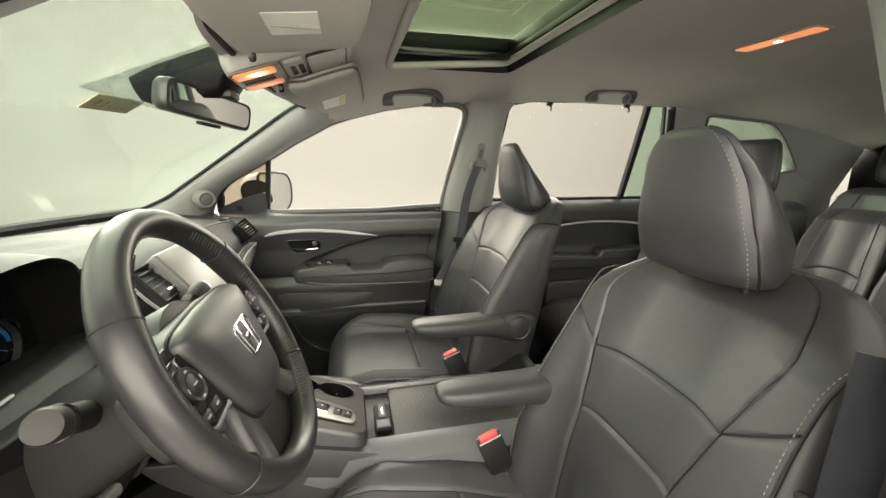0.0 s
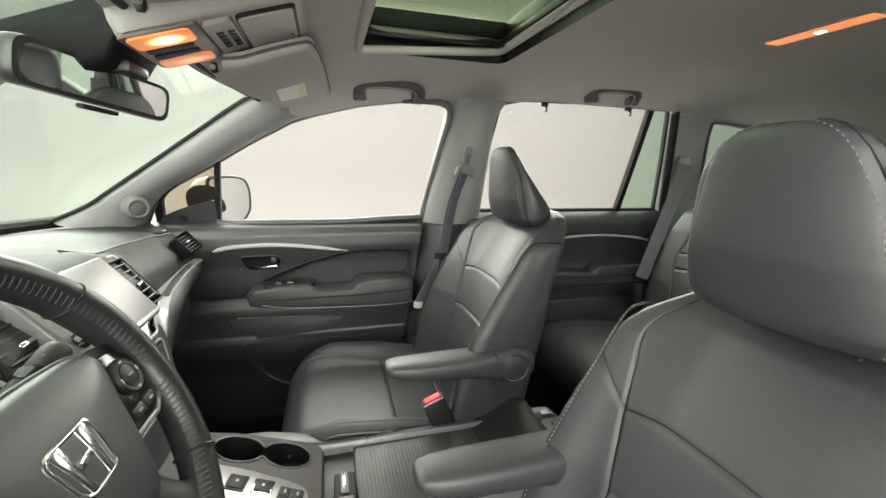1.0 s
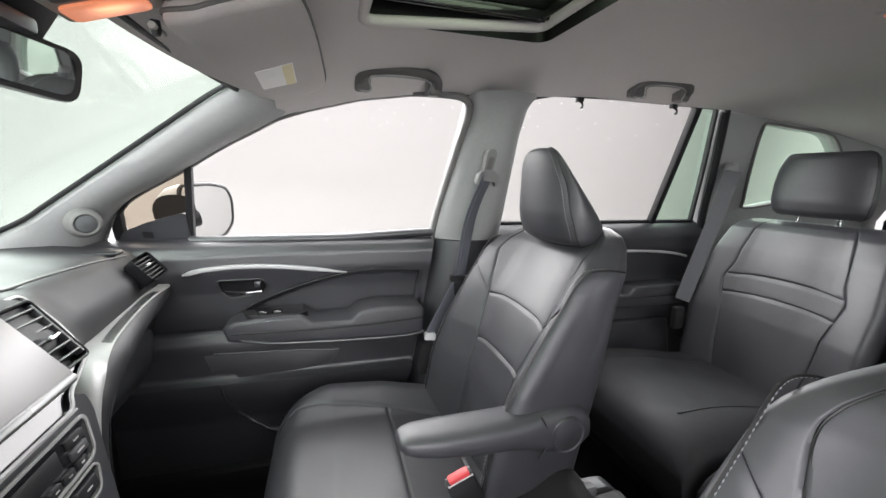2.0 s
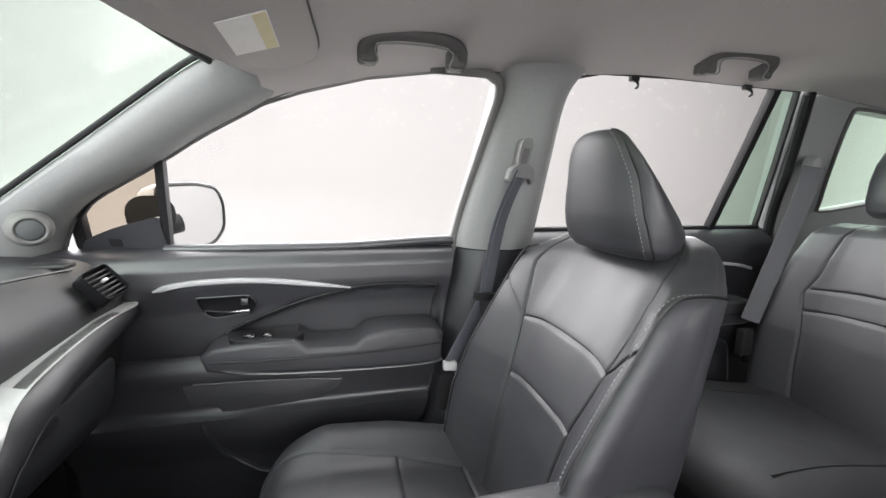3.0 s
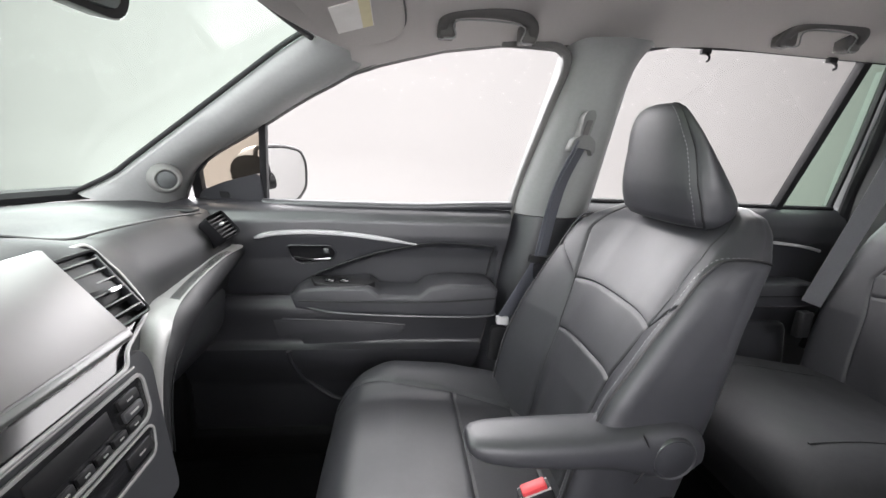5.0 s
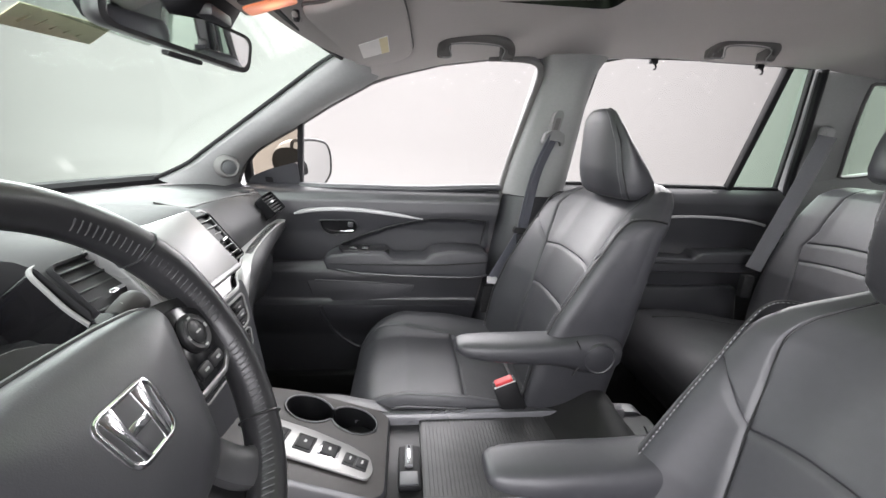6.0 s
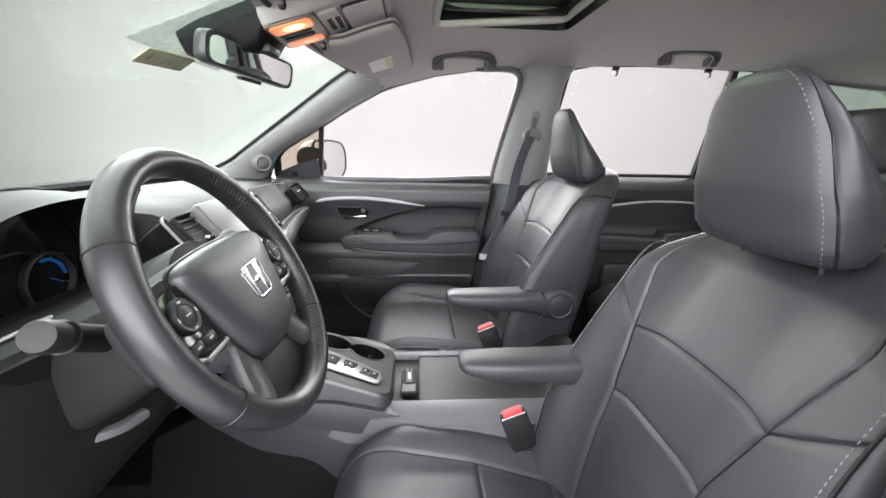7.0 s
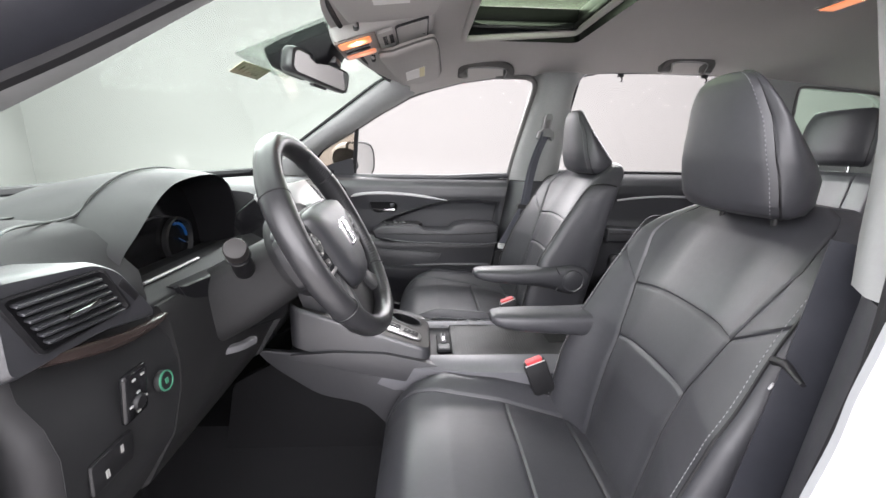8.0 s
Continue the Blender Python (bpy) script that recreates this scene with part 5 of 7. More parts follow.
def prismat(m, poly, h):
    bm = prism(poly, "z", 0, h, min(0.0015, h * 0.3), 2)
    bmesh.ops.transform(bm, matrix=m, verts=bm.verts)
    return bm


def dash_profile(y):
    """Section (x, z) of the dashboard, from the windscreen base over the top and down the face."""
    mid = 1 - sstep(0.12, 0.24, abs(y))
    drv = sstep(-0.16, -0.26, y)
    end = sstep(0.45, 0.62, abs(y))
    top = 1.142 + 0.022 * mid - 0.012 * end * (1 - drv) + 0.016 * drv - 0.004 * end * drv
    pas = sstep(0.15, 0.33, y)
    xt = -0.672 - 0.02 * mid - 0.035 * drv - 0.062 * pas - 0.012 * end * (1 - drv) - 0.045 * end * drv
    base = 1.125 + 0.01 * end
    xw = -1.30 + 0.30 * (abs(y) / 0.7) ** 2.2
    face = -0.638 - 0.050 * pas - 0.010 * end * (1 - drv) - 0.045 * drv
    low = -0.642 - 0.015 * drv - 0.054 * pas - 0.010 * end * (1 - drv)
    return [(xw, 0.90), (xw, base - 0.03), (xw + 0.03, base), (lerp(xw, xt, 0.5), lerp(base, top, 0.6) + 0.008), (lerp(xw, xt, 0.8), top + 0.004), (xt - 0.05, top + 0.003), (xt - 0.02, top), (xt, top - 0.008), (xt + 0.012, top - 0.022),
            (face - 0.004, top - 0.055), (face, 1.065), (face + 0.002, 1.04), (lerp(face, low, 0.7), 1.015), (low, 0.985), (low - 0.002, 0.95), (low - 0.02, 0.88), (low - 0.07, 0.80), (low - 0.18, 0.74), (xw + 0.1, 0.72), (xw, 0.8)]


def dashboard():
    t = thing("dashboard", "black soft-touch dashboard with vents, display and silver trim", "dashboard")

    def body(ys):
        return loft([[(x, y, z) for x, z in dash_profile(y)] for y in ys])

    part("dash_body", body(span(-0.17, 0.655, 46)), DASH, t)
    # driver's side body, split round the instrument bay
    part("dash_body", body(span(-0.705, -0.535, 10)), DASH, t)
    end = dash_profile(-0.705)
    part("end_cover", loft([[(lerp(-0.9, x, k), y, lerp(0.95, z, k)) for x, z in end] for y, k in ((-0.704, 1.0), (-0.712, 0.985), (-0.718, 0.95), (-0.720, 0.90))]), RUBBER, t, "dark rounded end cover")
    part("end_seal", tube(smooth_path([(-0.76, -0.715, 1.13), (-0.715, -0.735, 1.05), (-0.712, -0.745, 0.95), (-0.715, -0.75, 0.8), (-0.70, -0.75, 0.62)], 6), 0.024, 12), RUBBER, t, "black rubber door seal")
    rings = []
    for y in span(-0.535, -0.17, 18):
        low = [(-0.672, 1.056), (-0.660, 1.035), (-0.655, 0.985), (-0.657, 0.95), (-0.675, 0.88), (-0.72, 0.80), (-0.82, 0.74), (-1.2, 0.72), (-1.2, 0.95), (-0.84, 1.05), (-0.72, 1.064)]
        rings.append([(x, y, z) for x, z in low])
    part("knee_panel", loft(rings), BIN_BLACK, t)
    part("dash_top_pad", sheet(lambda y, k: (lerp(-1.28 + 0.28 * (abs(y) / 0.7) ** 2.2, -0.86, k), y, 1.135 + 0.02 * k), span(-0.56, -0.15, 14), span(0, 1, 6), push=(0, 0, -0.02)), DASH, t)
    instrument_bay(t)
    # top pad seam, defroster slot
    part("pad_seam", tube(smooth_path([(-0.742, 0.14, 1.168), (-0.734, 0.22, 1.1465), (-0.728, 0.30, 1.1455), (-0.718, 0.39, 1.1445), (-0.705, 0.46, 1.142), (-0.70, 0.52, 1.137)], 5), 0.0022, 6), DARK, t)
    part("side_demister", box(-0.80, -0.735, 0.565, 0.60, 1.128, 1.1365, 0.003), DARK, t)
    # passenger end vent
    vent(t, (-0.678, 0.564, 1.102), (0.72, -0.32, 0.62), 0.056, 0.062, 6, along=(0.012, 0.045, 0.010))
    # silver sweep across the passenger face, curving down beside the centre stack, and the padded roll under it
    edge_hi = [(-0.6860, 0.6765, 1.0379), (-0.6880, 0.5587, 1.0394), (-0.6880, 0.4630, 1.0365), (-0.6830, 0.3590, 1.0278), (-0.6750, 0.3093, 1.0275), (-0.6660, 0.2781, 1.0236), (-0.6540, 0.2474, 1.0181), (-0.6440, 0.2207, 1.0012), (-0.6360, 0.1942, 0.9720), (-0.6270, 0.1712, 0.9325), (-0.6180, 0.1530, 0.8803)]
    edge_lo = [(-0.6700, 0.6407, 1.0352), (-0.6640, 0.5449, 1.0423), (-0.6600, 0.4473, 1.0386), (-0.6530, 0.3492, 1.0297), (-0.6450, 0.2994, 1.0239), (-0.6400, 0.2705, 1.0122), (-0.6360, 0.2508, 0.9962), (-0.6320, 0.2258, 0.9787), (-0.6280, 0.2054, 0.9528), (-0.6210, 0.1841, 0.9143), (-0.6120, 0.1685, 0.8649)]
    crease = [(-0.7000, 0.7000, 1.000), (-0.6900, 0.6100, 0.988), (-0.6800, 0.5200, 0.982), (-0.6720, 0.4400, 0.975), (-0.6640, 0.3850, 0.968), (-0.6550, 0.3350, 0.959), (-0.6460, 0.2930, 0.949), (-0.6380, 0.2622, 0.9443), (-0.6320, 0.2351, 0.9284), (-0.6240, 0.2098, 0.8936), (-0.6150, 0.1891, 0.8453)]
    hi, lo, cr = (smooth_path(e, 6) for e in (edge_hi, edge_lo, crease))
    fwd = Vector((1, 0, 0))
    part("silver_sweep", loft([[p - fwd * 0.02, p + fwd * 0.001, p.lerp(q, 0.12) + fwd * 0.004, p.lerp(q, 0.5) + fwd * 0.007, p.lerp(q, 0.88) + fwd * 0.004, q + fwd * 0.001, q - fwd * 0.02] for p, q in zip(hi, lo)]), SWEEP_METAL, t, "satin silver sweep")
    rings = []
    for q, c in zip(lo, cr):
        w = (q - c).length
        rings.append([q - fwd * 0.02, q - fwd * 0.003, *[q.lerp(c, k) + fwd * (-0.003 + 0.22 * w * math.sin(math.pi * k) ** 0.8) for k in (0.12, 0.3, 0.5, 0.7, 0.88)], c - fwd * 0.003, c + Vector((-0.012, 0.004, -0.010)), c + Vector((-0.10, 0.02, -0.05))])
    part("lower_roll", loft(rings), ROLL_BLACK, t, "black padded roll under the silver sweep")
    part("roll_groove", tube([c + fwd * 0.0015 for c in cr], 0.0016, 6), POD_BLACK, t)
    # glovebox
    part("glovebox", prism(rounded([(-0.70, 0.945), (-0.71, 0.86), (-0.75, 0.79), (-0.82, 0.79), (-0.82, 0.945)], 0.02), "y", 0.26, 0.62, 0.006), PLASTIC, t)
    part("glovebox_latch", box(-0.712, -0.696, 0.36, 0.44, 0.905, 0.925, 0.004), DARK, t)
    centre_stack(t)
    # driver's outer vent, trim tongue, switches
    outer_vent(t)
    part("trim_tongue", sweep(smooth_path([(-0.676, -0.70, 1.070), (-0.664, -0.67, 1.064), (-0.658, -0.62, 1.053), (-0.656, -0.575, 1.050), (-0.660, -0.545, 1.050)], 6), ring2(0.010, 0.012, 10, 2.5), scale=lambda k: (1.0, 0.35 + 0.8 * math.sin(math.pi * (0.15 + 0.8 * k)))), WOOD, t, "dark brown trim tongue")
    m = pose(-0.652, -0.621, 0.994, 0, 6, 0)
    sp = part("switch_plate", lbox(m, 0.008, 0.036, 0.056, 0.005, 3), GLOSS, t)
    for k, (dy, dzz) in enumerate(((-0.006, 0.019), (0.007, 0.019), (0, 0.002), (-0.011, -0.009), (0.011, -0.009), (0, -0.020))):
        part("switch_mark", lbox(m @ pose(0.0046, dy, dzz), 0.001, 0.0045, 0.0022, 0), WHITE, sp)
    part("mirror_knob", cyl(m @ pose(0.003, 0, -0.009, 0, 90), 0.0085, 0.008, 0.005, 24, 0.001), DARK, sp)
    m = pose(-0.655, -0.577, 0.981, 0, 84)
    e = part("eco_button", cyl(m, 0.0125, 0.012, 0.008, 28, 0.002), DARK, t)
    part("ring", lathe(m, [(0.0120, 0.007), (0.0120, 0.0086), (0.0102, 0.0090), (0.0098, 0.0075)], 28), GREEN, e, "green lit ring")
    part("mark", lbox(m @ pose(0, 0, 0.0085), 0.006, 0.005, 0.001, 0), GREEN, e)
    lowp = part("fuse_cover", lbox(pose(-0.6585, -0.655, 0.940, 0, 4), 0.006, 0.055, 0.034, 0.003), DARK, t)
    for y, z in ((-0.666, 0.936), (-0.645, 0.947)):
        part("switch_mark", box(-0.6556, -0.6545, y - 0.0018, y + 0.0018, z - 0.004, z + 0.004, 0), WHITE, lowp)


def vent(parent, c, normal, w, h, n, along):
    """An air vent: frame, slats and a chrome slider."""
    z = Vector(normal).normalized()
    x = (Vector(along) - z * z.dot(Vector(along))).normalized()
    y = z.cross(x)
    if y.z < 0:
        x, y = -x, -y
    m = Matrix(((x.x, y.x, z.x, c[0]), (x.y, y.y, z.y, c[1]), (x.z, y.z, z.z, c[2]), (0, 0, 0, 1)))
    outer = rounded([(-w / 2, -h / 2), (w / 2, -h / 2), (w / 2, h / 2), (-w / 2, h / 2)], h * 0.16)
    inner = rounded([(-w / 2 * 0.95, -h / 2 * 0.91), (w / 2 * 0.95, -h / 2 * 0.91), (w / 2 * 0.95, h / 2 * 0.91), (-w / 2 * 0.95, h / 2 * 0.91)], h * 0.12)
    deep = [(a * 0.97, b * 0.97) for a, b in inner]
    rings = [[m @ Vector((a, b, d)) for a, b in o] for o, d in ((outer, -0.02), (outer, 0.004), ([(a * 0.985, b * 0.97) for a, b in outer], 0.007), (inner, 0.004), (deep, -0.04))]
    f = part("air_vent", loft(rings), POD_BLACK, parent, "black air vent")
    for k in range(n):
        yy = -h / 2 * 0.84 + h * 0.84 * (k + 0.5) / n
        part("slat", lbox(m @ pose(0, yy, -0.003, 14), w * 0.93, 0.0030, 0.010, 0.0012), DARK, f)
    # added black plate that stands for the shade deep behind the slats
    part("vent_depth", lbox(m @ pose(0, 0, -0.014), w * 0.95, h * 0.90, 0.004, 0), POD_BLACK, f)
    for q in (-0.25, 0.25):
        part("vane", lbox(m @ pose(q * w, 0, -0.02), 0.002, h * 0.8, 0.012, 0), DARK, f)
    part("slider", lbox(m @ pose(w * 0.03, -h / 2 * 0.84 + h * 0.84 * (n // 2 + 0.5) / n, 0.003), w * 0.20, 0.006, 0.008, 0.002), SILVER, f, "silver slider")
    return f


def instrument_bay(t):
    """Arched hood over the instrument panel."""
    o = smooth_path([(-0.560, 1.050, 0), (-0.556, 1.09, 0), (-0.545, 1.120, 0), (-0.508, 1.145, 0), (-0.457, 1.169, 0), (-0.40, 1.187, 0), (-0.35, 1.196, 0), (-0.29, 1.199, 0), (-0.245, 1.194, 0), (-0.212, 1.177, 0), (-0.193, 1.148, 0), (-0.175, 1.105, 0), (-0.166, 1.05, 0)], 5)
    c = Vector((-0.36, 1.09))

    def ring(x, k, dz=0.0):
        return [(x + 0.030 * sstep(-0.36, -0.56, p.x) - 0.020 * sstep(1.15, 1.04, p.y), c.x + (p.x - c.x) * k, c.y + (p.y - c.y) * k + dz) for p in o]

    rings = [ring(-1.02, 1.00, -0.045), ring(-0.94, 1.03, -0.018), ring(-0.86, 1.035, -0.002), ring(-0.80, 1.03, 0.004), ring(-0.765, 1.02, 0.004), ring(-0.740, 1.01, 0.002), ring(-0.728, 1.0, 0.0), ring(-0.722, 0.988, 0.0), ring(-0.724, 0.975, 0.0)]
    h = part("instrument_hood", loft(rings, closed=False), DASH, t, "arched black instrument hood")
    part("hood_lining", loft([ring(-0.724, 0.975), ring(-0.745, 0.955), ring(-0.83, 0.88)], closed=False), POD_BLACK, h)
    face = part("instrument_panel", loft([[(x, c.x + (p.x - c.x) * 0.88, c.y + (p.y - c.y) * 0.88) for p in o] for x in (-0.825, -0.80)]), GLOSS, t, "dark instrument panel")
    part("panel_frame", tube([(-0.798 + 0.05 * sstep(-0.40, -0.50, y), y, z) for y, z in rounded([(-0.50, 1.062), (-0.225, 1.045), (-0.215, 1.105), (-0.30, 1.128), (-0.475, 1.132)], 0.02)], 0.002, 6, True), DARK, face)
    m = pose(-0.799, -0.270, 1.080, 0, 90)
    part("gauge_ring", lathe(m, [(0.041, 0), (0.041, 0.008), (0.038, 0.010), (0.036, 0.002)], 40), VENT_SLAT, face, "dark gauge rim")
    pts = [m @ Vector((0.029 * math.cos(a), 0.029 * math.sin(a), 0.003)) for a in span(radians(95), radians(190), 18)]
    part("gauge_arc", tube(pts, 0.0024, 6), BLUE, face, "blue lit gauge arc")
    part("gauge_needle", lbox(m @ pose(0.004, 0.014, 0.003, 0, 0, 60), 0.022, 0.0012, 0.001, 0), BLUE, face, "blue lit needle")
    for a in span(radians(70), radians(290), 11):
        part("gauge_mark", lbox(m @ pose(0.033 * math.cos(a), 0.033 * math.sin(a), 0.002, 0, 0, math.degrees(a)), 0.004, 0.0008, 0.001, 0), GREY_RAIL, face)
    # highlight on the surround's bottom edge, drawn as a thin silver tube
    part("lower_glint", tube([(-0.700, y, 1.0765) for y in span(-0.512, -0.385, 8)], 0.0022, 6), SILVER, t, "silver lower edge")
    part("lower_ledge", prism([(-0.80, 1.05), (-0.702, 1.074), (-0.676, 1.060), (-0.676, 1.04), (-0.80, 1.03)], "y", -0.545, -0.175, 0.003), DASH, t)
    # long seam over the driver's side pad
    seam = [ring(-0.80, 1.032, 0.0065)[k] for k in range(10, 44)]
    part("pad_seam", tube(smooth_path([(-0.712, -0.695, 1.1600), (-0.735, -0.64, 1.1615), (-0.765, -0.585, 1.1615), *seam[6::4]], 3), 0.0018, 6), DARK, t)


def outer_vent(t):
    """Slanted air vent in a thick moulded surround at the driver's end of the dash."""
    m = Matrix(((0.10, 0.06, 1, -0.662), (1, 0, -0.10, -0.664), (0, 1, 0.06, 1.104), (0, 0, 0, 1)))
    slot = rounded([(-0.050, 0.025), (0.028, 0.024), (0.052, -0.018), (-0.028, -0.024)], 0.006)
    shell = rounded([(-0.060, 0.044), (0.030, 0.036), (0.056, 0.020), (0.096, -0.036), (0.098, -0.047), (0.030, -0.036), (-0.058, -0.042)], 0.012)
    c = Vector((0.0, 0.0))
    rings = [[m @ Vector((x, y, -0.07)) for x, y in shell], [m @ Vector((x, y, -0.008)) for x, y in shell], [m @ Vector((x * 0.97, y * 0.95, 0.0)) for x, y in shell], [m @ Vector((x * 0.93, y * 0.90, 0.003)) for x, y in shell]]
    part("vent_surround", loft(rings), PLASTIC, t, "thick moulded vent surround")
    v = part("air_vent", loft([[m @ Vector((x * k, y * k, d)) for x, y in slot] for k, d in ((1.16, 0.002), (1.16, 0.0065), (1.08, 0.0075), (1.03, 0.0045), (0.99, 0.0040))]), POD_BLACK, t, "black air vent")
    for k in range(6):
        y = 0.020 - 0.0076 * k
        a, b = lerp(-0.048, -0.029, k / 5), lerp(0.029, 0.050, k / 5)
        part("slat", lbox(m @ pose((a + b) / 2, y, 0.0060, 18, 0, -1), b - a - 0.003, 0.0028, 0.008, 0.001), PLASTIC, v)
    part("slider", sweep([m @ Vector((-0.012, -0.002, 0.011)), m @ Vector((0.002, 0.0, 0.014)), m @ Vector((0.016, 0.001, 0.011))], ring2(0.009, 0.006, 10, 2.5)), CHROME, v, "silver slider")
    part("flange_notch", lbox(m @ pose(0.062, -0.004, 0.002, 0, 0, -52), 0.030, 0.008, 0.004, 0.0015), DARK, t)


def centre_stack(t):
    """Floating display between two vents on a leaning fascia, with the climate panel below."""
    # local x across the car, y up the fascia, z out of it
    m = Matrix(((0, -0.6335, 0.7737, -0.655), (1, 0, 0, 0), (0, 0.7737, 0.6335, 1.10), (0, 0, 0, 1)))
    fascia = rounded([(-0.176, 0.062), (0.196, 0.059), (0.199, 0.008), (0.191, -0.036), (0.178, -0.052), (0.150, -0.061), (0.110, -0.074), (0.093, -0.090), (-0.073, -0.090), (-0.090, -0.074), (-0.130, -0.061), (-0.158, -0.052), (-0.171, -0.036), (-0.179, 0.008)], 0.012)
    c = Vector((0.010, -0.012))
    s = part("centre_fascia", loft([[m @ Vector((c.x + (x - c.x) * k, c.y + (y - c.y) * k, d)) for x, y in fascia] for d, k in ((-0.07, 1.0), (-0.004, 1.0), (0.003, 0.99), (0.003, 0.97), (-0.003, 0.95))]), GLOSS, t)
    part("fascia_rim", sweep([m @ Vector((x, y, 0.002)) for x, y in fascia], ring2(0.0045, 0.005, 10, 3), up=tuple(m.col[2][:3]), closed=True), SWEEP_METAL, s, "thin silver outline")
    d = part("display", lbox(m @ pose(-0.003, -0.004, 0.014), 0.216, 0.126, 0.030, 0.005, 3), BEZEL, s, "centre display, grey and unlit")
    # the booth's reflection is painted on by the glass's pale colour
    part("display_glass", lbox(m @ pose(-0.003, 0.000, 0.0295), 0.208, 0.112, 0.002, 0.0008), SCREEN, d)
    part("display_chin", lbox(m @ pose(-0.003, -0.0615, 0.0295), 0.208, 0.006, 0.0018, 0.0005), BEZEL, d)
    part("volume_knob", cyl(m @ pose(-0.0924, -0.0315, 0.030), 0.0115, 0.0100, 0.015, 28, 0.002), GLOSS, d)
    vent_up(s, m @ pose(0.150, -0.002, 0.001), 0.066, 0.100, 6)
    vent_up(s, m @ pose(-0.128, 0.008, 0.001), 0.074, 0.094, 6)
    # climate stack below, steeper than the fascia
    mc = Matrix(((0, -0.2216, 0.9751, -0.606), (1, 0, 0, 0), (0, 0.9751, 0.2216, 1.006), (0, 0, 0, 1)))
    stack = rounded([(-0.125, 0.026), (0.147, 0.026), (0.154, 0.0), (0.140, -0.06), (0.120, -0.16), (-0.100, -0.16), (-0.120, -0.06), (-0.134, 0.0)], 0.012)
    cs = part("climate_block", loft([[mc @ Vector((0.01 + (x - 0.01) * k, (y + 0.06) * k - 0.06, dd)) for x, y in stack] for dd, k in ((-0.05, 1.0), (-0.006, 1.0), (0.0, 0.98), (0.0, 0.95))]), PLASTIC, t)
    face = rounded([(-0.098, 0.003), (0.118, 0.003), (0.123, -0.005), (0.117, -0.042), (0.106, -0.050), (-0.086, -0.050), (-0.097, -0.042), (-0.103, -0.005)], 0.007)
    cpl = part("climate_panel", prismat(mc @ pose(0, 0, -0.001), face, 0.004), GLOSS, cs)
    part("panel_rim", sweep([mc @ Vector((x, y, 0.003)) for x, y in face], ring2(0.005, 0.004, 8, 3), up=tuple(mc.col[2][:3]), closed=True), SWEEP_METAL, cpl, "silver outline")
    part("panel_line", tube([mc @ Vector((x, 0.012, 0.001)) for x in (-0.10, 0.12)], 0.0016, 6), SWEEP_METAL, cs, "silver line")
    part("climate_screen", lbox(mc @ pose(0.010, -0.018, 0.003), 0.100, 0.024, 0.002, 0.0008), DARK, cpl)
    for k in range(-3, 4):
        b = part("climate_button", lbox(mc @ pose(0.010 + k * 0.025, -0.041, 0.004), 0.021, 0.010, 0.005, 0.0016), DARK, cpl)
        part("mark", lbox(mc @ pose(0.010 + k * 0.025, -0.041, 0.0068), 0.006, 0.0016, 0.0008, 0), WHITE, cpl)
    low = rounded([(-0.085, -0.058), (0.105, -0.058), (0.112, -0.064), (0.104, -0.086), (0.096, -0.092), (-0.076, -0.092), (-0.084, -0.086), (-0.092, -0.064)], 0.006)
    lp = part("lower_panel", prismat(mc @ pose(0, 0, -0.001), low, 0.003), GLOSS, cs)
    part("panel_rim", sweep([mc @ Vector((x, y, 0.002)) for x, y in low], ring2(0.0034, 0.003, 8, 3), up=tuple(mc.col[2][:3]), closed=True), SWEEP_METAL, lp, "silver outline")
    for sg in (-1, 1):
        part("climate_button", lbox(mc @ pose(0.010 + sg * 0.080, -0.012, 0.004), 0.032, 0.012, 0.005, 0.0016), DARK, cpl)
        part("climate_button", lbox(mc @ pose(0.010 + sg * 0.080, -0.027, 0.004), 0.032, 0.012, 0.005, 0.0016), PLASTIC, cpl)
        part("mark", lbox(mc @ pose(0.010 + sg * 0.080, -0.012, 0.0068), 0.010, 0.0018, 0.0008, 0), WHITE, cpl)
        part("mark", lbox(mc @ pose(0.010 + sg * 0.080, -0.027, 0.0068), 0.014, 0.0022, 0.0008, 0), WHITE, cpl)
        part("lower_button", lbox(mc @ pose(0.010 + sg * 0.070, -0.075, 0.002), 0.040, 0.016, 0.004, 0.0016), DARK, lp)
        part("mark", lbox(mc @ pose(0.010 + sg * 0.070, -0.075, 0.0045), 0.010, 0.0018, 0.0008, 0), WHITE, lp)


def vent_up(parent, m, w, h, n):
    """An upright vent: framed well, slats on edge, a side cheek and a slider."""
    outer = rounded([(-w / 2, h / 2), (w / 2, h / 2), (w / 2 - 0.008, -h / 2), (-w / 2 - 0.004, -h / 2)], 0.008)
    rings = [[m @ Vector((a * k, b * k, d)) for a, b in outer] for k, d in ((1, -0.006), (1, 0.012), (0.98, 0.0135), (0.93, 0.012), (0.91, -0.003))]
    f = part("air_vent", loft(rings), POD_BLACK, parent, "black air vent")
    for k in range(n):
        part("slat", lbox(m @ pose(-0.002, -h * 0.43 + h * 0.86 * (k + 0.5) / n, 0.0062, -10), w * 0.88, 0.0026, 0.0120, 0.0010), VENT_SLAT, f)
    part("side_cheek", lbox(m @ pose(w * 0.44 - 0.004, 0, 0.006, 0, 0, -4), 0.004, h * 0.84, 0.012, 0.0015), PLASTIC, f)
    part("slider", lbox(m @ pose(0.004, -h * 0.43 + h * 0.86 * 2.5 / n, 0.0125), w * 0.34, 0.006, 0.007, 0.002), CHROME, f, "chrome slider")


dashboard()


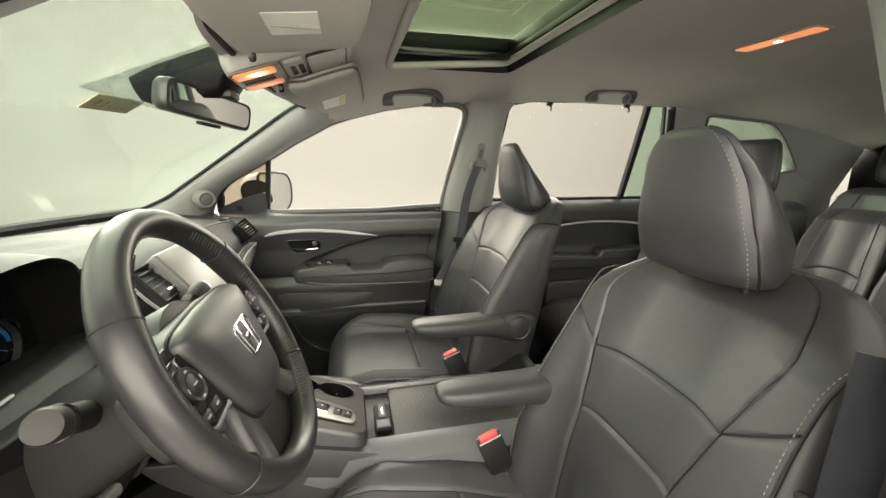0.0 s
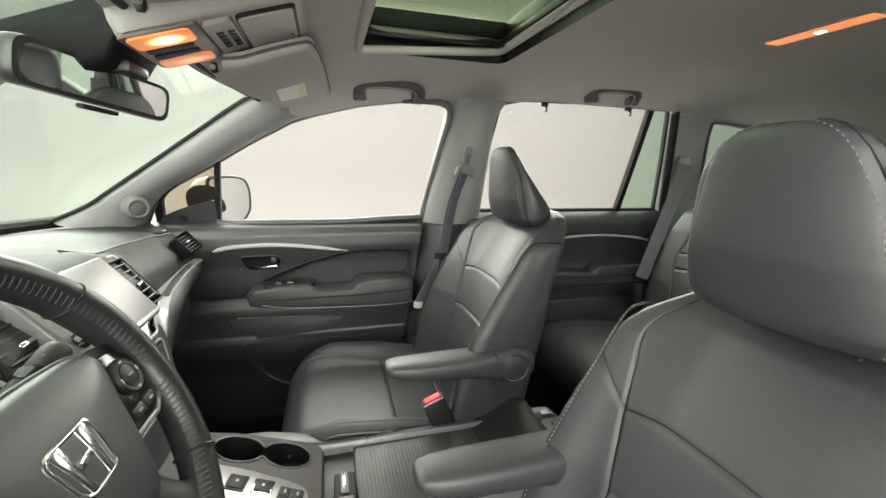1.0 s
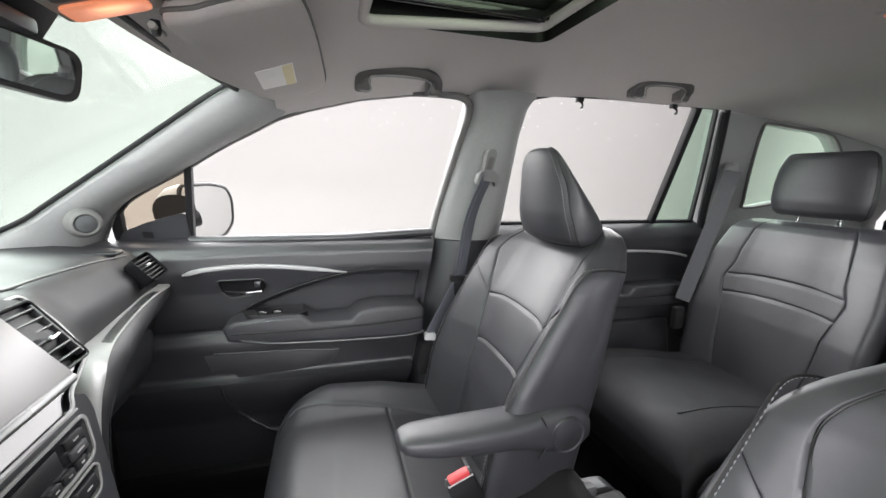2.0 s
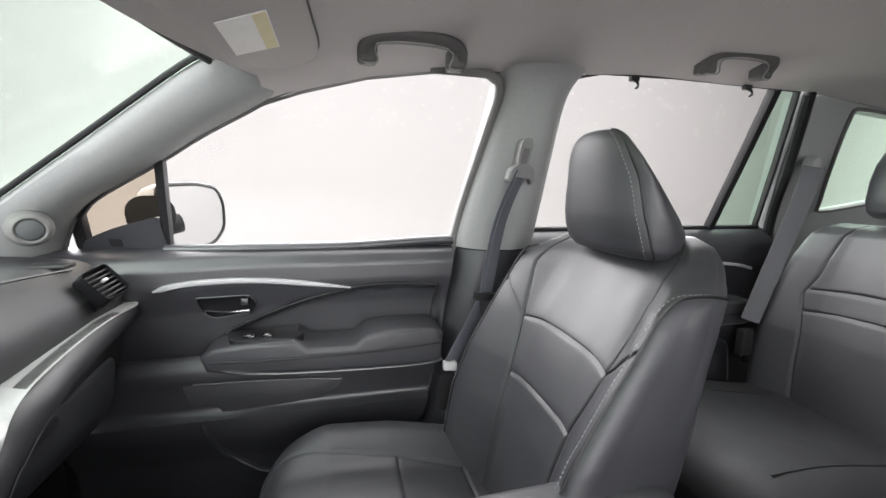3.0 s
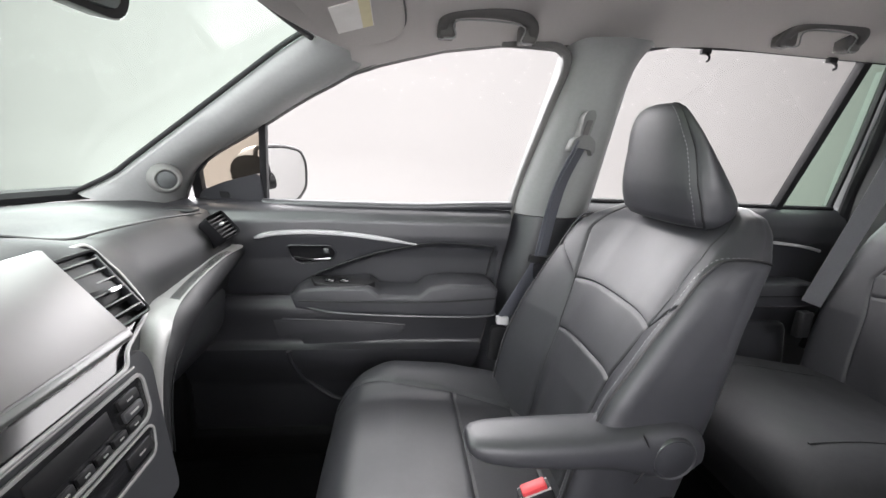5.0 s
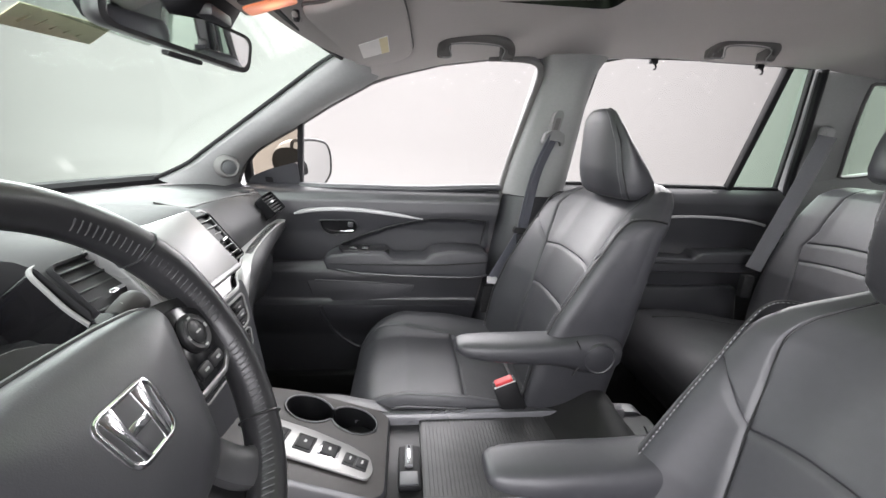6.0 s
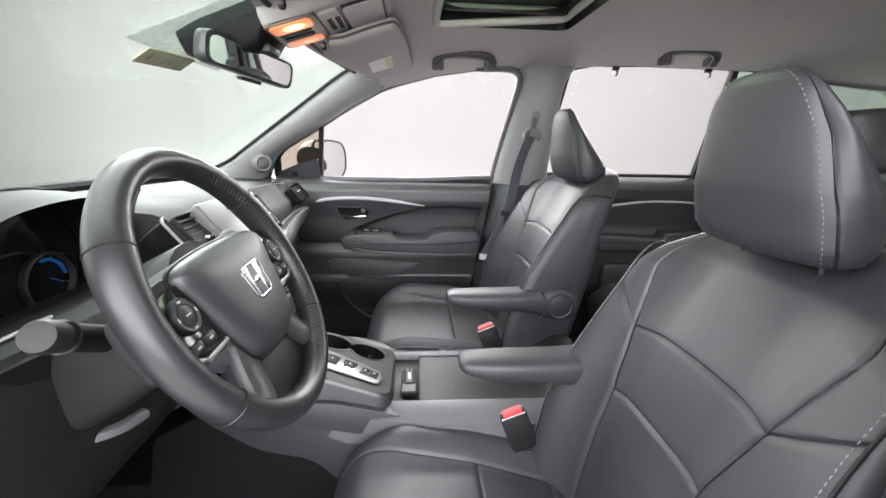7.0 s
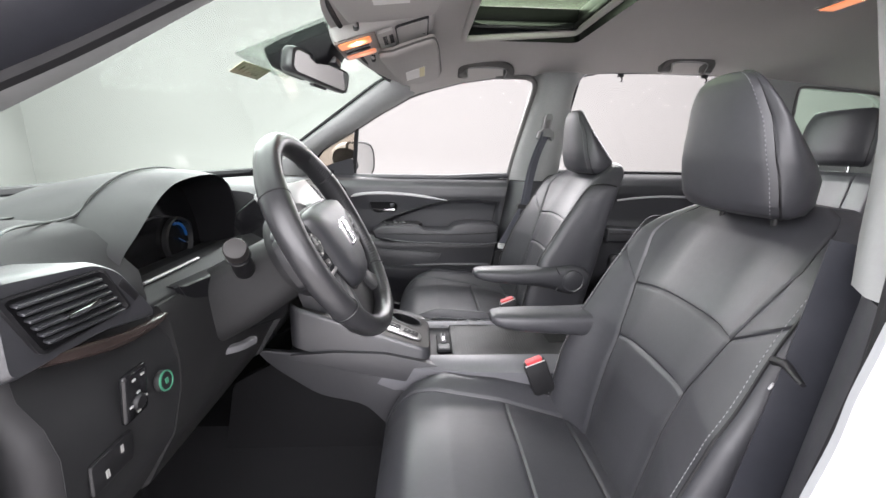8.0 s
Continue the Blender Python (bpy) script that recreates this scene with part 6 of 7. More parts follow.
# ---- steering wheel ----
def steering_wheel():
    t = thing("steering_wheel", "black leather steering wheel with silver badge and switch pads", "steering wheel")
    lean = 28.3
    # local: x to the car's right, y up the wheel, z to the driver
    up = Vector((-math.sin(radians(lean)), 0, math.cos(radians(lean))))
    n = Vector((math.cos(radians(lean)), 0, math.sin(radians(lean))))
    m = Matrix(((0, up.x, n.x, -0.494), (1, 0, 0, -0.374), (0, up.z, n.z, 1.112), (0, 0, 0, 1)))
    R = 0.1568
    rings = []
    N = 120
    for k in range(N + 1):
        a = 2 * math.pi * k / N
        deg = math.degrees(a) % 360
        grip = 0.97 + 0.10 * math.exp(-(((deg - 28) / 14) ** 2)) + 0.10 * math.exp(-(((deg - 152) / 14) ** 2))
        ring = []
        for j in range(16):
            b = 2 * math.pi * j / 16
            r = 0.0158 * grip
            ring.append(m @ Vector(((R + r * math.cos(b)) * math.cos(a), (R + r * math.cos(b)) * math.sin(a), 0.0185 * grip * math.sin(b))))
        rings.append(ring)
    rim = part("rim", loft(rings, True, False), RIM_LEATHER, t, "worn black leather rim")
    for deg in (36, 148, -38, -148):
        a = radians(deg)
        c = [m @ Vector(((R + 0.0166 * math.cos(b)) * math.cos(a), (R + 0.0166 * math.cos(b)) * math.sin(a), 0.0194 * math.sin(b))) for b in span(0, 2 * math.pi, 17)[:-1]]
        part("rim_joint", tube(c, 0.0012, 5, True), DARK, rim)
    # laced stitching on the inner side of the grips
    for lo, hi in ((2, 62), (118, 146), (-66, -6)):
        v, f = [], []
        for q in range(int((hi - lo) / 2.2)):
            a = radians(lo + q * 2.2)
            p = [m @ Vector(((R - 0.0164 * math.cos(b)) * math.cos(a + da), (R - 0.0164 * math.cos(b)) * math.sin(a + da), 0.0191 * math.sin(b))) for b, da in ((0.35, -0.008), (0.62, 0.0), (0.9, 0.008))]
            g = tube(p, 0.0007, 5)
            o = len(v)
            v += g[0]
            f += [tuple(o + i for i in w) for w in g[1]]
        part("lacing", (v, f), STITCH_DARK, rim, "dark laced stitching")
    # airbag cover
    hub = [(-0.098, 0.036), (-0.088, 0.049), (-0.045, 0.054), (0.0, 0.055), (0.045, 0.054), (0.088, 0.049), (0.098, 0.036), (0.086, 0.0), (0.070, -0.046), (0.050, -0.078), (0.0, -0.088), (-0.050, -0.078), (-0.070, -0.046), (-0.086, 0.0)]
    hub = [(p.x, p.y + 0.004) for p in smooth_path([(x, y, 0) for x, y in hub], 4, True)]
    rings = [[m @ Vector((x * k, y * k - 0.004, d)) for x, y in hub] for k, d in ((0.96, -0.05), (1.0, -0.03), (1.0, -0.004), (0.975, 0.006), (0.90, 0.013), (0.7, 0.019), (0.4, 0.022), (0.1, 0.0225))]
    h = part("airbag_cover", loft(rings), PLASTIC, t, "black airbag cover")
    part("cover_seam", tube([m @ Vector((x * 1.005, y * 1.005 - 0.004, -0.002)) for x, y in hub], 0.002, 6, True), DARK, h)
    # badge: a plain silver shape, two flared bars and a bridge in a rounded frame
    bm0 = m @ pose(0, -0.005, 0.0205)
    fr = rounded([(-0.0255, 0.0195), (0.0255, 0.0195), (0.0200, -0.0205), (-0.0200, -0.0205)], 0.010, 7)
    part("badge_frame", sweep([bm0 @ Vector((x, y, 0.001)) for x, y in fr], ring2(0.0046, 0.0044, 10, 2.6), up=tuple(n), closed=True), CHROME, h, "chrome badge")
    for sg in (-1, 1):
        bar = [(sg * 0.0080, 0.0195), (sg * 0.0205, 0.0195), (sg * 0.0165, 0.0010), (sg * 0.0140, -0.0195), (sg * 0.0068, -0.0195), (sg * 0.0085, 0.0)]
        part("badge_bar", prismat(bm0 @ pose(0, 0, -0.001), bar if sg > 0 else bar[::-1], 0.0042), CHROME, h)
    part("badge_bridge", prismat(bm0 @ pose(0, 0, -0.001), [(-0.0095, 0.0030), (0.0095, 0.0030), (0.0090, -0.0040), (-0.0090, -0.0040)], 0.0036), CHROME, h)
    # spokes and switch pads
    for sg in (-1, 1):
        sp = [(sg * 0.060, 0.046), (sg * 0.110, 0.046), (sg * 0.158, 0.036), (sg * 0.164, 0.006), (sg * 0.158, -0.030), (sg * 0.118, -0.038), (sg * 0.085, -0.044), (sg * 0.058, -0.036)]
        b = part("spoke", prismat(m @ pose(0, 0, -0.026), rounded(sp, 0.010), 0.024), DARK, t)
        pad = [(sg * 0.093, 0.037), (sg * 0.122, 0.035), (sg * 0.143, 0.022), (sg * 0.146, -0.020), (sg * 0.124, -0.033), (sg * 0.082, -0.036), (sg * 0.084, -0.008)]
        g = part("switch_pad", prismat(m @ pose(0, 0, -0.004), rounded(pad, 0.008), 0.007), GLOSS, b, "gloss black switch pad")
        low_edge = [(sg * 0.080, -0.034), (sg * 0.122, -0.035), (sg * 0.146, -0.022)]
        part("pad_trim", sweep([m @ Vector((x, y - 0.002, 0.001)) for x, y in low_edge], ring2(0.006, 0.006, 8, 3), up=tuple(n)), SPOKE_TRIM, g, "satin grey trim under the pad")
        part("rocker", lathe(m @ pose(sg * 0.115, 0.008, 0.003), [(0.0180, 0), (0.0180, 0.003), (0.0160, 0.0055), (0.0115, 0.0045), (0.0105, 0.0050), (0.0, 0.0060)], 28), DARK, g)
        part("rocker_seam", tube([m @ Vector((sg * 0.115 + 0.0110 * math.cos(q), 0.008 + 0.0110 * math.sin(q), 0.0080)) for q in span(0, 2 * math.pi, 25)[:-1]], 0.0006, 5, True, up=tuple(n)), POD_BLACK, g)
        for dx, dy in ((0, 0.0138), (0, -0.0138), (0.0138, 0), (-0.0138, 0)):
            part("mark", lbox(m @ pose(sg * 0.115 + dx, 0.008 + dy, 0.0082), 0.0042 if dy else 0.0018, 0.0018 if dy else 0.0042, 0.001, 0), WHITE, g)
        part("mark", lbox(m @ pose(sg * 0.115, 0.008, 0.0092), 0.007, 0.0014, 0.001, 0), WHITE, g)
        for k in (-0.014, 0.008):
            q = part("key", lbox(m @ pose(sg * 0.112 + k, -0.022, 0.0035), 0.019, 0.011, 0.005, 0.0018), DARK, g)
            part("mark", lbox(m @ pose(sg * 0.112 + k, -0.022, 0.0064), 0.006, 0.0020, 0.001, 0), WHITE, q)
        low = smooth_path([(sg * 0.052, -0.050, -0.010), (sg * 0.062, -0.082, -0.012), (sg * 0.078, -0.112, -0.008), (sg * 0.102, -0.128, -0.003)], 6)
        part("lower_spoke", sweep([m @ p for p in low], ring2(0.036, 0.020, 12, 3), up=n), SPOKE_SILVER, t, "satin dark grey lower spoke")
    part("lower_bridge", prismat(m @ pose(0, 0, -0.032), rounded([(-0.06, -0.06), (0.06, -0.06), (0.085, -0.125), (0.055, -0.148), (-0.055, -0.148), (-0.085, -0.125)], 0.014), 0.020), DARK, t)
    part("hub_back", prismat(m @ pose(0, 0, -0.075), [(0.075 * math.cos(a), 0.07 * math.sin(a)) for a in span(0, 2 * math.pi, 25)[:-1]], 0.05), DARK, t)
    # column cover, stalks
    c = thing("steering_column", "black plastic column cover with indicator stalk", "steering column")
    rings = []
    for d, w, hh, oy in ((-0.065, 0.110, 0.090, -0.004), (-0.10, 0.128, 0.102, -0.006), (-0.17, 0.142, 0.110, -0.010), (-0.26, 0.15, 0.112, -0.010)):
        rings.append([m @ Vector((a, b + oy, d)) for a, b in ring2(w, hh, 28, 3.5)])
    part("column_cover", loft(rings), BIN_BLACK, c)
    part("cover_seam", tube([m @ Vector((0, -0.055, d)) for d in (-0.07, -0.16)], 0.0015, 6), POD_BLACK, c)
    # broad skirt under the column, its face leaning with the knee panel
    face = [(-0.676, -0.492, 1.066), (-0.664, -0.438, 0.966), (-0.655, -0.180, 0.893), (-0.640, -0.165, 0.985), (-0.640, -0.235, 1.050), (-0.655, -0.36, 1.062)]
    mid = sum((Vector(p) for p in face), Vector()) / len(face)
    rings = [[mid + (Vector(p) - mid) * k + Vector((d, 0, 0)) for p in face] for d, k in ((-0.07, 1.0), (0.0, 1.0), (0.006, 0.985), (0.008, 0.95))]
    part("column_skirt", loft(rings), POD_BLACK, c)
    part("skirt_gap", tube([Vector(p) + Vector((0.002, 0, 0)) for p in face[:3]], 0.0035, 8), POD_BLACK, c)
    part("tilt_lever", sweep(smooth_path([(-0.672, -0.408, 0.930), (-0.652, -0.385, 0.926), (-0.645, -0.350, 0.921)], 5), ring2(0.016, 0.014, 10, 3)), GREY_RAIL, c, "grey tilt lever")
    for sg, base in ((-1, (-0.052, 0.018, -0.125)), (1, (0.052, 0.020, -0.095))):
        p0, p1 = m @ Vector((sg * abs(base[0]), base[1], base[2])), m @ Vector((sg * 0.156, 0.048, -0.066))
        st = part("stalk", sweep(smooth_path([p0, p0.lerp(p1, 0.5), p1], 5), ring2(0.026, 0.026, 16), scale=lambda k: 1.15 - 0.25 * k), POD_BLACK, c)
        q = (p1 - p0).normalized()
        mm = q.to_track_quat("Z", "Y").to_matrix().to_4x4()
        mm.translation = p1 - q * 0.012
        part("stalk_collar", cyl(mm @ pose(0, 0, -0.016), 0.0140, 0.0150, 0.012, 24, 0.001), GLOSS, st)
        part("stalk_tip", lathe(mm, [(0.0120, 0), (0.0135, 0.004), (0.0138, 0.024), (0.0120, 0.030), (0.0, 0.032)], 28), STALK_TIP, st, "dark brown-grey stalk tip")
        for k in range(3):
            part("mark", lbox(mm @ pose(0.0105 * math.cos(0.9 * k), 0.0105 * math.sin(0.9 * k), 0.0145, 0, 0, math.degrees(0.9 * k)), 0.006, 0.002, 0.010, 0), WHITE, st)


RIM_LEATHER = mat("worn_rim_leather", (0.020, 0.020, 0.0215), 0.33, vary=0.10, grain=80, bump=0.12, bump_scale=800, cells=True, rough_vary=0.06)
STALK_TIP = mat("dark_stalk_tip", (0.016, 0.0145, 0.014), 0.5, vary=0.1, spec=0.35)
SPOKE_SILVER = mat("dark_spoke", (0.045, 0.045, 0.047), 0.36, vary=0.06)
SPOKE_TRIM = mat("satin_spoke_trim", (0.22, 0.22, 0.22), 0.32, metal=0.6, vary=0.05)
steering_wheel()


# ---- centre console ----
def console():
    t = thing("centre_console", "black centre console with gear buttons, cup holders and sliding lid", "console")
    # side walls
    for sg in (-1, 1):
        o = [(-0.66, 0.778), (-0.55, 0.785), (-0.44, 0.780), (-0.37, 0.764), (-0.30, 0.745), (0.10, 0.745), (0.20, 0.74), (0.24, 0.70), (-0.30, 0.69), (-0.45, 0.72), (-0.60, 0.755), (-0.66, 0.77)]
        y0, y1 = sorted((sg * 0.112, sg * 0.142))
        part("side_panel", prism(rounded(o, 0.012), "y", y0, y1, 0.008, 3), CONSOLE_SIDE, t)
        low = [(-0.66, 0.775), (-0.45, 0.735), (-0.30, 0.70), (0.22, 0.71), (0.22, 0.44), (-0.85, 0.44), (-0.80, 0.70)]
        part("carpet_side", prism(rounded(low, 0.02), "y", *sorted((sg * 0.105, sg * 0.130)), 0.006, 2), CARPET, t, "carpeted console side")
        skirt = [(-0.74, 0.79), (-0.30, 0.745), (0.20, 0.73), (0.20, 0.50), (-0.40, 0.50), (-0.435, 0.585), (-0.49, 0.645), (-0.60, 0.672), (-0.70, 0.745)]
        part("lower_skirt", prism(rounded(skirt, 0.03), "y", *sorted((sg * 0.12, sg * 0.135)), 0.004, 2), CONSOLE_SIDE, t)
        # broad shoulder beside the lid
        def flare(x, sg=sg):
            if sg > 0:
                return -0.014
            return table(x, [(-0.50, -0.014), (-0.42, -0.006), (-0.34, 0.004), (-0.25, 0.018), (-0.1, 0.026), (0.2, 0.026)])

        part("shoulder", loft([[(x, sg * 0.098, 0.66), (x, sg * 0.098, 0.750), (x, sg * 0.102, 0.756), (x, sg * (0.128 + flare(x) * 0.6), 0.753), (x, sg * (0.142 + flare(x)), 0.743), (x, sg * (0.145 + flare(x)), 0.70), (x, sg * 0.130, 0.66)] for x in [-0.50, -0.46, -0.42, -0.38, *span(-0.34, 0.16, 28)]]), SHOULDER_GREY, t, "satin dark grey console shoulder")
    # raised bin behind the lid, peaked on the passenger's side
    peak = [(-0.075, 0.748), (-0.02, 0.752), (0.03, 0.768), (0.08, 0.796), (0.115, 0.790), (0.145, 0.755), (0.19, 0.690)]
    part("rear_bin", loft([[(x, 0.132, 0.66), (x, 0.132, z - 0.004), (x, 0.120, z), (x, 0.100, z - 0.006), (x, -0.02, 0.742 + (z - 0.742) * 0.35), (x, -0.02, 0.66)] for x, z in [(p.x, p.y) for p in smooth_path([(x, z, 0) for x, z in peak], 4)]]), BIN_BLACK, t, "dark peaked bin behind the sliding lid")
    part("core", box(-0.70, 0.22, -0.113, 0.113, 0.46, 0.735, 0.01), DARK, t)
    # raised shift panel
    top_geo, rim_geo = shift_panel_geo()
    sp = part("shift_panel", top_geo, CONSOLE_SATIN, t, "dark satin shift panel")
    part("panel_rim", rim_geo, PLASTIC, sp)
    # cup holders
    cup = cup_outline()
    wall = loft([[(lerp(-0.4375, x, k), lerp(0.058, y, k), shift_z(x, y) - d) for x, y in cup] for k, d in ((1.03, -0.002), (1.0, -0.003), (0.985, 0.004), (0.95, 0.06), (0.92, 0.064))], True, False)
    wall[1].append(tuple(len(wall[0]) - len(cup) + k for k in range(len(cup))))
    c = part("cup_holder", wall, POD_BLACK, t, "twin cup holder well")
    part("cup_rim", tube([(x, y, shift_z(x, y) + 0.001) for x, y in cup], 0.0018, 8, True), GREY_RAIL, c, "dark grey rim")
    # gear buttons on a silver plate
    gm = Matrix.Translation((-0.435, -0.052, shift_z(-0.435, -0.052) + 0.001)) @ Euler((radians(-7.3), radians(19.2), 0)).to_matrix().to_4x4()
    plate = [(-0.100, 0.052), (-0.020, 0.043), (0.045, 0.026), (0.078, 0.010), (0.084, -0.020), (0.076, -0.044), (-0.100, -0.030)]
    g = part("gear_plate", prismat(gm, rounded(plate, 0.009), 0.005), PALE_SILVER, t, "satin silver gear plate")
    for k, (dx, dy, l, w) in enumerate(((-0.074, 0.008, 0.030, 0.044), (-0.030, 0.004, 0.030, 0.040), (0.010, 0.000, 0.032, 0.036))):
        b = part("gear_button", lbox(gm @ pose(dx, dy, 0.0050, 0, 0, -8), l, w, 0.0034, 0.0016), CHROME if k == 2 else DARK, g)
        part("button_face", lbox(gm @ pose(dx, dy, 0.0066, 0, 0, -8), l * 0.82, w * 0.84, 0.0048, 0.002), POD_BLACK, b, "black button face")
        part("mark", lbox(gm @ pose(dx, dy, 0.0092, 0, 0, -8), 0.004, 0.006, 0.0008, 0), WHITE, b)
    b = part("gear_button", lbox(gm @ pose(0.054, -0.012, 0.0050, 0, 0, -10), 0.040, 0.030, 0.0034, 0.0016), DARK, g)
    for dx in (-0.010, 0.010):
        part("button_face", lbox(gm @ pose(0.054, -0.012, 0.0066, 0, 0, -10) @ pose(dx, 0, 0), 0.017, 0.024, 0.0044, 0.0016), POD_BLACK, b, "black button face")
        part("mark", lbox(gm @ pose(0.054, -0.012, 0.0090, 0, 0, -10) @ pose(dx, 0, 0), 0.003, 0.008, 0.0008, 0), WHITE, b)
    # parking brake switch
    b = part("brake_switch", box(-0.315, -0.277, -0.072, 0.020, 0.742, 0.754, 0.004), POD_BLACK, t)
    part("brake_lever", box(-0.304, -0.290, -0.034, 0.016, 0.754, 0.760, 0.002), GREY_RAIL, b, "grey switch lever")
    part("lever_trim", box(-0.299, -0.295, -0.030, 0.012, 0.760, 0.7612, 0.0005), CHROME, b, "thin chrome line")
    part("brake_pad", box(-0.312, -0.282, -0.070, -0.042, 0.753, 0.757, 0.0015), PLASTIC, b)
    # sliding tambour lid
    tam = part("sliding_lid", box(-0.275, 0.10, -0.110, 0.110, 0.735, 0.745, 0.002), TAMBOUR, t, "ridged sliding lid")
    for k in range(52):
        x = -0.27 + k * 0.0070
        part("slat", box(x, x + 0.0064, -0.099, 0.099, 0.744, 0.7462, 0), TAMBOUR, tam)


def shift_z(x, y=0.0):
    """Top of the shift panel: it falls to the rear and a little to the passenger."""
    return -0.13 * y + table(x, [(-0.66, 0.882), (-0.56, 0.845), (-0.345, 0.770), (-0.30, 0.754)])


def cup_outline():
    """Two overlapping rounds with a waist between them."""
    r, d, th, out = 0.0415, 0.040, radians(24), []
    for cx, a0, a1 in ((-0.4775, th, 2 * math.pi - th), (-0.3975, math.pi + th, 3 * math.pi - th)):
        out += [(cx + r * math.cos(a), 0.058 + r * math.sin(a)) for a in span(a0, a1, 26)]
    return out


def shift_panel_geo():
    """Sloping plate with the cup well cut through it and rounded shoulders."""
    bm = bmesh.new()
    o = rounded([(-0.66, -0.124), (-0.336, -0.124), (-0.336, 0.112), (-0.49, 0.112), (-0.56, 0.092), (-0.66, 0.05)], 0.03, 6)
    loops = []
    for ring in (o, cup_outline()):
        vs = [bm.verts.new((x, y, shift_z(x, y))) for x, y in ring]
        loops.append(vs)
    eds = [bm.edges.new((a, b)) for vs in loops for a, b in zip(vs, vs[1:] + vs[:1])]
    bmesh.ops.triangle_fill(bm, use_beauty=True, edges=eds)
    cup = cup_outline()
    for f in list(bm.faces):
        p = f.calc_center_median()
        if _inside(Vector((p.x, 0, p.y)), cup):
            bm.faces.remove(f)
    bm.verts.index_update()
    geo = ([tuple(v.co) for v in bm.verts], [[v.index for v in f.verts] for f in bm.faces])
    bm.free()
    c = Vector((-0.498, 0))
    rim = loft([[(c.x + (x - c.x) * k, y * (1 + (k - 1) * 2), shift_z(x, y) - d) for x, y in o] for k, d in ((1.0, 0.0), (1.012, 0.003), (1.02, 0.010), (1.022, 0.10))], True, False)
    return geo, rim


CONSOLE_SIDE = mat("satin_console_side", (0.036, 0.036, 0.039), 0.40, vary=0.08, grain=120, bump=0.12, bump_scale=900, spec=0.6)
SHOULDER_GREY = mat("satin_console_shoulder", (0.100, 0.100, 0.108), 0.34, vary=0.08, grain=110, bump=0.10, bump_scale=900, spec=0.6)
CONSOLE_SATIN = mat("dark_satin_panel", (0.030, 0.027, 0.0255), 0.55, spec=0.3, vary=0.12, grain=40)
console()


# ---- overhead fittings ----
def overhead_console():
    t = thing("overhead_console", "grey overhead console with lit map lamps and storage lid", "overhead console")
    # plan outline (x, y), underside follows the headliner's fall to the front
    def zt(x):
        return 1.462 + (x + 0.53) * 0.30

    o = rounded([(-0.545, -0.062), (-0.535, -0.082), (-0.36, -0.082), (-0.335, -0.07), (-0.335, 0.07), (-0.36, 0.082), (-0.535, 0.082), (-0.545, 0.062)], 0.014)
    rings = [[(x * 1 + (x + 0.44) * (k - 1), y * k, zt(x) + d) for x, y in o] for d, k in ((0.07, 1.12), (0.018, 1.06), (0.004, 1.01), (0.0, 0.97))]
    b = part("console_body", loft(rings), CONSOLE_GREY, t)

    def plate(name, x0, x1, y0, y1, m, up=0.0, label="", r=0.006, par=t, th=0.004):
        oo = rounded([(x0, y0), (x1, y0), (x1, y1), (x0, y1)], r)
        return part(name, loft([[(x, y, zt(x) + 0.002 + up) for x, y in oo], [(x, y, zt(x) - th + up) for x, y in oo], [(x + (0.0008 if x < (x0 + x1) / 2 else -0.0008), y * 0.99, zt(x) - th - 0.0008 + up) for x, y in oo]]), m, par, label)

    plate("lamp_bezel", -0.541, -0.456, -0.074, 0.074, LAMP_BEZEL)
    lens = plate("map_lamp", -0.534, -0.466, -0.070, -0.026, LAMP, -0.003, "lit warm map lamp", r=0.009)
    part("bulb_spot", lathe(pose(-0.498, -0.050, zt(-0.498) - 0.0098), [(0.0, 0.0), (0.006, 0.001), (0.010, 0.003), (0.0, 0.003)], 20), BULB, lens, "bright bulb behind the lens")
    plate("map_lamp", -0.534, -0.466, 0.034, 0.070, LAMP_DIM, -0.003, "dim warm map lamp", r=0.008)
    plate("lamp_switch", -0.530, -0.475, -0.020, -0.004, DARK, -0.003)
    plate("lamp_switch", -0.530, -0.475, 0.006, 0.024, DARK, -0.003)
    k = plate("key_panel", -0.452, -0.418, -0.066, 0.066, CONSOLE_GREY, -0.001)
    for i in range(2):
        for j in range(5):
            plate("key_mark", -0.443 + i * 0.014, -0.434 + i * 0.014, -0.034 + j * 0.014, -0.026 + j * 0.014, DARK, -0.0055, par=k, r=0.001, th=0.001)
    lid_rim = plate("lid_gap", -0.414, -0.342, -0.069, 0.069, DARK, 0.0005, r=0.010)
    lid = plate("storage_lid", -0.411, -0.345, -0.066, 0.066, CONSOLE_GREY, -0.002, "storage lid", r=0.009)
    part("lid_catch", cyl(pose(-0.352, 0.03, zt(-0.352) - 0.0075), 0.002, 0.002, 0.002, 10), DARK, lid)


LAMP_BEZEL = mat("brown_grey_bezel", (0.20, 0.16, 0.14), 0.4, vary=0.05)
overhead_console()


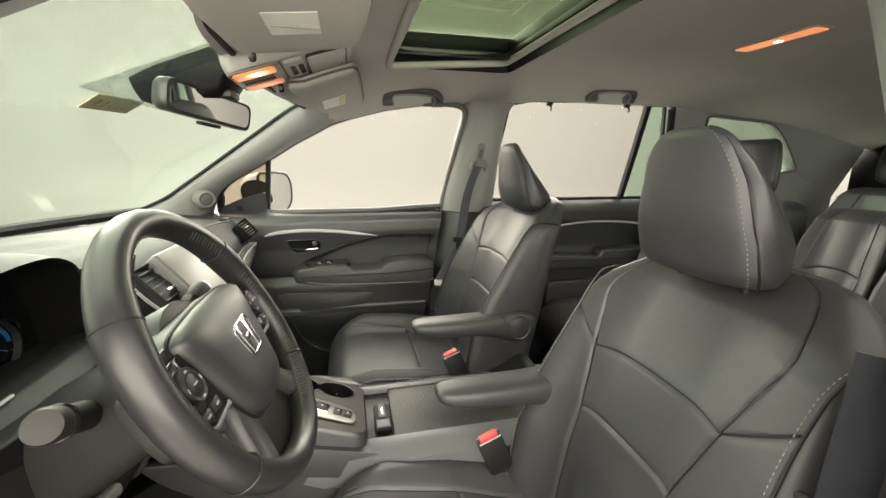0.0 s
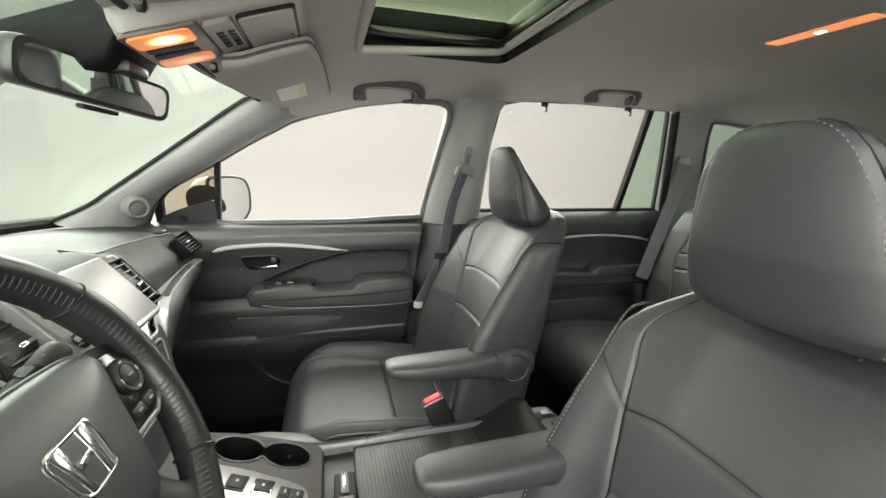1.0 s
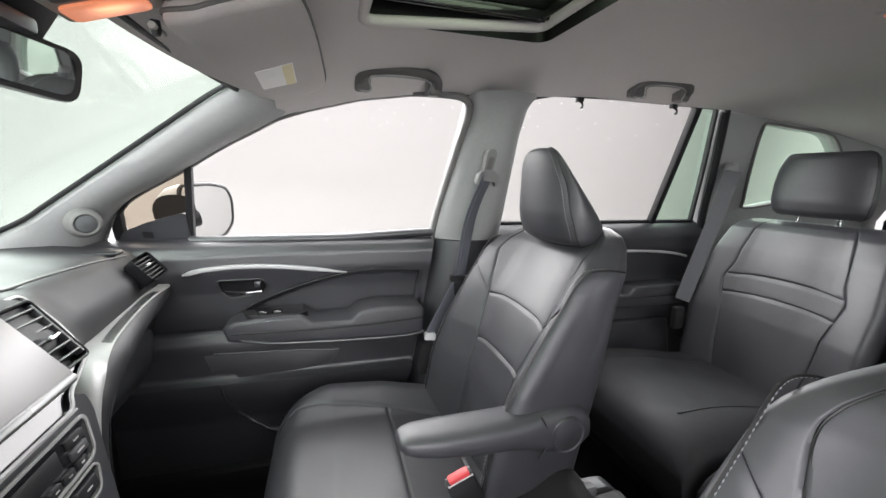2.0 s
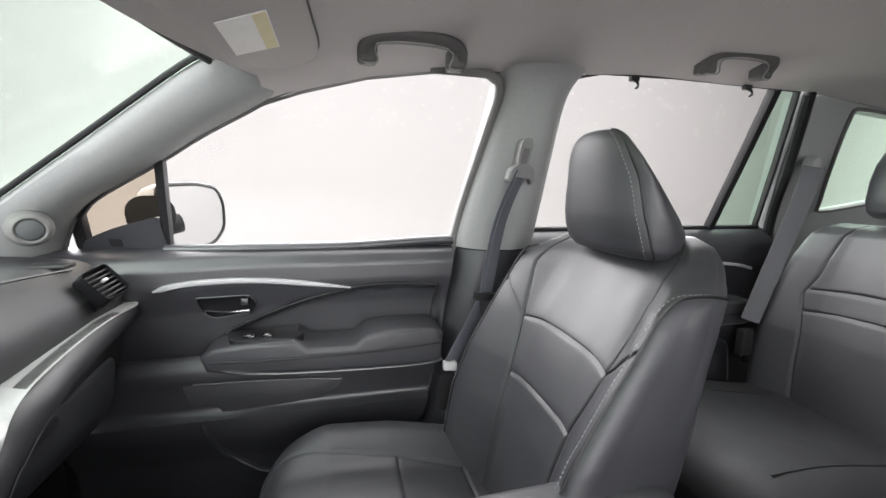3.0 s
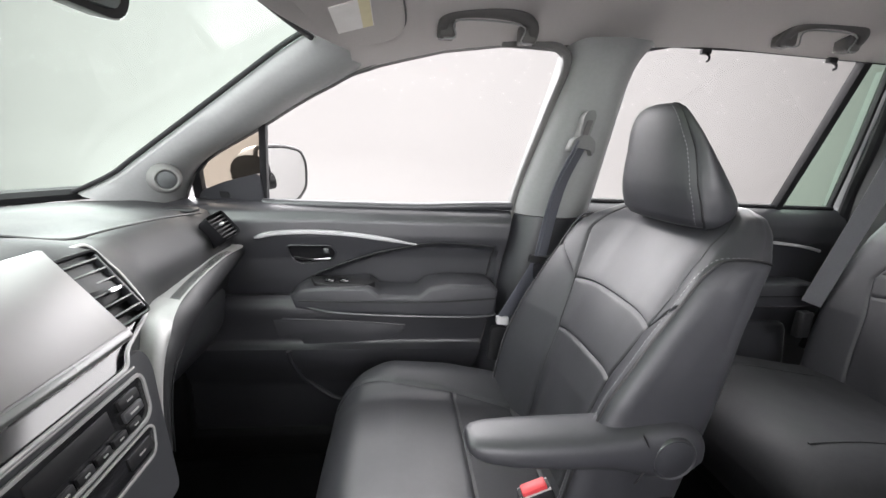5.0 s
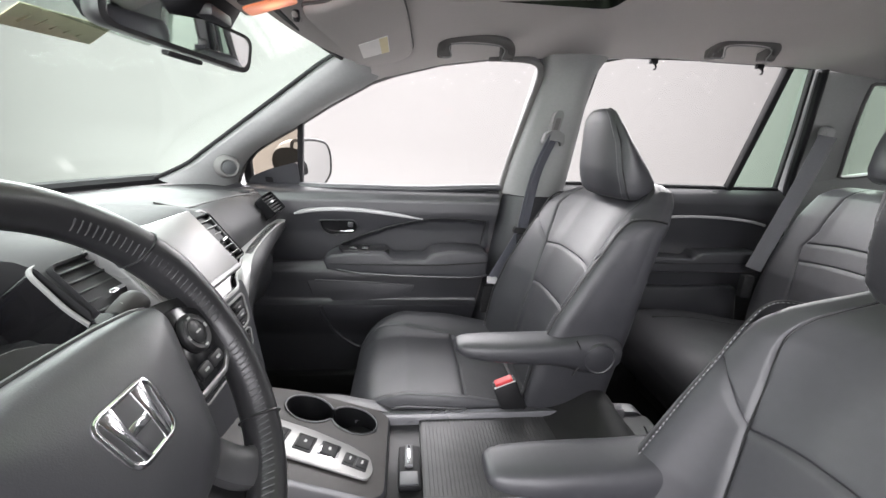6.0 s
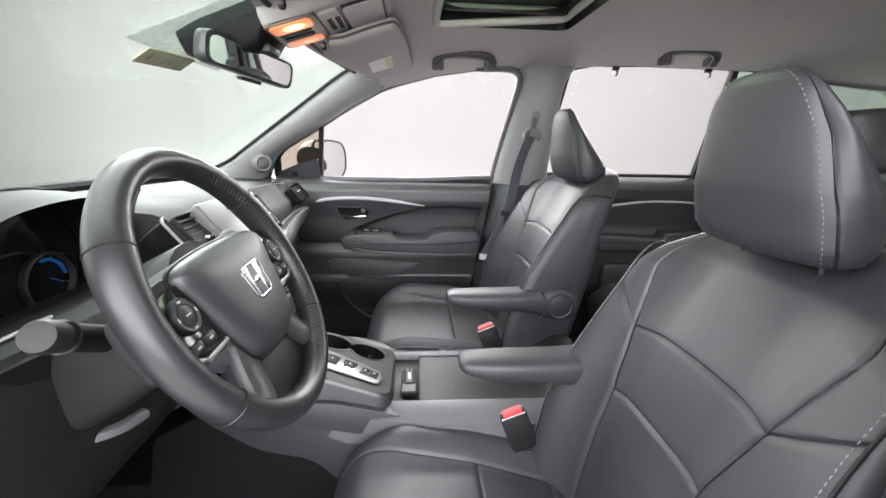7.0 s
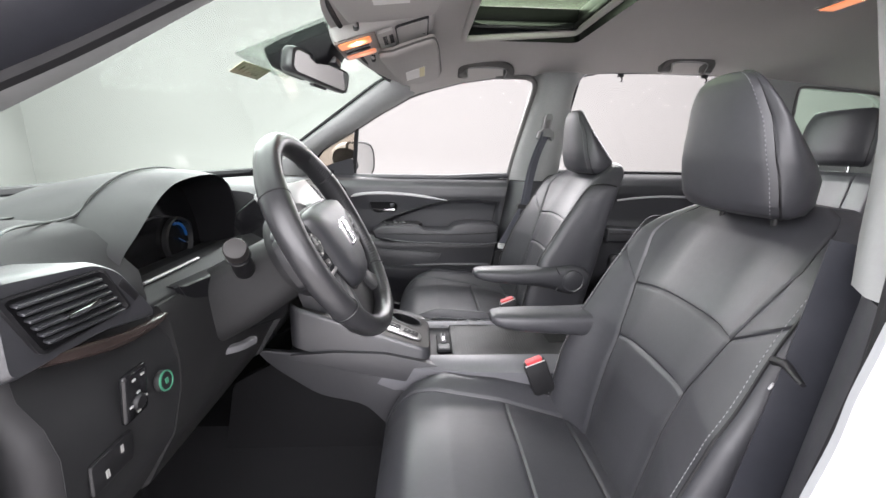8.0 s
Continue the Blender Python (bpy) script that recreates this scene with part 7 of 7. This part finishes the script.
def sun_visor(s):
    out = 0.0 if s > 0 else 0.055
    t = thing("sun_visor", "grey sun visor folded up, with a white warning label", "sun visor", group="sun visors")

    def zt(x, y):
        if s > 0:
            return min(1.463 + 0.35 * max(0, x + 0.431), roof_z(x, y) - 0.022)
        return 1.466 + (x + 0.47) * 0.10

    o = [(-0.478, 0.145), (-0.46, 0.138), (-0.40, 0.140), (-0.350, 0.148), (-0.328, 0.17), (-0.318, 0.30), (-0.325, 0.365), (-0.35, 0.40), (-0.40, 0.465), (-0.44, 0.485), (-0.475, 0.475), (-0.49, 0.42), (-0.497, 0.30), (-0.49, 0.15)]
    if s > 0:
        o = [(-0.462, 0.09), (-0.448, 0.06), (-0.40, 0.05), (-0.345, 0.055), (-0.325, 0.08), (-0.312, 0.20), (-0.302, 0.36), (-0.296, 0.44), (-0.305, 0.468), (-0.335, 0.482), (-0.370, 0.474), (-0.392, 0.456), (-0.408, 0.457), (-0.420, 0.446), (-0.430, 0.415), (-0.450, 0.22)]
    o = [(p.x, p.y + out) for p in smooth_path([(x, y, 0) for x, y in o], 4, True)]
    c = Vector((-0.40, 0.28 + out))
    rings = []
    for d, k in ((0.022, 0.96), (0.018, 1.0), (0.004, 1.0), (0.0, 0.985), (-0.002, 0.95), (-0.002, 0.75), (-0.002, 0.5), (-0.002, 0.25), (-0.002, 0.03)):
        ring = [(c.x + (x - c.x) * k, c.y + (y - c.y) * k) for x, y in o]
        rings.append([(x, s * y, zt(x, y) + d) for x, y in ring])
    part("visor_flap", loft(rings), VISOR_GREY, t)
    part("visor_edge", tube([(x, s * y, zt(x, y) + 0.010) for x, y in o], 0.0028, 6, True), GREY_DEEP, t)
    a = (-0.378, 0.355) if s > 0 else (-0.405, 0.318)
    ya, yb = (0.055, 0.052) if s > 0 else (0.030, 0.045)
    lo = [(a[0] - 0.028, a[1] - ya), (a[0] + 0.030, a[1] - ya), (a[0] + 0.030, a[1] + yb), (a[0] - 0.028, a[1] + yb)]
    lab = part("warning_label", loft([[(x, s * y, zt(x, y) - 0.0022) for x, y in lo], [(x, s * y, zt(x, y) - 0.0036) for x, y in lo]]), PAPER, t, "white paper warning label", smooth=False)
    if s > 0:
        def strip(x0, x1, y0, y1, mt, name):
            q = [(x0, y0), (x1, y0), (x1, y1), (x0, y1)]
            part(name, loft([[(x, y, zt(x, y) - d) for x, y in q] for d in (0.0034, 0.0042)]), mt, lab, smooth=False)

        for k in range(8):
            y = a[1] - 0.045 + k * 0.011
            strip(a[0] - 0.022, a[0] + 0.006, y, y + 0.0014, LINE_GREY, "label_line")
        strip(a[0] + 0.013, a[0] + 0.029, a[1] - 0.054, a[1] + 0.051, PALE_YELLOW, "yellow_stripe")
    else:
        part("label_seam", box(a[0] - 0.03, a[0] + 0.03, s * (a[1] + 0.006), s * (a[1] + 0.002), zt(a[0], 0) - 0.006, zt(a[0], 0) - 0.002, 0), VISOR_GREY, lab)
    part("visor_clip", lathe(pose(-0.480, s * (0.112 + out), 1.462), [(0.0, -0.003), (0.004, -0.002), (0.006, 0.003), (0.005, 0.014), (0.0, 0.015)], 16), DARK, t, "small clip")
    part("clip_arm", tube([(-0.480, s * (0.100 + out), 1.468), (-0.480, s * (0.135 + out), 1.468)], 0.004, 8), VISOR_GREY, t)


LINE_GREY = mat("grey_print", (0.56, 0.56, 0.55), 0.7)
PALE_YELLOW = mat("pale_yellow_print", (0.66, 0.60, 0.36), 0.7, vary=0.06)
sun_visor(1)
sun_visor(-1)


def grab_handle(x0, x1, y, z, name="grab_handle"):
    t = thing(name, "dark grey moulded grab handle folded against the headliner", "grab handle", group="grab handles")
    ya, yb = y + 0.012, y - 0.004
    L = x1 - x0
    path = smooth_path([(x0 + 0.004, ya, z - 0.010), (x0 + 0.006, y - 0.01, z + 0.012), (x0 + 0.03, y - 0.022, z + 0.024), (x0 + L / 2, y - 0.026, z + 0.028), (x1 - 0.03, y - 0.022, z + 0.024), (x1 - 0.006, y - 0.01, z + 0.012), (x1 - 0.004, ya, z - 0.010)], 6)
    part("grip", sweep(path, ring2(0.020, 0.016, 12, 3), up=(0, 1, 1)), HANDLE, t)
    for x in (x0 + 0.012, x1 - 0.012):
        part("foot", box(x - 0.016, x + 0.016, y - 0.006, y + 0.03, z - 0.014, z + 0.022, 0.006, 3), HANDLE, t)
    part("inner_edge", tube(smooth_path([(x0 + 0.006, y - 0.004, z - 0.016), (x0 + 0.028, y - 0.008, z - 0.014), (x0 + 0.032, y - 0.018, z + 0.012), (x1 - 0.032, y - 0.018, z + 0.012), (x1 - 0.028, y - 0.008, z - 0.014), (x1 - 0.006, y - 0.004, z - 0.016)], 5), 0.0016, 6), GREY, t, "pale edge")


HANDLE = mat("dark_grey_handle", (0.085, 0.082, 0.080), 0.55, vary=0.06, grain=150, bump=0.1, bump_scale=900)
grab_handle(-0.228, -0.045, 0.492, 1.506)
grab_handle(0.492, 0.668, 0.496, 1.543)


def ceiling_lamp(y0, y1, x):
    t = thing("ceiling_lamp", "slim lit orange reading lamp in the headliner", "ceiling lamp", group="ceiling lamps")
    z = roof_z(x, 0)
    part("lamp_frame", box(x - 0.030, x + 0.030, y0 - 0.006, y1 + 0.006, z - 0.003, z + 0.006, 0.003), VISOR_GREY, t)
    part("lamp_lens", box(x - 0.020, x + 0.020, y0, y1, z - 0.006, z + 0.002, 0.003), LAMP_CEIL, t, "glowing orange lens")
    part("bulb", box(x - 0.006, x + 0.006, (y0 + y1) / 2 - 0.008, (y0 + y1) / 2 + 0.008, z - 0.0072, z - 0.004, 0.001), BULB, t)


ceiling_lamp(-0.115, 0.075, 0.655)
ceiling_lamp(-0.105, 0.085, 1.45)


def hook(x, z):
    t = thing("shade_hook", "small black sunshade hook at the window's top edge", "hook", group="shade hooks")
    y = glass_y(x, z) - 0.016
    part("hook_plate", box(x - 0.011, x + 0.011, y - 0.002, y + 0.010, z + 0.004, z + 0.016, 0.002), RUBBER, t)
    part("hook_arm", tube(smooth_path([(x, y, z + 0.004), (x, y - 0.008, z - 0.001), (x, y - 0.011, z - 0.009), (x, y - 0.004, z - 0.012)], 4), 0.0028, 6), RUBBER, t)


hook(0.375, 1.515)
hook(0.700, 1.520)


def interior_mirror():
    t = thing("interior_mirror", "black interior mirror on a windscreen-mounted sensor pod", "mirror")
    c = Vector((-0.580, -0.022, 1.410))
    face = Vector((0.925, -0.375, -0.13)).normalized()
    m = look(c, c - face)  # local z points to the cabin
    m = m @ pose(0, 0, 0, 0, 0, -4 if m.col[0].y > 0 else 4)
    o = rounded([(-0.108, -0.024), (0.108, -0.028), (0.110, 0.024), (-0.108, 0.028)], 0.018)
    rings = [[m @ Vector((x * k, y * k, d)) for x, y in o] for d, k in ((-0.045, 0.55), (-0.036, 0.85), (-0.018, 0.99), (-0.002, 1.0), (0.003, 0.97))]
    h = part("mirror_case", loft(rings), GLOSSY_DARK, t)
    part("mirror_glass", loft([[m @ Vector((x * 0.90, y * 0.78, d)) for x, y in o] for d in (0.002, 0.0042)]), MIRROR, h, "mirror glass")
    part("mirror_button", lbox(m @ pose(0, -0.031, -0.006), 0.05, 0.006, 0.012, 0.002), DARK, h)
    part("stem", sweep(smooth_path([m @ Vector((0, 0.0, -0.04)), c + Vector((-0.045, 0.0, 0.03)), c + Vector((-0.06, 0, 0.06))], 5), ring2(0.03, 0.03, 12)), DARK, t)
    pod = [(-0.535, 1.468), (-0.56, 1.430), (-0.645, 1.403), (-0.680, 1.414), (-0.690, 1.434), (-0.65, 1.455), (-0.56, 1.490)]
    rings = [[(x, y, z + dz) for x, z in pod] for y, dz in ((-0.060, 0.014), (-0.050, 0.0), (0.058, 0.0), (0.066, 0.014))]
    part("sensor_pod", loft(rings), POD_BLACK, t, "dark sensor pod")
    part("pod_cover", box(-0.60, -0.545, -0.03, 0.03, 1.428, 1.442, 0.004), PLASTIC, t)


GLOSSY_DARK = mat("mirror_case_plastic", (0.022, 0.022, 0.023), 0.3, vary=0.1)
interior_mirror()


def screen_sticker():
    t = thing("windscreen_sticker", "khaki paper sticker with written strokes on the windscreen", "sticker")
    p = [(-0.764, -0.066, 1.4000), (-0.7595, 0.0747, 1.4057), (-0.721, 0.0675, 1.4270), (-0.734, -0.0615, 1.4220)]
    part("sticker_sheet", loft([p, [(x, y, z - 0.0012) for x, y, z in p]]), KHAKI, t, smooth=False)
    a, b, d = Vector(p[0]), Vector(p[1]), Vector(p[3])
    for k in range(5):
        q = a + (b - a) * (0.14 + 0.15 * k) + (d - a) * 0.3
        part("stroke", tube([q + Vector((0, 0, -0.002)), q + (d - a) * 0.42 + (b - a) * 0.03 + Vector((0, 0, -0.002))], 0.0018, 5), STROKE, t)


STROKE = mat("brown_ink", (0.16, 0.14, 0.08), 0.8)
screen_sticker()


def door_mirror():
    t = thing("door_mirror", "door mirror with pale glass and dark housing outside the passenger window", "door mirror")
    c = Vector((-0.640, 0.895, 1.195))
    face = Vector((0.86, -0.50, 0.02)).normalized()
    m = look(c, c - face)
    o = [(-0.085, -0.058), (-0.02, -0.082), (0.06, -0.078), (0.098, -0.040), (0.100, 0.030), (0.080, 0.068), (0.02, 0.078), (-0.085, 0.075)]
    o = rounded(o, 0.02, 4)
    rings = [[m @ Vector((x * k + ox, y * k, d)) for x, y in o] for d, k, ox in ((-0.11, 0.35, -0.02), (-0.10, 0.62, -0.015), (-0.06, 0.93, 0), (-0.02, 1.04, 0), (0.0, 1.05, 0), (0.004, 1.0, 0))]
    part("housing", loft(rings), BODY_WHITE, t, "pale mirror housing")
    part("rim", tube([m @ Vector((x * 1.015, y * 1.015, 0.003)) for x, y in o], 0.006, 8, True, up=tuple(face)), DARK, t)
    part("mirror_glass", loft([[m @ Vector((x * 0.97, y * 0.97, d)) for x, y in o] for d in (0.004, 0.006)]), MIRROR, t, "pale mirror glass")
    part("foot", sweep(smooth_path([(-0.72, 0.80, 1.165), (-0.70, 0.83, 1.17), (-0.66, 0.87, 1.18)], 4), ring2(0.06, 0.05, 12, 2.6)), RUBBER, t, "black mirror foot")
    part("foot_cover", loft([[(-0.690 + 0.052 * a * k, 0.80 + 0.1 * (1 - k), 1.205 + 0.044 * b * k) for a, b in ring2(2, 2, 18, 2.4)] for k in (1.0, 0.96, 0.8, 0.5)]), RUBBER, t, "black mirror root cover")


door_mirror()


# ---- seat belts ----
GUIDE_GREY = mat("belt_guide_grey", (0.15, 0.15, 0.15), 0.42, vary=0.08, grain=120)


def ribbon(path, w, th, side):
    path = smooth_path(path, 6)
    n = len(path)
    rings = []
    for i, p in enumerate(path):
        d = (path[min(i + 1, n - 1)] - path[max(i - 1, 0)]).normalized()
        s = Vector(side)
        s = (s - d * s.dot(d)).normalized()
        u = s.cross(d)
        rings.append([p + s * w / 2, p + s * w / 2 + u * th, p - s * w / 2 + u * th, p - s * w / 2])
    return loft(rings)


def belt(s, name):
    t = thing(name, "grey webbing seat belt hanging from a pillar guide", "seat belt", group="front seat belts")
    g = lambda p: (p[0], p[1] * s, p[2])  # noqa: E731
    top = (0.108, 0.565, 1.316)
    def slab(name, outline, d0, d1, m, label="", par=None):
        rings = [[g((top[0] + x * k, top[1] - 0.33 * z - d, top[2] + z)) for x, z in outline] for d, k in ((d0, 1.0), (d1 - 0.004, 1.0), (d1, 0.88))]
        return part(name, loft(rings), m, par or t, label)

    plate = rounded([(-0.014, -0.012), (0.010, -0.012), (0.018, 0.054), (0.012, 0.066), (-0.006, 0.066), (-0.012, 0.054)], 0.007)
    hs = slab("height_slider", plate, -0.014, 0.012, GUIDE_GREY, "grey belt height slider")
    slab("slider_inset", rounded([(-0.008, 0.004), (0.005, 0.004), (0.010, 0.046), (-0.004, 0.046)], 0.004), 0.010, 0.015, HANDLE, "", hs)
    fork = rounded([(-0.044, -0.022), (-0.036, -0.030), (-0.030, -0.014), (0.030, -0.020), (0.038, -0.036), (0.046, -0.026), (0.040, 0.002), (0.016, 0.016), (-0.014, 0.018), (-0.038, 0.006)], 0.005)
    fork = [(x * 0.72, z * 0.85) for x, z in fork]
    slab("guide_loop", fork, -0.004, 0.020, GUIDE_GREY, "grey forked belt guide")
    for k, (dx, dy) in enumerate(((-0.005, 0.0), (0.006, 0.005))):
        part("webbing", mirror_y(ribbon([(top[0] + dx, top[1] - 0.016 + dy, top[2] + 0.002), (0.078 + dx, 0.590 + dy, 1.20), (0.055 + dx, 0.603 + dy, 1.03)], 0.034, 0.0016, (1, 0.6, 0.2)), s), WEBBING, t)
    part("webbing", mirror_y(ribbon([(0.055, 0.603, 1.03), (0.015, 0.604, 0.95), (-0.026, 0.600, 0.875)], 0.042, 0.0016, (0.9, 0.35, 0.3)), s), WEBBING, t)
    part("belt_stop", loft([[g((0.055 + x, 0.600 - d, 1.032 + z)) for x, z in rounded([(-0.030, -0.008), (0.026, -0.012), (0.030, 0.004), (-0.026, 0.010)], 0.004)] for d in (-0.008, 0.008)]), DARK, t, "black stop on the webbing")
    tg = part("latch_tongue", loft([[g((0.050 + x, 0.594 - d, 0.997 + z)) for x, z in rounded([(-0.014, 0.025), (0.016, 0.025), (0.020, -0.020), (-0.002, -0.032), (-0.012, -0.01)], 0.005)] for d in (-0.002, 0.002)]), CHROME, t, "steel latch tongue")
    part("anchor_clip", loft([[g((-0.030 + x, 0.598 - d, 0.870 + z)) for x, z in rounded([(-0.016, -0.009), (0.015, -0.012), (0.016, 0.008), (-0.015, 0.010)], 0.004)] for d in (-0.006, 0.008)]), WHITE_PLASTIC, t, "pale clip")
    part("anchor", loft([[g((-0.040 + x, 0.605 - d, 0.805 + z)) for x, z in rounded([(-0.022, -0.045), (0.018, -0.045), (0.024, 0.045), (-0.016, 0.045)], 0.008)] for d in (-0.008, 0.012)]), DARK, t, "lower anchor")
    part("anchor_bolt", mirror_y(join(cyl(pose(-0.03, 0.605, 0.725, 90), 0.008, 0.008, 0.012, 16, 0.002)), s), CHROME, t)


WHITE_PLASTIC = mat("pale_plastic", (0.5, 0.5, 0.5), 0.4)
belt(1, "passenger_seat_belt")


def driver_belt():
    """Only the lower run shows, between the seat and the door pillar."""
    t = thing("driver_seat_belt", "dark webbing seat belt with a black stop beside the driver seat", "seat belt", group="front seat belts")
    part("webbing", ribbon([(0.075, -0.640, 1.16), (0.045, -0.652, 1.04), (0.015, -0.660, 0.92), (-0.01, -0.662, 0.80)], 0.042, 0.002, (0.9, -0.35, 0.3)), DOOR_RUBBER, t)
    part("belt_stop", sweep(smooth_path([(0.026, -0.632, 1.030), (0.020, -0.650, 1.036), (0.006, -0.672, 1.040), (-0.004, -0.694, 1.040)], 5), ring2(0.010, 0.008, 10), scale=lambda k: 1.3 - 0.8 * k), POD_BLACK, t, "black plastic stop")
    part("latch_tongue", lbox(pose(0.018, -0.642, 1.006, 20, 0, 30), 0.006, 0.003, 0.008, 0.0012), SILVER, t, "steel latch tongue")


driver_belt()


def rear_belt():
    t = thing("rear_seat_belt", "grey rear seat belt running down behind the rear seat", "seat belt", group="rear seat belts")
    part("guide", cyl(pose(1.03, 0.645, 1.36, 90), 0.022, 0.018, 0.03, 24, 0.004), GREY, t, "round grey guide")
    part("webbing", ribbon([(1.02, 0.615, 1.35), (0.99, 0.622, 1.22), (0.95, 0.635, 1.06), (0.90, 0.64, 0.90)], 0.046, 0.002, (0.75, -0.65, 0.2)), WEBBING_DARK, t)
    part("buckle", box(0.86, 0.90, 0.62, 0.645, 0.80, 0.88, 0.006), DARK, t)


rear_belt()


def floor_mat(s):
    t = thing("floor_mat", "black carpet floor mat in the front footwell", "floor mat", group="floor mats")
    o = rounded([(-1.02, 0.24), (-0.50, 0.22), (-0.46, 0.30), (-0.46, 0.62), (-0.55, 0.66), (-1.02, 0.64)], 0.04)
    part("mat", prism([(x, s * y) for x, y in o], "z", 0.402, 0.414, 0.004), CARPET, t)


floor_mat(1)
floor_mat(-1)


def pedals():
    t = thing("pedals", "black brake and accelerator pedals in the driver footwell", "pedals")
    part("brake_pedal", box(-1.0, -0.98, -0.36, -0.27, 0.56, 0.62, 0.008), RUBBER, t)
    part("brake_arm", tube([(-0.99, -0.315, 0.62), (-1.06, -0.315, 0.85)], 0.01, 8), DARK, t)
    part("accelerator", box(-1.02, -1.0, -0.22, -0.17, 0.45, 0.62, 0.008), RUBBER, t)


pedals()
